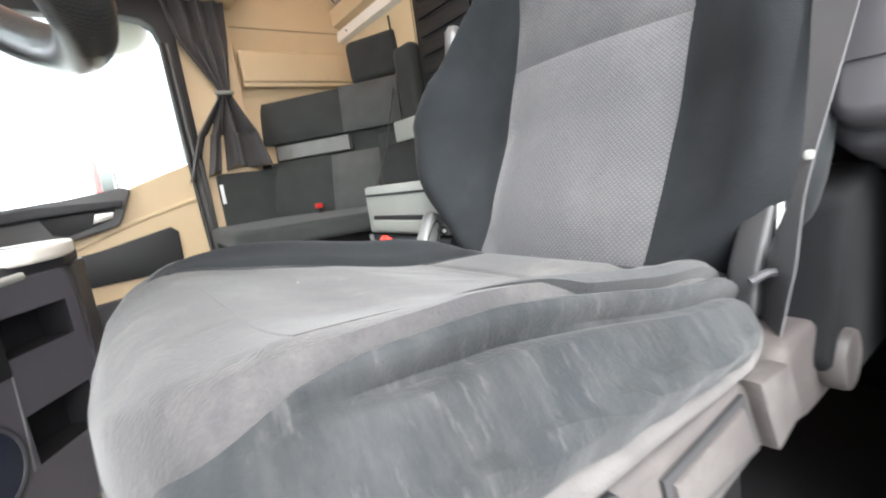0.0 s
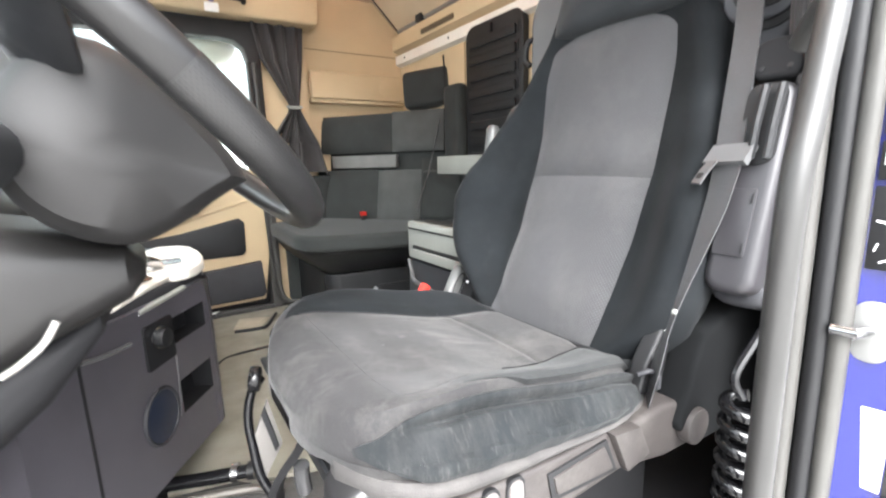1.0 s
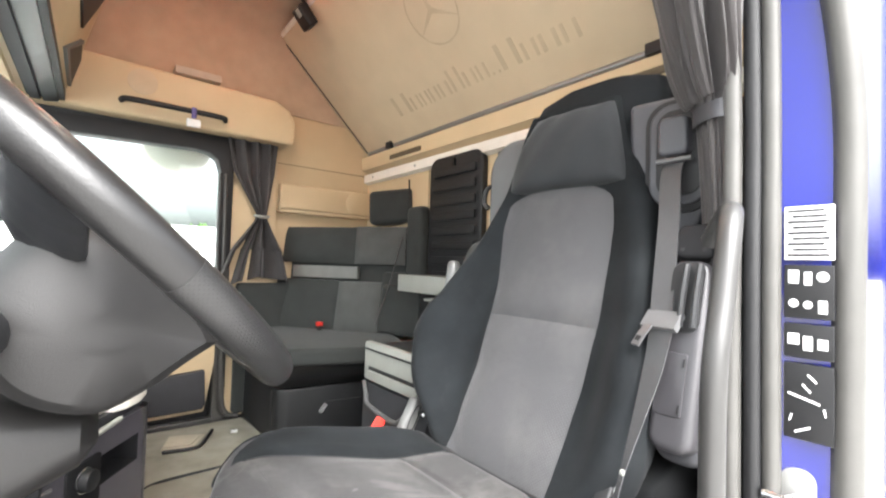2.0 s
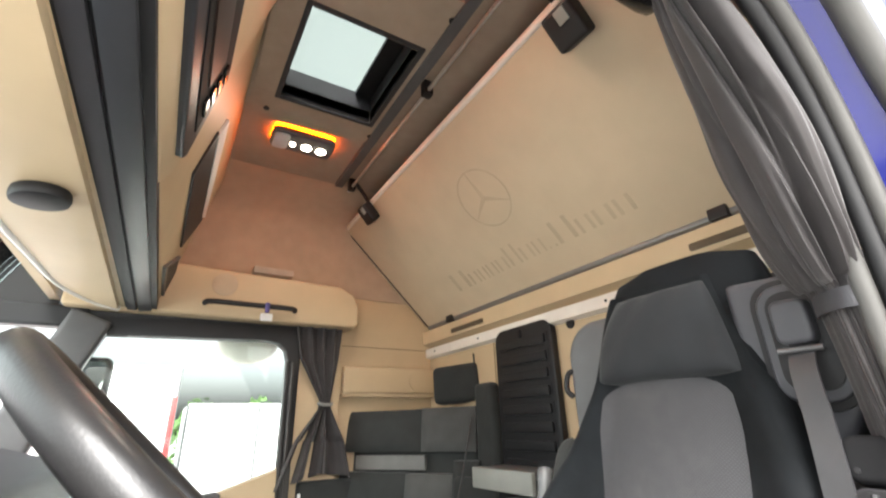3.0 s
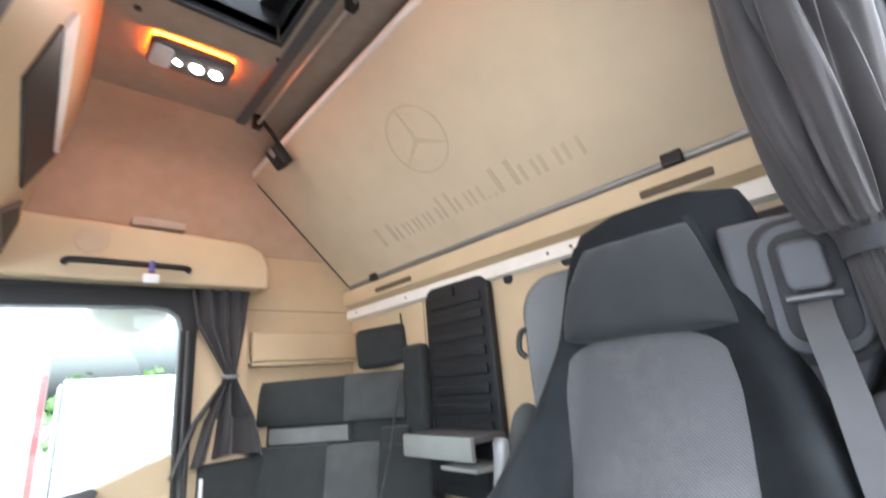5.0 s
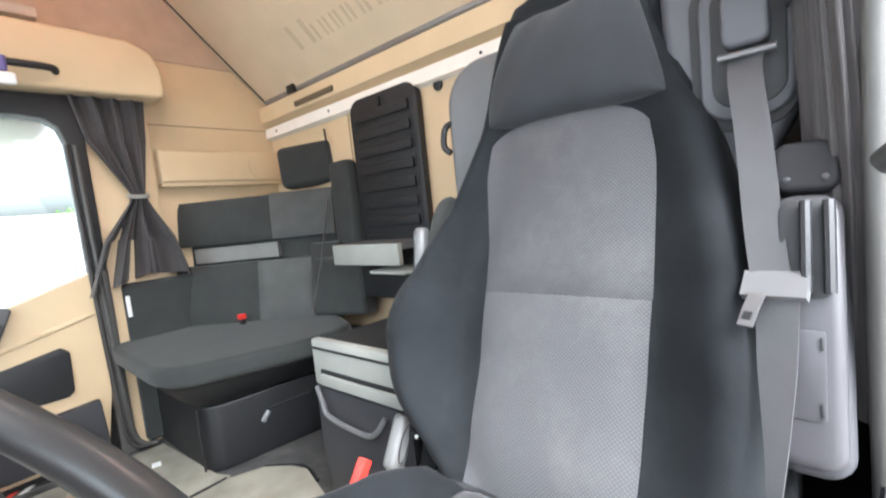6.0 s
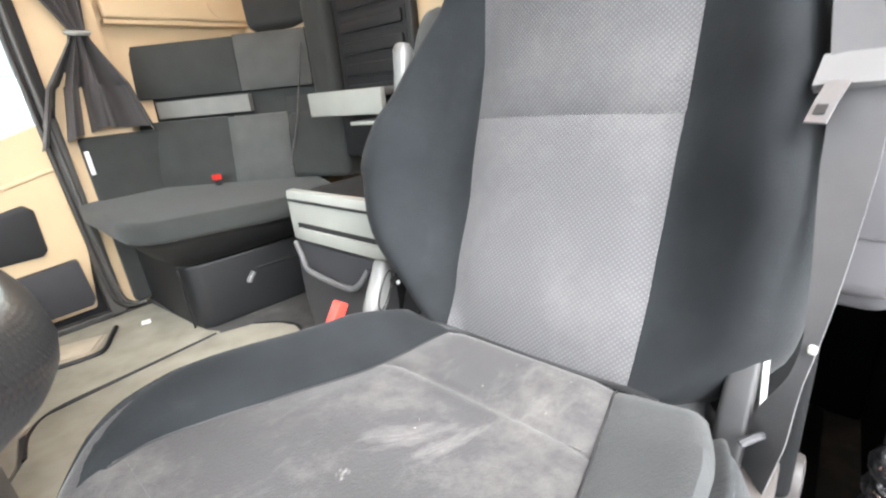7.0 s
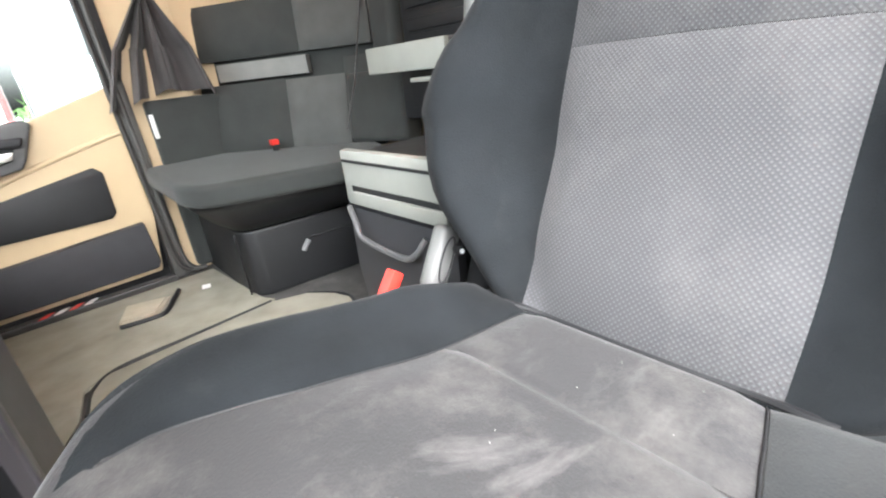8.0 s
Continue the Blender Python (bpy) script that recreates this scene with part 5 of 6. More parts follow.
curtain("passenger_curtain", [((-0.745, 2.41, 1.50), (0.135, 0, 0), 0.012), ((-0.735, 2.41, 1.32), (0.11, 0, 0), 0.016), ((-0.69, 2.40, 1.10), (0.030, 0, 0), 0.014),
                              ((-0.69, 2.40, 1.06), (0.040, 0, 0), 0.016), ((-0.705, 2.395, 0.90), (0.14, -0.01, 0), 0.042), ((-0.72, 2.39, 0.735), (0.20, -0.02, 0), 0.055)],
        "grey pleated curtain tied back beside the passenger window", 3.6, 0.02, tie=(-0.69, 2.40, 1.09))

# ---- driver's door opening ----
GROOVES = [(0.25, 0.8, 0.28, 0.06), (0.75, 0.3, 0.16, 0.035), (1.2, 0.9, 0.42, 0.07), (1.6, -0.3, 0.18, 0.035), (1.95, -0.5, 0.24, 0.045), (2.4, 0.5, 0.34, 0.055), (2.8, 0.7, 0.15, 0.035), (3.2, -0.9, 0.40, 0.07),
           (3.75, 0.6, 0.24, 0.045), (4.25, 0.5, 0.46, 0.055), (4.6, -0.4, 0.20, 0.035), (4.95, -0.7, 0.30, 0.045), (5.5, 0.9, 0.36, 0.06), (5.95, 0.2, 0.18, 0.035)]


def bundle(name, label, rows):
    """Cloth gathered into a thick puffy fall with a few deep folds. rows: centre, half width, half depth."""
    root = thing(name, label, "curtain")
    cs = smoothpath([r[0] for r in rows], 10)
    ws = smoothpath([r[1] for r in rows], 10)
    ds = smoothpath([(r[2], 0, 0) for r in rows], 10)
    rings = []
    for i, (c, w, d) in enumerate(zip(cs, ws, ds)):
        t = i / (len(cs) - 1)
        dirn = (cs[min(i + 1, len(cs) - 1)] - cs[max(i - 1, 0)]).normalized()
        nrm = w.cross(dirn).normalized() * d.x
        ring = []
        for k in range(200):
            a = 2 * math.pi * k / 200
            f = 1 + 0.12 * math.sin(2 * a + 0.6 + 1.6 * t) + 0.06 * math.sin(3 * a - 1.2 * t + 2.0)
            for a_, drift, deep, wide in GROOVES:
                f -= deep * (1 - 0.35 * t) * math.exp(-(math.sin((a - a_ - drift * t) / 2) / wide) ** 2)
            f += (0.030 * math.sin(13 * t + 3 * a) + 0.022 * math.sin(29 * t - 5 * a + 1.0)) * min(1.0, 4 * t)
            f += 0.10 * math.sin(11 * a + 2.0) * max(0.0, 1 - 5 * t)
            near = math.exp(-((t - 0.62) / 0.16) ** 2)
            f += near * (0.07 * math.sin(17 * a + 3.0 * t) + 0.04 * math.sin(29 * a - 5.0 * t))
            ring.append(c + w * math.cos(a) * f + nrm * math.sin(a) * f)
        rings.append(ring)
    part("cloth", loft(rings), CURTAIN, root)
    tc, tw, td = cs[int(len(cs) * 0.745)], ws[int(len(cs) * 0.745)], ds[int(len(cs) * 0.745)].x
    part("tie_band", strap([tc + tw * 1.12 * math.cos(a) + Vector((tw.y, -tw.x, 0)).normalized() * td * 1.15 * math.sin(a) for a in [2 * math.pi * k / 24 for k in range(25)]], 0.03, 0.003, (0, 0, 1)), DARK_SOFT, root, "dark grey tie band")
    return root


bundle("driver_curtain", "grey gathered curtain hanging at the driver's door post",
       [((-0.868, 0.142, 1.648), (0.03, 0.025, 0), 0.012), ((-0.805, 0.148, 1.592), (0.066, 0.045, 0), 0.03), ((-0.745, 0.147, 1.50), (0.08, 0.060, 0), 0.045), ((-0.675, 0.148, 1.38), (0.065, 0.066, 0), 0.055),
        ((-0.63, 0.146, 1.25), (0.05, 0.058, 0), 0.05), ((-0.60, 0.145, 1.165), (0.042, 0.047, 0), 0.035), ((-0.595, 0.14, 1.12), (0.03, 0.03, 0), 0.02), ((-0.58, 0.13, 0.85), (0.03, 0.03, 0), 0.02), ((-0.58, 0.13, 0.6), (0.03, 0.03, 0), 0.02)])
SEAL = [(-1.75, 0.07, 1.52), (-1.45, 0.075, 1.57), (-1.15, 0.08, 1.60), (-0.90, 0.085, 1.58), (-0.75, 0.09, 1.50), (-0.66, 0.095, 1.34), (-0.62, 0.10, 1.10), (-0.62, 0.10, 0.8), (-0.63, 0.095, 0.4), (-0.64, 0.09, 0.0)]
for k, (dy, dx, r, mm) in enumerate(((0.0, 0.0, 0.014, RUBBER), (-0.026, 0.010, 0.013, BLACK), (-0.048, 0.016, 0.013, RUBBER))):
    structure("trim_door_seal_%d" % (k + 1), tube(smoothpath([(x + dx, y + dy, z + (0.012 * k if z > 1.3 else 0)) for x, y, z in SEAL]), r, 10), mm, "grey rubber seal round the driver's door opening", True)
# painted outer jamb
structure("trim_door_rubber", tube(smoothpath([(x + (0.040 if z > 1.2 else 0.055), -0.012 if z > 1.2 else -0.03, z + (0.058 if z > 1.3 else 0.02)) for x, y, z in SEAL]), 0.02, 10), RUBBER, "thick grey outer door rubber", True)
J = smoothpath([(x + 0.03, 0.0, z + 0.03) for x, y, z in SEAL])
structure("jamb_driver", slab([[Vector((p.x, 0.045, p.z)) for p in J], [Vector((p.x + 0.015, -0.015, p.z + 0.015)) for p in J]],
                              [[Vector((p.x + 0.04, 0.045, p.z + 0.03)) for p in J], [Vector((p.x + 0.05, -0.015, p.z + 0.04)) for p in J]]), BLUE, "blue painted door jamb", True)
header = thing("door_header_trim", "beige trim strip with black grab handle over the driver's door", "trim")
part("strip", prism([(0.128, 1.648), (0.150, 1.637), (0.174, 1.672), (0.16, 1.78), (0.128, 1.78)], "x", -1.9, -0.80, 0.008), BEIGE, header)
part("grab_handle", tube(smoothpath([(-0.90, 0.180, 1.640), (-0.96, 0.200, 1.645), (-1.10, 0.222, 1.655), (-1.30, 0.225, 1.66), (-1.42, 0.20, 1.65), (-1.48, 0.175, 1.64)]), [0.0145] * 38 + [0.020] * 3, 12, 1.2), GLOSSY, header, "black grab handle")
part("handle_mount", loft([[Vector((x, 0.178 + hy * c_, zc + hz * s_)) for c_, s_ in [(math.cos(2 * math.pi * k / 16), math.sin(2 * math.pi * k / 16)) for k in range(16)]] for x, hy, zc, hz in ((-0.99, 0.012, 1.645, 0.008), (-0.95, 0.022, 1.642, 0.016), (-0.89, 0.024, 1.640, 0.020), (-0.835, 0.026, 1.645, 0.017), (-0.803, 0.026, 1.652, 0.009), (-0.798, 0.022, 1.653, 0.007))]), GLOSSY, header, "black handle mount")
part("curtain_rail", tube([(-1.9, 0.112, 1.655), (-0.98, 0.112, 1.655), (-0.84, 0.116, 1.615)], 0.007, 8), RUBBER, header, "thin metal curtain rail")

strk = thing("door_striker", "galvanised door striker on the blue jamb", "striker")
part("plate", prism(rrect(0.0, 0.042, 0.485, 0.57, 0.018), "x", -0.597, -0.586, 0.003), mat("galvanised_plate", (0.34, 0.34, 0.33), 0.45, metal=0.4, var=0.1), strk)
part("bolt", tube([(-0.598, 0.02, 0.53), (-0.625, 0.03, 0.53), (-0.625, 0.055, 0.53)], 0.008, 10), CHROME, strk)
for z0, z1 in ((0.30, 0.42), (0.12, 0.22)):
    tagged(finish("jamb_sticker", rbox((-0.594, -0.012, z0), (-0.586, 0.034, z1), 0.001), WHITE, None), "white paper sticker on the blue jamb", "sticker", "jamb stickers")
dec = thing("jamb_decal", "black and white decals with pictograms on the blue jamb", "decal")
drnd = random.Random(3)
for z0, z1, rows_ in ((0.79, 0.868, 2), (0.732, 0.782, 1), (0.614, 0.724, 0)):
    sheet = part("sheet", rbox((-0.596, -0.020, z0), (-0.588, 0.0375, z1), 0.001), BLACK, dec, "black decal sheet")
    for i in range(rows_):
        for yy in (-0.008, 0.009, 0.026):
            zz = z0 + (z1 - z0) * (i + 0.5) / rows_ + drnd.uniform(-0.003, 0.003)
            if drnd.random() < 0.5:
                part("pictogram", disc((-0.5955, yy, zz), (-1, 0, 0), drnd.uniform(0.0055, 0.0075), 0.002, 14, 0.0004), WHITE, sheet)
            else:
                w_, h_ = drnd.uniform(0.004, 0.007), drnd.uniform(0.005, 0.012)
                part("pictogram", rbox((-0.5975, yy - w_, zz - h_), (-0.5955, yy + w_, zz + h_), 0.0004), WHITE, sheet)
    if not rows_:
        for k in range(6):
            ya, za, yb, zb = drnd.uniform(-0.016, 0.034), z0 + 0.01 + 0.015 * k, drnd.uniform(-0.016, 0.034), z0 + 0.02 + 0.015 * k
            part("pictogram", tube([(-0.5962, ya, za), (-0.5962, yb, zb)], 0.0014, 5), WHITE, sheet)
textsheet = part("sheet", rbox((-0.596, -0.020, 0.876), (-0.588, 0.0375, 0.955), 0.001), WHITE, dec, "white decal sheet with lines of print")
for k in range(9):
    part("print_bar", rbox((-0.5972, -0.016 + 0.003 * (k % 3), 0.881 + 0.0082 * k), (-0.5955, 0.033 - 0.006 * (k % 2), 0.8845 + 0.0082 * k), 0), BLACK, textsheet)

grab = thing("entry_grab_pole", "grey coated grab pole at the driver's door", "handle")
part("pole", tube(smoothpath([(-0.70, 0.10, 0.90), (-0.745, 0.06, 0.935), (-0.785, 0.045, 0.91), (-0.815, 0.042, 0.82), (-0.845, 0.04, 0.70), (-0.845, 0.04, 0.40), (-0.84, 0.04, 0.05)]), 0.0142, 16), POLE, grab)

unit = thing("wall_unit", "grey plastic handset unit on the door post", "unit")
UM = pose(-0.612, 0.163, 0.738, 0, 15.5, 0)
UNIT = mat("lilac_grey_plastic", (0.036, 0.0345, 0.038), 0.4, var=0.08, bump=0.05)
bm = prism(rrect(-0.034, 0.035, -0.185, 0.13, 0.024), "x", -0.04, 0.03, 0.014, 3)
bm.transform(UM)
part("body", bm, UNIT, unit, "lilac grey front shell")
bm = prism(rrect(-0.041, 0.042, -0.202, 0.205, 0.030), "x", 0.0, 0.13, 0.016, 3)
bm.transform(UM)
part("shell", bm, DARK_SOFT, unit)
bm = prism(rrect(-0.033, 0.034, 0.134, 0.198, 0.018), "x", -0.035, 0.02, 0.010, 3)
bm.transform(UM)
part("cap", bm, INSET, unit, "dark cap")
# black plate in front of the shell paints the shade behind the handle bars
bm = prism(rrect(-0.026, 0.026, 0.005, 0.125, 0.018), "x", -0.043, -0.02, 0.003, 2)
bm.transform(UM)
part("handle_recess_shade", bm, BLACK, unit)
for yy in (-0.021, 0.0):
    part("handle_bar", tube([UM @ Vector((-0.05, yy, 0.012)), UM @ Vector((-0.053, yy, 0.065)), UM @ Vector((-0.05, yy, 0.118))], 0.006, 8), DARK, unit)
bm = prism(rrect(-0.016, 0.028, -0.13, -0.03, 0.004), "x", -0.0425, -0.036, 0.001)
bm.transform(UM)
part("lid", bm, UNIT, unit)
for zz in (-0.045, -0.118):
    bm = rbox((-0.0445, -0.014, zz - 0.007), (-0.042, -0.011, zz + 0.007), 0.0005)
    bm.transform(UM)
    part("lid_hinge", bm, BLACK, unit)
for yy in (-0.018, 0.018):
    part("screw", disc(UM @ Vector((-0.0345, yy, 0.15)), UM.to_3x3() @ Vector((-1, 0, 0)), 0.004, 0.002, 10, 0.0005), BLACK, unit)

coil = thing("coiled_air_hose", "glossy black coiled air hose", "hose")
pts = []
for k in range(15 * 14 + 1):
    a = 2 * math.pi * k / 14
    pts.append((-0.745 + 0.018 * math.cos(a), 0.105 + 0.020 * math.sin(a), 0.44 - 0.42 * k / (15 * 14)))
part("coil", tube(pts, 0.0088, 10), mat("glossy_hose", (0.004, 0.004, 0.0045), 0.14, var=0.1, bump=0.0), coil)
part("lead", tube(smoothpath([(-0.745, 0.105, 0.44), (-0.75, 0.115, 0.47), (-0.72, 0.11, 0.51), (-0.68, 0.10, 0.56)]), 0.006, 8), GLOSSY, coil)
structure("wall_sill_driver", rbox((-1.9, 0.0, -0.3), (-0.60, 0.06, 0.0), 0.004), DARK, "dark door sill")

# ---- steering wheel and dash ----
def steering_wheel():
    root = thing("steering_wheel", "grey leather steering wheel with perforated grips", "steering wheel")
    SYW = 0.469
    C = Vector((-1.395, SYW, 0.8745))
    A = radians(44.3)
    ex = Vector((math.cos(A), 0, -math.sin(A)))
    ey = Vector((0, 1, 0))
    ez = ex.cross(ey)
    R = 0.2395
    def P(a, r=R, h=0.0):
        return C + ex * r * math.cos(a) + ey * r * math.sin(a) + ez * h
    rings = []
    for k in range(73):
        a = 2 * math.pi * k / 72
        o = (P(a) - C).normalized()
        rings.append([P(a) + (o * math.cos(t) * 0.0178 + ez * math.sin(t) * 0.0196) for t in [2 * math.pi * j / 16 for j in range(16)]])
    part("rim", loft(rings, cap=False), LEATHER, root)
    for a0, a1 in ((-78, -8),):
        rg = []
        for k in range(20):
            a = radians(a0 + (a1 - a0) * k / 19)
            o = (P(a) - C).normalized()
            rg.append([P(a) + (o * math.cos(t) * 0.0184 + ez * math.sin(t) * 0.0202) for t in [math.pi + 2 * math.pi * j / 16 for j in range(16)]])
        g = part("grip", loft(rg), PERF, root, "perforated leather grip")
        uv = g.data.uv_layers.new(name="rim")
        step = R * radians(a1 - a0) / 19
        for pl in g.data.polygons:
            js = [g.data.vertices[g.data.loops[li].vertex_index].index % 16 for li in pl.loop_indices]
            for li, jj in zip(pl.loop_indices, js):
                if 0 in js and 15 in js and jj == 0:
                    jj = 16
                uv.data[li].uv = (g.data.loops[li].vertex_index // 16 * step, jj * 0.0071)
    for a in (-108, 108):
        a = radians(a)
        part("spoke", tube(smoothpath([P(a, 0.06, -0.055), P(a, 0.13, -0.040), P(a, 0.19, -0.020), P(a, 0.228, -0.006)]), [0.048] * 8 + [0.042] * 8 + [0.040] * 8 + [0.044], 16, 0.34, tuple(ez)), DARK, root, "slate spoke")
    rings = []
    for k in range(25):
        v = -1 + 2 * k / 24
        e = (1 - abs(v) ** 3.2) ** (1 / 3.2)
        prof = [(-1.292, 0.755), (-1.325, 0.736), (-1.365, 0.711), (-1.412, 0.694), (-1.465, 0.712), (-1.50, 0.755), (-1.505, 0.82), (-1.465, 0.88), (-1.415, 0.892), (-1.36, 0.85), (-1.31, 0.79)]
        mx, mz = -1.40, 0.78
        ring = []
        for x, z in prof:
            reach = max(0.0, (x + 1.40) / 0.11)
            ring.append(Vector((mx + (x - mx) * (0.35 + 0.65 * e), SYW + v * (0.15 - 0.035 * reach), mz + (z - mz) * (0.2 + 0.8 * e))))
        rings.append(smoothpath(ring + [ring[0]], 4)[:-1])
    part("hub", loft(rings), mat("satin_black_pad", (0.0080, 0.0074, 0.0074), 0.62, var=0.15, bump=0.15, bscale=900), root, "dark padded hub with a satin sheen")
    return root


steering_wheel()
col = thing("steering_column", "dark plastic steering column shroud with stalk", "column")
rings = []
for x, zt, zb, hw in ((-1.405, 0.675, 0.655, 0.05), (-1.42, 0.695, 0.635, 0.075), (-1.50, 0.72, 0.60, 0.10), (-1.60, 0.74, 0.55, 0.115), (-1.76, 0.74, 0.48, 0.12)):
    rings.append([Vector((x, 0.472 + p, q)) for p, q in rrect(-hw, hw, zb, zt, min(0.04, (zt - zb) * 0.45), 4)])
part("shroud", loft(rings), mat("warm_slate_plastic", (0.011, 0.0104, 0.0102), 0.45, var=0.15, bump=0.2, bscale=900), col, "slate column shroud")
rings = []
for x, zt, zb, hw in ((-1.45, 0.63, 0.60, 0.05), (-1.50, 0.605, 0.54, 0.08), (-1.60, 0.56, 0.46, 0.09), (-1.76, 0.50, 0.36, 0.10)):
    rings.append([Vector((x, 0.472 + p, q)) for p, q in rrect(-hw, hw, zb, zt, min(0.03, (zt - zb) * 0.45), 4)])
part("lower_shroud", loft(rings), INSET, col, "black lower shroud")
part("adjuster", tube(smoothpath([(-1.476, 0.370, 0.636), (-1.488, 0.368, 0.617), (-1.505, 0.366, 0.603), (-1.52, 0.367, 0.594)]), 0.0032, 8), ALU, col, "bright adjusting lever")
stk = part("stalk", tube(smoothpath([(-1.478, 0.42, 0.778), (-1.492, 0.34, 0.786), (-1.512, 0.24, 0.795)]), [0.017] * 5 + [0.026] * 10 + [0.023, 0.014], 16), DARK, col, "dark control stalk")
part("stalk_ring", tube([(-1.5005, 0.298, 0.7902), (-1.5025, 0.288, 0.7908)], 0.0274, 16), DARK, stk, "ring round the stalk")


def centre_console():
    root = thing("dash_console", "slate plastic centre console with knob, pockets and cream lid", "console")
    d = Vector((-0.545, -0.838, 0)).normalized()
    n = Vector((0.838, -0.545, 0)).normalized()
    def on(s, z, h=0.0):
        return Vector((-1.33, 1.0, 0)) + d * s + n * h + Vector((0, 0, z))
    back = [on(-0.04, 0, -0.052), on(0.46, 0, -0.052)]
    poly = [(-1.30, 1.25), tuple(back[0].xy), tuple(back[1].xy), (-1.80, 0.64), (-2.29, 0.64), (-2.29, 1.9), (-1.55, 1.9), (-1.36, 1.5)]
    part("body", prism(poly, "z", 0.145, 0.512, 0.0), CONSOLE, root)
    part("plinth", prism([(-1.40, 1.25), (-1.45, 1.0), (-1.68, 0.70), (-2.25, 0.70), (-2.25, 1.85), (-1.60, 1.85), (-1.45, 1.5)], "z", 0.0, 0.145, 0.0), INSET, root, "black recessed foot")
    # face with two real pockets, rounded into the side at the rear end
    cols, rows = [-0.036, -0.012, 0.110, 0.46], [0.145, 0.252, 0.325, 0.410, 0.466, 0.515]
    holes = {(1, 1), (1, 3)}
    def corner(k, z):
        a = math.pi / 2 * k / 6
        return on(-0.036 - 0.042 * math.sin(a), z, -0.042 * (1 - math.cos(a)))
    bm = bmesh.new()
    def quad(b, *ps):
        b.faces.new([b.verts.new(q) for q in ps])
    for i in range(3):
        for j in range(5):
            if (i, j) not in holes:
                quad(bm, on(cols[i], rows[j]), on(cols[i + 1], rows[j]), on(cols[i + 1], rows[j + 1]), on(cols[i], rows[j + 1]))
    for k in range(6):
        quad(bm, corner(k, 0.145), corner(k, 0.515), corner(k + 1, 0.515), corner(k + 1, 0.145))
    for z in (0.145, 0.515):
        quad(bm, on(0.46, z), on(-0.036, z), on(-0.036, z, -0.055), on(0.46, z, -0.055))
    quad(bm, on(0.46, 0.145), on(0.46, 0.515), on(0.46, 0.515, -0.055), on(0.46, 0.145, -0.055))
    bmesh.ops.remove_doubles(bm, verts=bm.verts, dist=0.0004)
    bmesh.ops.recalc_face_normals(bm, faces=bm.faces)
    part("face", bm, CONSOLE, root, "slate face panel")
    for i, j in sorted(holes):
        s0, s1, z0, z1, h = cols[i], cols[i + 1], rows[j], rows[j + 1], -0.048
        bm = bmesh.new()
        quad(bm, on(s0, z0, h), on(s1, z0, h), on(s1, z1, h), on(s0, z1, h))
        for (a, b), (c, e) in (((s0, z0), (s1, z0)), ((s1, z0), (s1, z1)), ((s1, z1), (s0, z1)), ((s0, z1), (s0, z0))):
            quad(bm, on(a, b, 0.0005), on(c, e, 0.0005), on(c, e, h), on(a, b, h))
        part("pocket", bm, INSET, root, "black open pocket")
    def facing(name, s0, s1, z0, z1, h, r, material, label="", lean=0.0):
        pts = rrect(s0, s1, z0, z1, r)
        bm = bmesh.new()
        lo = [bm.verts.new(on(a + lean * (b - z0), b, -0.01)) for a, b in pts]
        hi = [bm.verts.new(on(a + lean * (b - z0), b, h)) for a, b in pts]
        bm.faces.new(lo)
        bm.faces.new(hi)
        for k in range(len(pts)):
            bm.faces.new((lo[k], lo[(k + 1) % len(pts)], hi[(k + 1) % len(pts)], hi[k]))
        bmesh.ops.recalc_face_normals(bm, faces=bm.faces)
        bevel(bm, min(0.003, h * 0.4))
        return part(name, bm, material, root, label)
    facing("knob_plate", 0.114, 0.202, 0.388, 0.478, 0.005, 0.006, INSET, "black switch plate")
    kn = part("knob", disc(on(0.166, 0.447, 0.004), n, 0.019, 0.022, 24, 0.004), DARK, root, "round black knob")
    part("knob_ring", tube([on(0.166 + 0.021 * math.cos(a), 0.447 + 0.021 * math.sin(a), 0.010) for a in [2 * math.pi * k / 24 for k in range(25)]], 0.002, 6), CHROME, kn, "chrome ring")
    facing("face_seam", 0.346, 0.352, 0.15, 0.485, 0.001, 0.001, BLACK)
    part("panel_edge", tube([on(0.112, 0.386, 0.001), on(0.116, 0.32, 0.0015), on(0.122, 0.25, 0.001)], 0.0016, 6), GREY, root, "grey moulded edge")
    part("speaker_ring", tube([on(0.182 + 0.051 * math.cos(a), 0.287 + 0.056 * math.sin(a), 0.002) for a in [2 * math.pi * k / 40 for k in range(41)]], 0.0045, 8), DARK_SOFT, root, "slate ring")
    bm = prism([(0.050 * math.cos(2 * math.pi * k / 40), 0.055 * math.sin(2 * math.pi * k / 40)) for k in range(40)], "z", 0, 0.010, 0.004, 2)
    bm.transform(Matrix.Translation(on(0.182, 0.287, -0.006)) @ n.to_track_quat("Z", "Y").to_matrix().to_4x4())
    part("speaker", bm, mat("blue_black_cover", (0.012, 0.016, 0.03), 0.35), root, "round blue-black cover")
    part("shelf", prism([(-1.315, 1.06), (-1.355, 0.985), (-1.54, 0.70), (-1.72, 0.74), (-1.62, 1.5), (-1.36, 1.5), (-1.31, 1.3)], "z", 0.512, 0.534, 0.004), DARK_SOFT, root, "dark shelf on top")
    # pale and grey tubes model the reflection stripe along the shelf
    part("shelf_edge_glint", tube(smoothpath([on(0.05, 0.517, -0.002), on(0.12, 0.513, -0.001), on(0.20, 0.508, -0.003)]), 0.006, 10), PALE, root, "pale tube for the reflection stripe on the shelf edge")
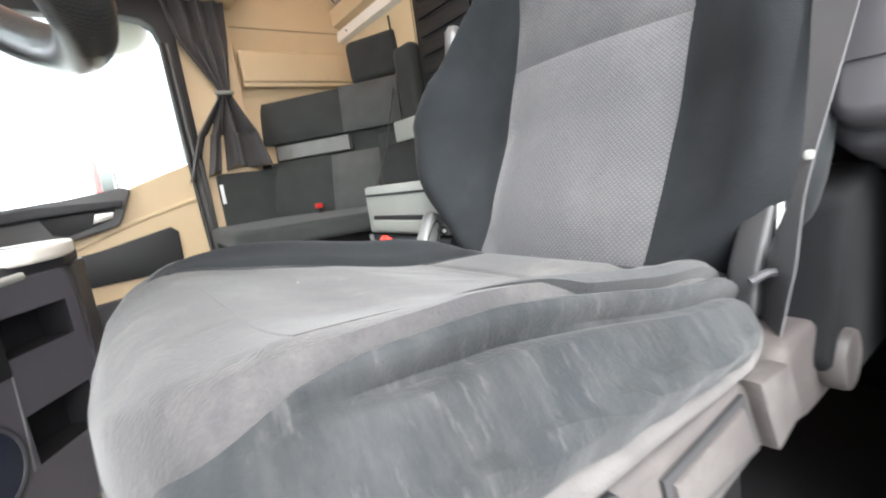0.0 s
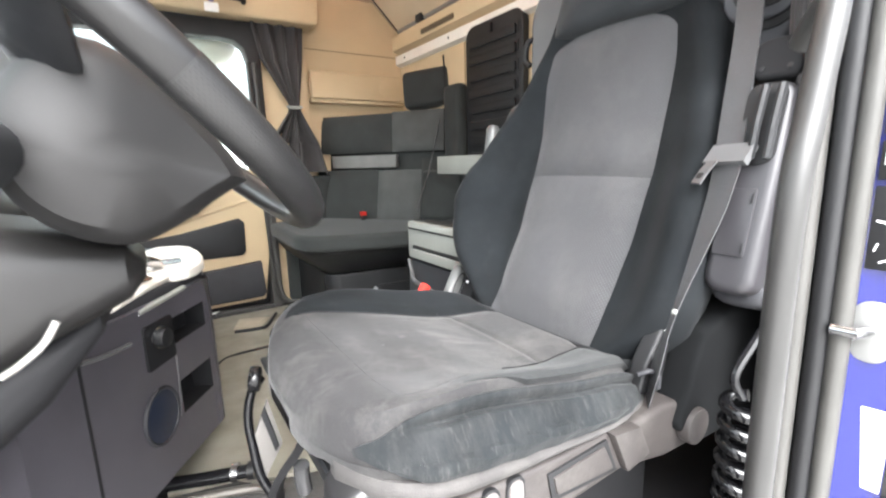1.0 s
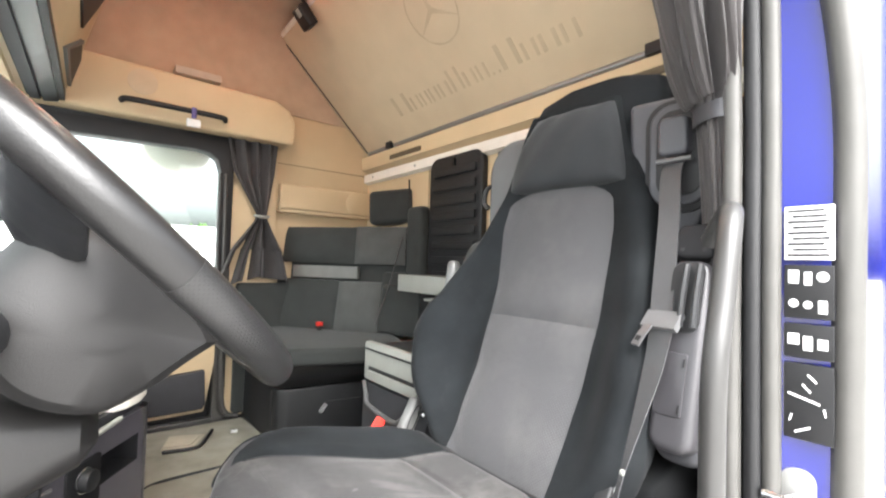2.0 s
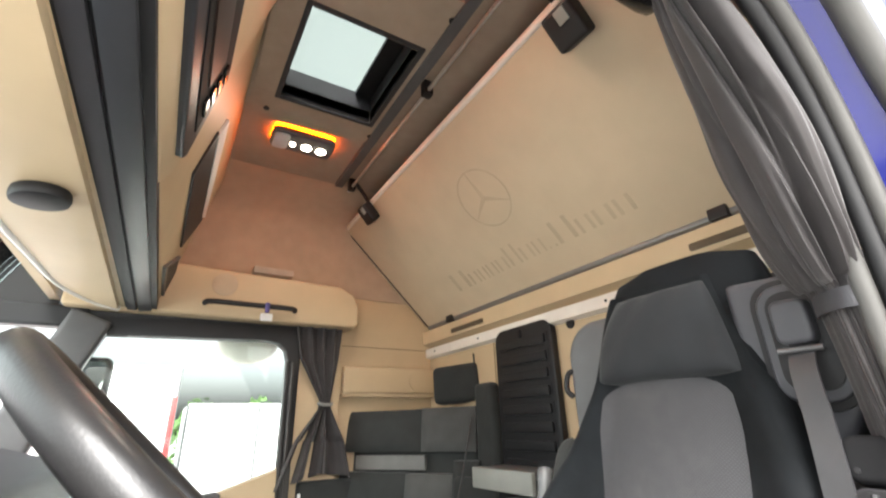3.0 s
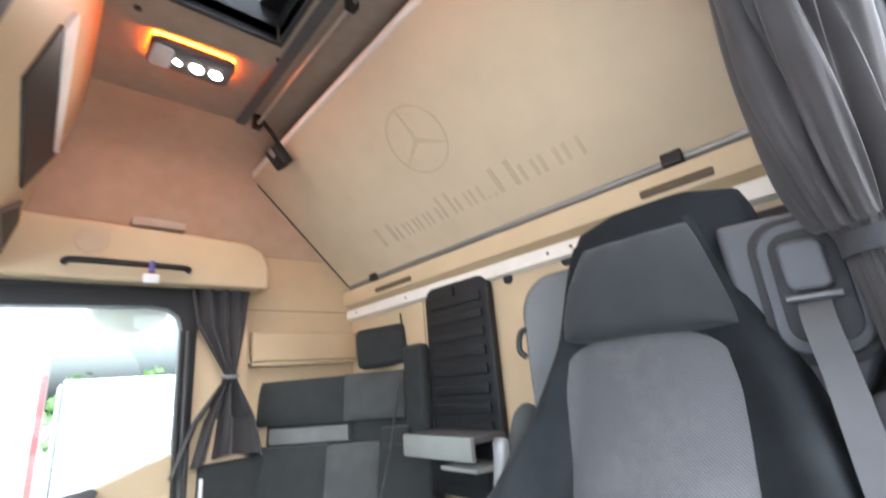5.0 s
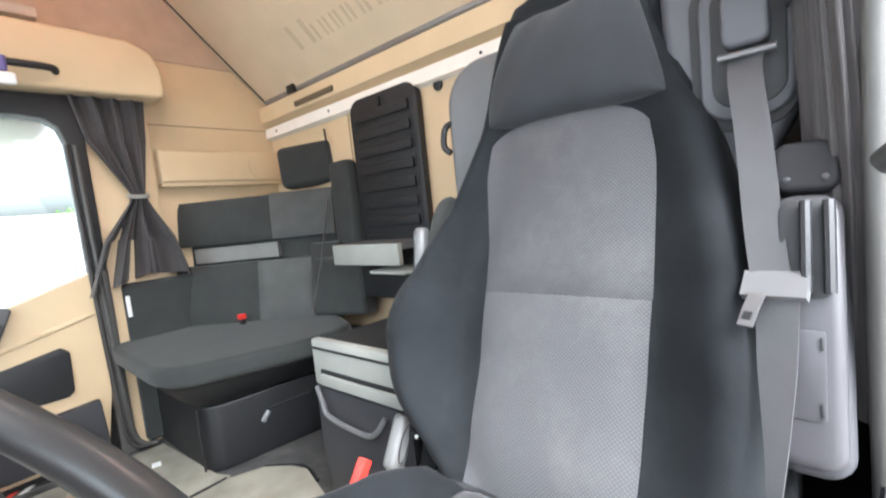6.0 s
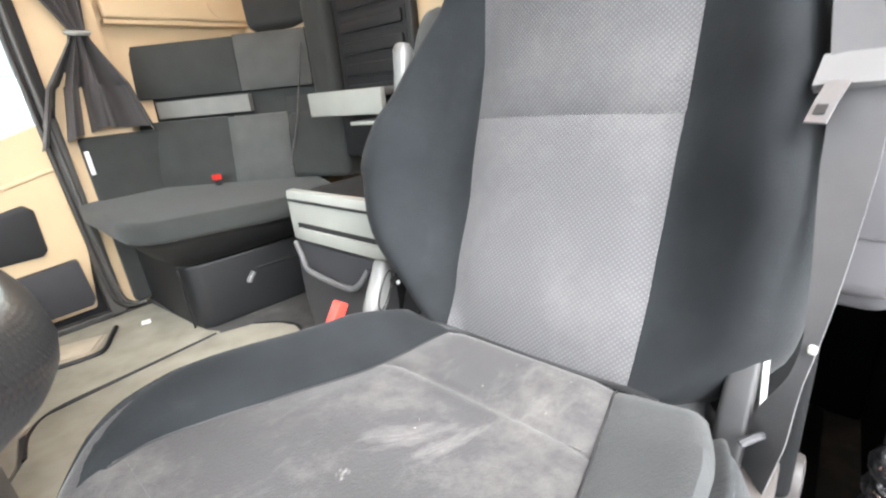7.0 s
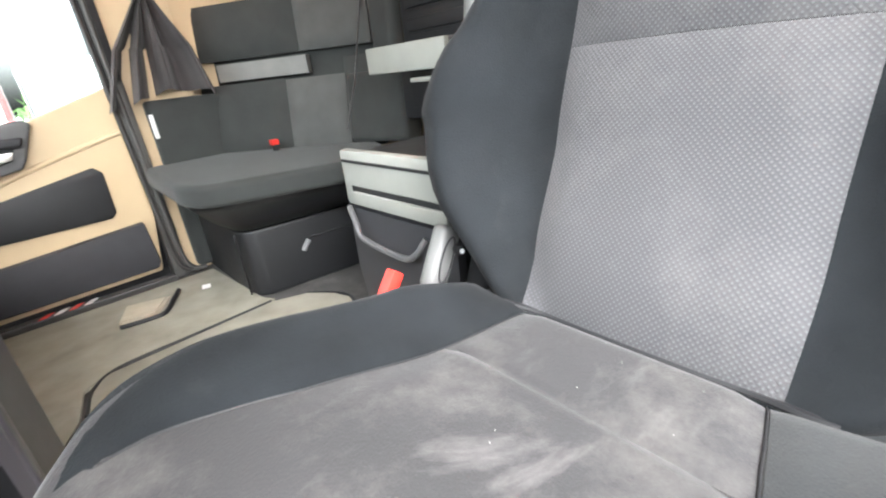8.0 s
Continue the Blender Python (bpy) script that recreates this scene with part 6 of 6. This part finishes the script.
    part("shelf_edge_glint", tube(smoothpath([on(0.235, 0.462, 0.002), on(0.30, 0.468, 0.003), on(0.345, 0.476, 0.002)]), 0.004, 10), GREY, root)
    part("rim_trim", tube(smoothpath([(-1.40, 0.965, 0.545), (-1.435, 0.90, 0.543), (-1.475, 0.835, 0.534), (-1.505, 0.795, 0.522)]), 0.021, 12, 0.7), CREAM, root, "pale cream trim sloping off the lid")
    lid = part("lid", prism([(-1.345, 0.972), (-1.322, 1.01), (-1.307, 1.06), (-1.302, 1.13), (-1.306, 1.22), (-1.32, 1.30), (-1.345, 1.345), (-1.40, 1.36), (-1.43, 1.30), (-1.425, 1.05), (-1.405, 0.97), (-1.375, 0.955)], "z", 0.530, 0.556, 0.008, 3), CREAM, root, "pale cream lid")
    part("lid_slot", prism(rrect(-1.405, -1.352, 1.045, 1.12, 0.014), "z", 0.5535, 0.5575, 0.001), GLOSSY, lid, "black opening in the lid")
    return root


centre_console()
dash = thing("dashboard", "dark moulded dashboard under the windscreen", "dashboard")
part("body", prism([(-2.29, 0.3), (-2.29, 0.95), (-1.95, 0.93), (-1.70, 0.86), (-1.66, 0.70), (-1.75, 0.5), (-1.95, 0.35)], "y", 0.07, 2.36, 0.03, 3), DARK_SOFT, dash)

# ---- overhead front unit ----
def overhead_unit():
    root = thing("overhead_locker", "beige overhead locker with dark inset panel above the windscreen", "locker")
    Y0, Y1 = 0.20, 2.34
    part("body", prism([(-1.565, 1.52), (-1.54, 1.56), (-1.355, 2.284), (-1.93, 2.284), (-1.93, 1.60), (-1.70, 1.50)], "y", Y0, Y1, 0.012, 3), BEIGE, root, "beige locker body")
    part("front_section", prism([(-1.543, 1.522), (-1.52, 1.56), (-1.335, 2.2835), (-1.50, 2.2835), (-1.70, 1.522)], "y", Y0 + 0.002, 1.045, 0.014, 3), BEIGE, root, "beige bulging section with the controls")
    a, b = Vector((-1.515, 0, 1.575)), Vector((-1.335, 0, 2.28))
    t = (b - a).normalized()
    n = Vector((t.z, 0, -t.x))
    def inset(name, pts, h, material, label="", par=root, r=0.004, low=-0.02):
        """A plate on the sloping face; pts are (y, share of the height)."""
        bm = bmesh.new()
        rings = [[bm.verts.new(a + (b - a) * s + n * hh + Vector((0, y, 0))) for y, s in pts] for hh in (low, h)]
        bm.faces.new(rings[0])
        bm.faces.new(rings[1])
        for k in range(len(pts)):
            bm.faces.new((rings[0][k], rings[0][(k + 1) % len(pts)], rings[1][(k + 1) % len(pts)], rings[1][k]))
        bmesh.ops.recalc_face_normals(bm, faces=bm.faces)
        return part(name, bevel(bm, r, 3), material, par, label)
    bezel = inset("inset_frame", [(0.22, 0.0), (0.975, 0.0), (1.0, 0.03), (0.95, 0.32), (0.92, 0.36), (0.22, 0.37)], 0.016, mat("slate_bezel", (0.026, 0.028, 0.034), 0.42, var=0.1, bump=0.1, bscale=900), "slate bevelled bezel", r=0.008)
    inset("inset_panel", [(0.23, 0.065), (0.93, 0.075), (0.915, 0.31), (0.89, 0.335), (0.23, 0.345)], 0.019, INSET, "black inset panel", bezel, 0.002)
    inset("display", [(0.50, 0.10), (0.80, 0.13), (0.80, 0.25), (0.50, 0.235)], 0.023, SCREEN, "dark reddish display", bezel, 0.002)
    inset("switch_strip", [(0.44, 0.12), (0.48, 0.12), (0.48, 0.26), (0.44, 0.26)], 0.030, BLACK, "black ridge beside the display", bezel, 0.004)
    for k in range(4):
        inset("switch", [(0.835, 0.105 + 0.05 * k), (0.895, 0.11 + 0.05 * k), (0.893, 0.14 + 0.05 * k), (0.835, 0.135 + 0.05 * k)], 0.026, GLOSSY, "black rocker switch", bezel, 0.002)
    # compartments are solid black plates; the shade of the openings is their colour
    inset("compartment", [(1.40, 0.26), (2.06, 0.22), (2.28, 0.56), (1.42, 0.54)], -0.012, BLACK, "black plate painting the shade of an open compartment", r=0.002, low=-0.06)
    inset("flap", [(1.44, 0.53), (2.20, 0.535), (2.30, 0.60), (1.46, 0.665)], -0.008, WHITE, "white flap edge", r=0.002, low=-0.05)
    inset("compartment", [(1.95, 0.03), (2.33, 0.0), (2.335, 0.17), (2.20, 0.20)], -0.012, BLACK, "black plate painting the shade of an open compartment", r=0.002, low=-0.06)
    inset("compartment_edge", [(1.88, 0.0), (2.31, -0.015), (2.32, 0.0), (1.945, 0.03), (2.19, 0.20), (2.17, 0.215)], -0.008, GREY, "grey edge of the compartment", r=0.001, low=-0.05)
    # blind housing strips under the locker
    part("blind_gap", prism([(-1.682, 1.505), (-1.542, 1.508), (-1.542, 1.545), (-1.682, 1.545)], "y", Y0 + 0.002, Y1 - 0.002), BLACK, root)
    part("blind_strip", prism([(-1.656, 1.495), (-1.620, 1.495), (-1.620, 1.54), (-1.656, 1.54)], "y", Y0, Y1, 0.004), DARK_SOFT, root, "dark strip")
    part("blind_strip", prism([(-1.612, 1.49), (-1.562, 1.498), (-1.562, 1.55), (-1.612, 1.55)], "y", Y0, Y1, 0.006), mat("slate_grey_strip", (0.034, 0.036, 0.041), 0.36, var=0.1), root, "grey blind housing strip")
    EDGE = [(-1.875, 0.22), (-1.885, 0.80), (-1.885, 1.30), (-1.868, 1.62), (-1.845, 1.93), (-1.765, 2.17), (-1.685, 2.275)]
    curve = [(p.x, p.y) for p in smoothpath([(x, y, 0) for x, y in EDGE], 5)]
    part("visor", prism(curve + [(-1.684, 2.28), (-1.664, 0.22)], "z", 1.478, 1.515, 0.004), BEIGE, root, "beige panel over the windscreen")
    part("visor_edge", tube([(x, y, 1.486) for x, y in curve], 0.014, 10), CREAM, root, "pale rolled edge of the panel")
    part("visor_rubber", tube([(x - 0.016, y + 0.004, 1.494) for x, y in curve], 0.010, 8), BLACK, root, "black rubber lip")
    part("visor_knob", disc((-1.755, 1.09, 1.476), (0.1, 0, -1), 0.055, 0.03, 28, 0.010), DARK, root, "dark round knob")
    return root


overhead_unit()

# ---- outside ----
# ground made pale so that it bounces daylight up into the cab
structure("ground", rbox((-400, -400, -1.6), (400, 400, -1.5), 0), mat("pale_bounce_ground", (0.5, 0.49, 0.47), 0.9, var=0.2), "yard ground made pale to bounce light into the cab")

mat_a = tagged(finish("floor_mat", prism([(-1.288, 1.60), (-1.27, 1.73), (-1.24, 1.775), (-0.72, 1.805), (-0.60, 1.755), (-0.54, 1.67), (-0.52, 1.60), (-0.60, 1.30), (-0.63, 0.95), (-1.0, 0.86), (-1.26, 0.93), (-1.30, 0.97), (-1.52, 1.02), (-1.52, 1.44), (-1.36, 1.46)], "z", 0.0, 0.014, 0.004), MATTING, None, "", True), "taupe carpet mat over the engine tunnel", "mat")
part("edging", tube(smoothpath([(-1.288, 1.60, 0.012), (-1.262, 1.72, 0.012), (-1.19, 1.79, 0.012), (-0.985, 1.80, 0.012), (-0.72, 1.81, 0.012)]), 0.006, 8), BLACK, mat_a, "black edging")
part("edging", tube(smoothpath([(-0.60, 1.758, 0.012), (-0.535, 1.67, 0.012), (-0.515, 1.60, 0.012), (-0.54, 1.50, 0.012)]), 0.006, 8), BLACK, mat_a)
tagged(finish("floor_mat", prism([(-1.50, 1.47), (-1.36, 1.475), (-1.305, 1.60), (-1.285, 1.74), (-1.20, 1.81), (-0.70, 1.824), (-0.725, 1.88), (-0.76, 2.36), (-1.55, 2.36), (-1.55, 1.60)], "z", 0.0, 0.010, 0.003), MATTING, None, "", True), "taupe carpet mat on the passenger floor", "mat")
pipe = thing("floor_pipe", "black metal pipe with clamp along the mat edge", "pipe")
part("pipe", tube(smoothpath([(-1.60, 1.055, 0.030), (-1.47, 1.02, 0.030), (-1.36, 0.975, 0.034), (-1.262, 0.935, 0.040)]), 0.016, 12), GLOSSY, pipe)
# pale tube added for the bright highlight low on the black pipe
part("pipe_highlight", tube(smoothpath([(-1.60, 1.00, 0.018), (-1.47, 0.965, 0.018), (-1.36, 0.925, 0.020), (-1.262, 0.885, 0.022), (-1.22, 0.84, 0.018)]), 0.011, 12), mat("dull_pipe_metal", (0.16, 0.15, 0.135), 0.35, metal=0.6), pipe, "pale metal tube added for the pipe's bright lower highlight")
for k in (0.0, 0.035):
    part("clamp_ring", tube([Vector((-1.262 - k, 0.935 + 0.41 * k, 0.040)), Vector((-1.276 - k, 0.941 + 0.41 * k, 0.040))], 0.022, 16), CHROME if k else BLACK, pipe, "clamp ring on the pipe")
cord = thing("loose_strap", "black bent strap lying on the passenger mat", "strap")
part("strap", tube(smoothpath([(-1.15, 2.065, 0.018), (-1.06, 2.045, 0.018), (-1.01, 2.055, 0.018), (-0.965, 2.14, 0.022), (-0.93, 2.22, 0.02)]), 0.008, 8), BLACK, cord)
card = thing("folded_card", "folded beige cardboard sheet lying on the passenger mat", "cardboard")
part("sheet", prism([(-1.15, 2.10), (-1.10, 2.25), (-0.965, 2.20), (-1.035, 2.07)], "z", 0.010, 0.014, 0.001), mat("beige_cardboard", (0.40, 0.345, 0.27), 0.9, var=0.15), card)
part("fold", prism([(-1.145, 2.11), (-1.105, 2.235), (-0.98, 2.19), (-1.045, 2.08)], "z", 0.018, 0.022, 0.001), mat("beige_cardboard", (0.40, 0.345, 0.27), 0.9, var=0.15), card)
part("edge", prism([(-1.15, 2.10), (-1.125, 2.17), (-1.12, 2.168), (-1.145, 2.10)], "z", 0.0135, 0.0185, 0.0), mat("beige_cardboard", (0.40, 0.345, 0.27), 0.9), card)
for k in range(4):
    tagged(finish("sill_mark", prism([(-1.36 + 0.046 * k, 2.374), (-1.335 + 0.046 * k, 2.374), (-1.310 + 0.046 * k, 2.411), (-1.335 + 0.046 * k, 2.411)], "z", 0.0298, 0.0315), WHITE if k % 2 else RED, None), "red and white warning mark on the door sill", "marking", "sill marks")
chip = thing("paper_scrap", "small pale paper scrap on the mat", "paper")
part("scrap", prism([(-0.86, 2.16), (-0.83, 2.15), (-0.82, 2.19), (-0.85, 2.20)], "z", 0.010, 0.012), WHITE, chip)
structure("trim_sill_passenger", rbox((-1.85, 2.37, 0.0), (-0.90, 2.415, 0.03), 0.006), POLE, "grey metal sill strip of the passenger door")
structure("trim_sill_driver", rbox((-1.75, 0.065, 0.0), (-0.66, 0.12, 0.02), 0.006), ALU, "bright metal sill strip of the driver's door")

# things at the dash
sel = thing("key_cluster", "bright metal lever and keys at the steering column", "keys")
part("plate", prism([(-1.62, 0.86), (-1.50, 0.80), (-1.42, 1.0), (-1.52, 1.08)], "z", 0.536, 0.552, 0.006), PALE, sel, "pale tray")
part("lever", tube(smoothpath([(-1.50, 0.92, 0.56), (-1.46, 0.93, 0.60), (-1.42, 0.96, 0.585), (-1.40, 1.02, 0.565)]), 0.012, 10), CHROME, sel, "chrome lever")
part("stem", tube(smoothpath([(-1.56, 0.98, 0.55), (-1.55, 0.99, 0.60), (-1.52, 1.01, 0.635)]), 0.010, 10), GLOSSY, sel, "black lever stem")
part("knob", disc((-1.525, 1.005, 0.63), (0.4, 0.2, 1), 0.02, 0.03, 18, 0.006), CHROME, sel, "chrome lever knob")
part("key", rbox((-0.035, -0.010, 0), (0.03, 0.010, 0.005), 0.002, 2, pose(-1.44, 0.88, 0.556, 10, -8, 35)), CHROME, sel, "steel key")
part("fob", rbox((-0.03, -0.018, 0), (0.03, 0.018, 0.014), 0.006, 3, pose(-1.50, 0.85, 0.556, 0, 0, -30)), BLACK, sel, "black key fob")
part("ring", tube([(-1.47 + 0.025 * math.cos(a), 0.90 + 0.02 * math.sin(a), 0.575 + 0.02 * math.sin(a)) for a in [2 * math.pi * k / 20 for k in range(21)]], 0.005, 8), CHROME, sel, "metal key ring")

# air freshener cards hanging from the grab handle
def freshener(m, material, label):
    m = m @ Matrix.Scale(0.85, 4)
    ob = thing("air_freshener", label, "air freshener", "air fresheners")
    ol = [(-0.008, 0.0), (0.008, 0.0), (0.012, -0.015), (0.03, -0.03), (0.022, -0.04), (0.042, -0.06), (0.03, -0.072), (0.046, -0.10), (0.014, -0.105), (0.014, -0.118), (0.032, -0.122), (0.032, -0.135), (-0.032, -0.135), (-0.032, -0.122), (-0.014, -0.118), (-0.014, -0.105), (-0.046, -0.10), (-0.03, -0.072), (-0.042, -0.06), (-0.022, -0.04), (-0.03, -0.03), (-0.012, -0.015)]
    bm = prism(ol, "y", -0.0012, 0.0012)
    bm.transform(m)
    part("card", bm, material, ob)
    for k in (0, 1):
        b = rbox((-0.026, -0.0022, -0.076 - 0.016 * k), (0.026 - 0.008 * k, -0.001, -0.068 - 0.016 * k), 0)
        b.transform(m)
        part("print_bar", b, BLACK if material is WHITE else WHITE, ob)
    part("string", tube([m @ Vector((0, 0, 0)), m @ Vector((0, 0, 0.045))], 0.0015, 6), WHITE, ob)


freshener(pose(-1.16, 0.235, 1.655, 0, 8, -62), WHITE, "white tree-shaped card hanging from the handle")
freshener(pose(-1.135, 0.222, 1.735, 60, 0, -50), DARK, "black tree-shaped card with pale bars on the handle")

# ---- outside the passenger window ----
pillar = structure("trim_pillar_front", prism([(-1.70, 1.44), (-1.84, 1.05), (-1.93, 0.70), (-2.08, 0.70), (-1.99, 1.10), (-1.86, 1.50)], "y", 2.38, 2.46, 0.02, 3), GREY, "grey front pillar trim", True)
mir = thing("exterior_mirror", "black exterior mirror outside the passenger window", "mirror")
part("housing", prism(rrect(-1.93, -1.70, 1.0, 1.34, 0.04), "y", 2.80, 2.90, 0.015, 3), BLACK, mir)
part("mirror_glass", prism(rrect(-1.905, -1.725, 1.03, 1.315, 0.02), "y", 2.793, 2.80), mat("mirror_glass", (0.85, 0.85, 0.85), 0.02, metal=1.0, var=0.0, bump=0.0), mir, "mirror glass")
part("arm", tube(smoothpath([(-1.83, 2.85, 1.33), (-1.86, 2.7, 1.42), (-1.88, 2.5, 1.45)]), 0.018, 10), BLACK, mir)
kerb = thing("kerb_mirror", "cream kerb mirror housing over the passenger window", "mirror")
bm = bmesh.new()
bmesh.ops.create_uvsphere(bm, u_segments=28, v_segments=16, radius=1.0)
for v in bm.verts:
    v.co = Vector((-1.075 + 0.165 * v.co.x, 2.68 + 0.07 * v.co.y, 1.44 + 0.125 * min(v.co.z, 0.25)))
part("housing", bm, CREAM, kerb)
part("stay", tube([(-1.075, 2.68, 1.46), (-1.075, 2.57, 1.52)], 0.015, 8), BLACK, kerb)

TRAILER = mat("white_trailer_sheet", (0.92, 0.92, 0.92), 0.4, var=0.06, scale=3, bump=0.0)
REDP = mat("red_trailer_paint", (0.5, 0.03, 0.03), 0.4, bump=0.0)


def trailer(x0, x1, y0, z1, label):
    ob = thing("parked_trailer", label, "trailer", "parked trailers")
    part("box", rbox((x0, y0, -0.4), (x1, y0 + 2.5, z1), 0.03), TRAILER, ob)
    n = max(2, int((x1 - x0) / 1.2))
    for i in range(n + 1):
        x = x0 + (x1 - x0) * i / n
        part("rib", rbox((x - 0.02, y0 - 0.02, -0.38), (x + 0.02, y0, z1 - 0.03), 0), GREY, ob)
    part("side_rail", rbox((x0, y0 - 0.03, -0.5), (x1, y0 + 0.1, -0.38), 0.01), REDP, ob, "red side rail")
    part("corner_post", rbox((x1 - 0.08, y0 - 0.035, -0.4), (x1, y0, z1 - 0.5), 0.01), REDP, ob, "red corner post")
    for x in (x0 + 0.8, x0 + 2.0, x1 - 0.9):
        part("wheel", disc((x, y0 + 0.05, -1.0), (0, 1, 0), 0.5, 0.3, 28, 0.02), BLACK, ob)
    return ob


trailer(-9.0, -1.25, 9.0, 2.03, "white box trailer with red corner post in the yard")
trailer(-1.0, 7.0, 10.5, 1.50, "low white box trailer with red rails in the yard")


def tree_row():
    """Ragged crowns of many small leaves."""
    rnd = random.Random(4)
    verts, faces = [], []
    for k in range(2600):
        x = rnd.uniform(-14, 26)
        base = 2.0 + 0.7 * math.sin(x * 0.7) + 0.6 * math.sin(x * 1.9 + 1)
        z = -1.3 + (base + 1.3) * rnd.random() ** 0.7
        c = Vector((x, 30 + rnd.uniform(-1.5, 1.5), z))
        e = Euler((rnd.uniform(0, 6), rnd.uniform(0, 6), rnd.uniform(0, 6))).to_matrix()
        r = rnd.uniform(0.15, 0.42)
        i = len(verts)
        verts += [tuple(c + e @ Vector(q) * r) for q in ((-1, 0, 0), (0, -0.5, 0.1), (1, 0, 0), (0, 0.5, 0.1))]
        faces.append((i, i + 1, i + 2, i + 3))
    me = bpy.data.meshes.new("hedge")
    me.from_pydata(verts, [], faces)
    me.materials.append(mat("green_leaves", (0.07, 0.13, 0.035), 0.7, var=0.4, scale=1.5, bump=0.0))
    return tagged(new("hedge", me), "green hedge and trees behind the yard", "hedge", kind="stuff")


tree_row()

# ---- outer shell of the cab ----
structure("shell_rear", rbox((0.105, -0.05, -0.6), (0.14, 2.62, 2.50), 0.01), BLUE, "blue painted rear of the cab")
structure("shell_side_passenger", rbox((-0.84, 2.565, -0.6), (0.10, 2.60, 2.42), 0.01), BLUE, "blue painted cab side")
structure("shell_side_driver", rbox((-0.545, -0.012, -0.6), (0.10, -0.002, 2.42), 0.003), BLUE, "blue painted cab side")
for k, (lo, hi) in enumerate((((-1.98, 0.02, 2.43), (HX0 - 0.03, 2.56, 2.47)), ((HX1 + 0.03, 0.02, 2.43), (0.10, 2.56, 2.47)), ((HX0 - 0.03, 0.02, 2.43), (HX1 + 0.03, HY0 - 0.03, 2.47)), ((HX0 - 0.03, HY1 + 0.03, 2.43), (HX1 + 0.03, 2.56, 2.47)))):
    structure("roof_%d" % (k + 1), rbox(lo, hi, 0), BLUE, "blue painted cab roof")
structure("shell_front", rbox((-2.42, -0.02, -0.8), (-2.365, 2.56, 0.90), 0.02), BLUE, "blue painted cab front")
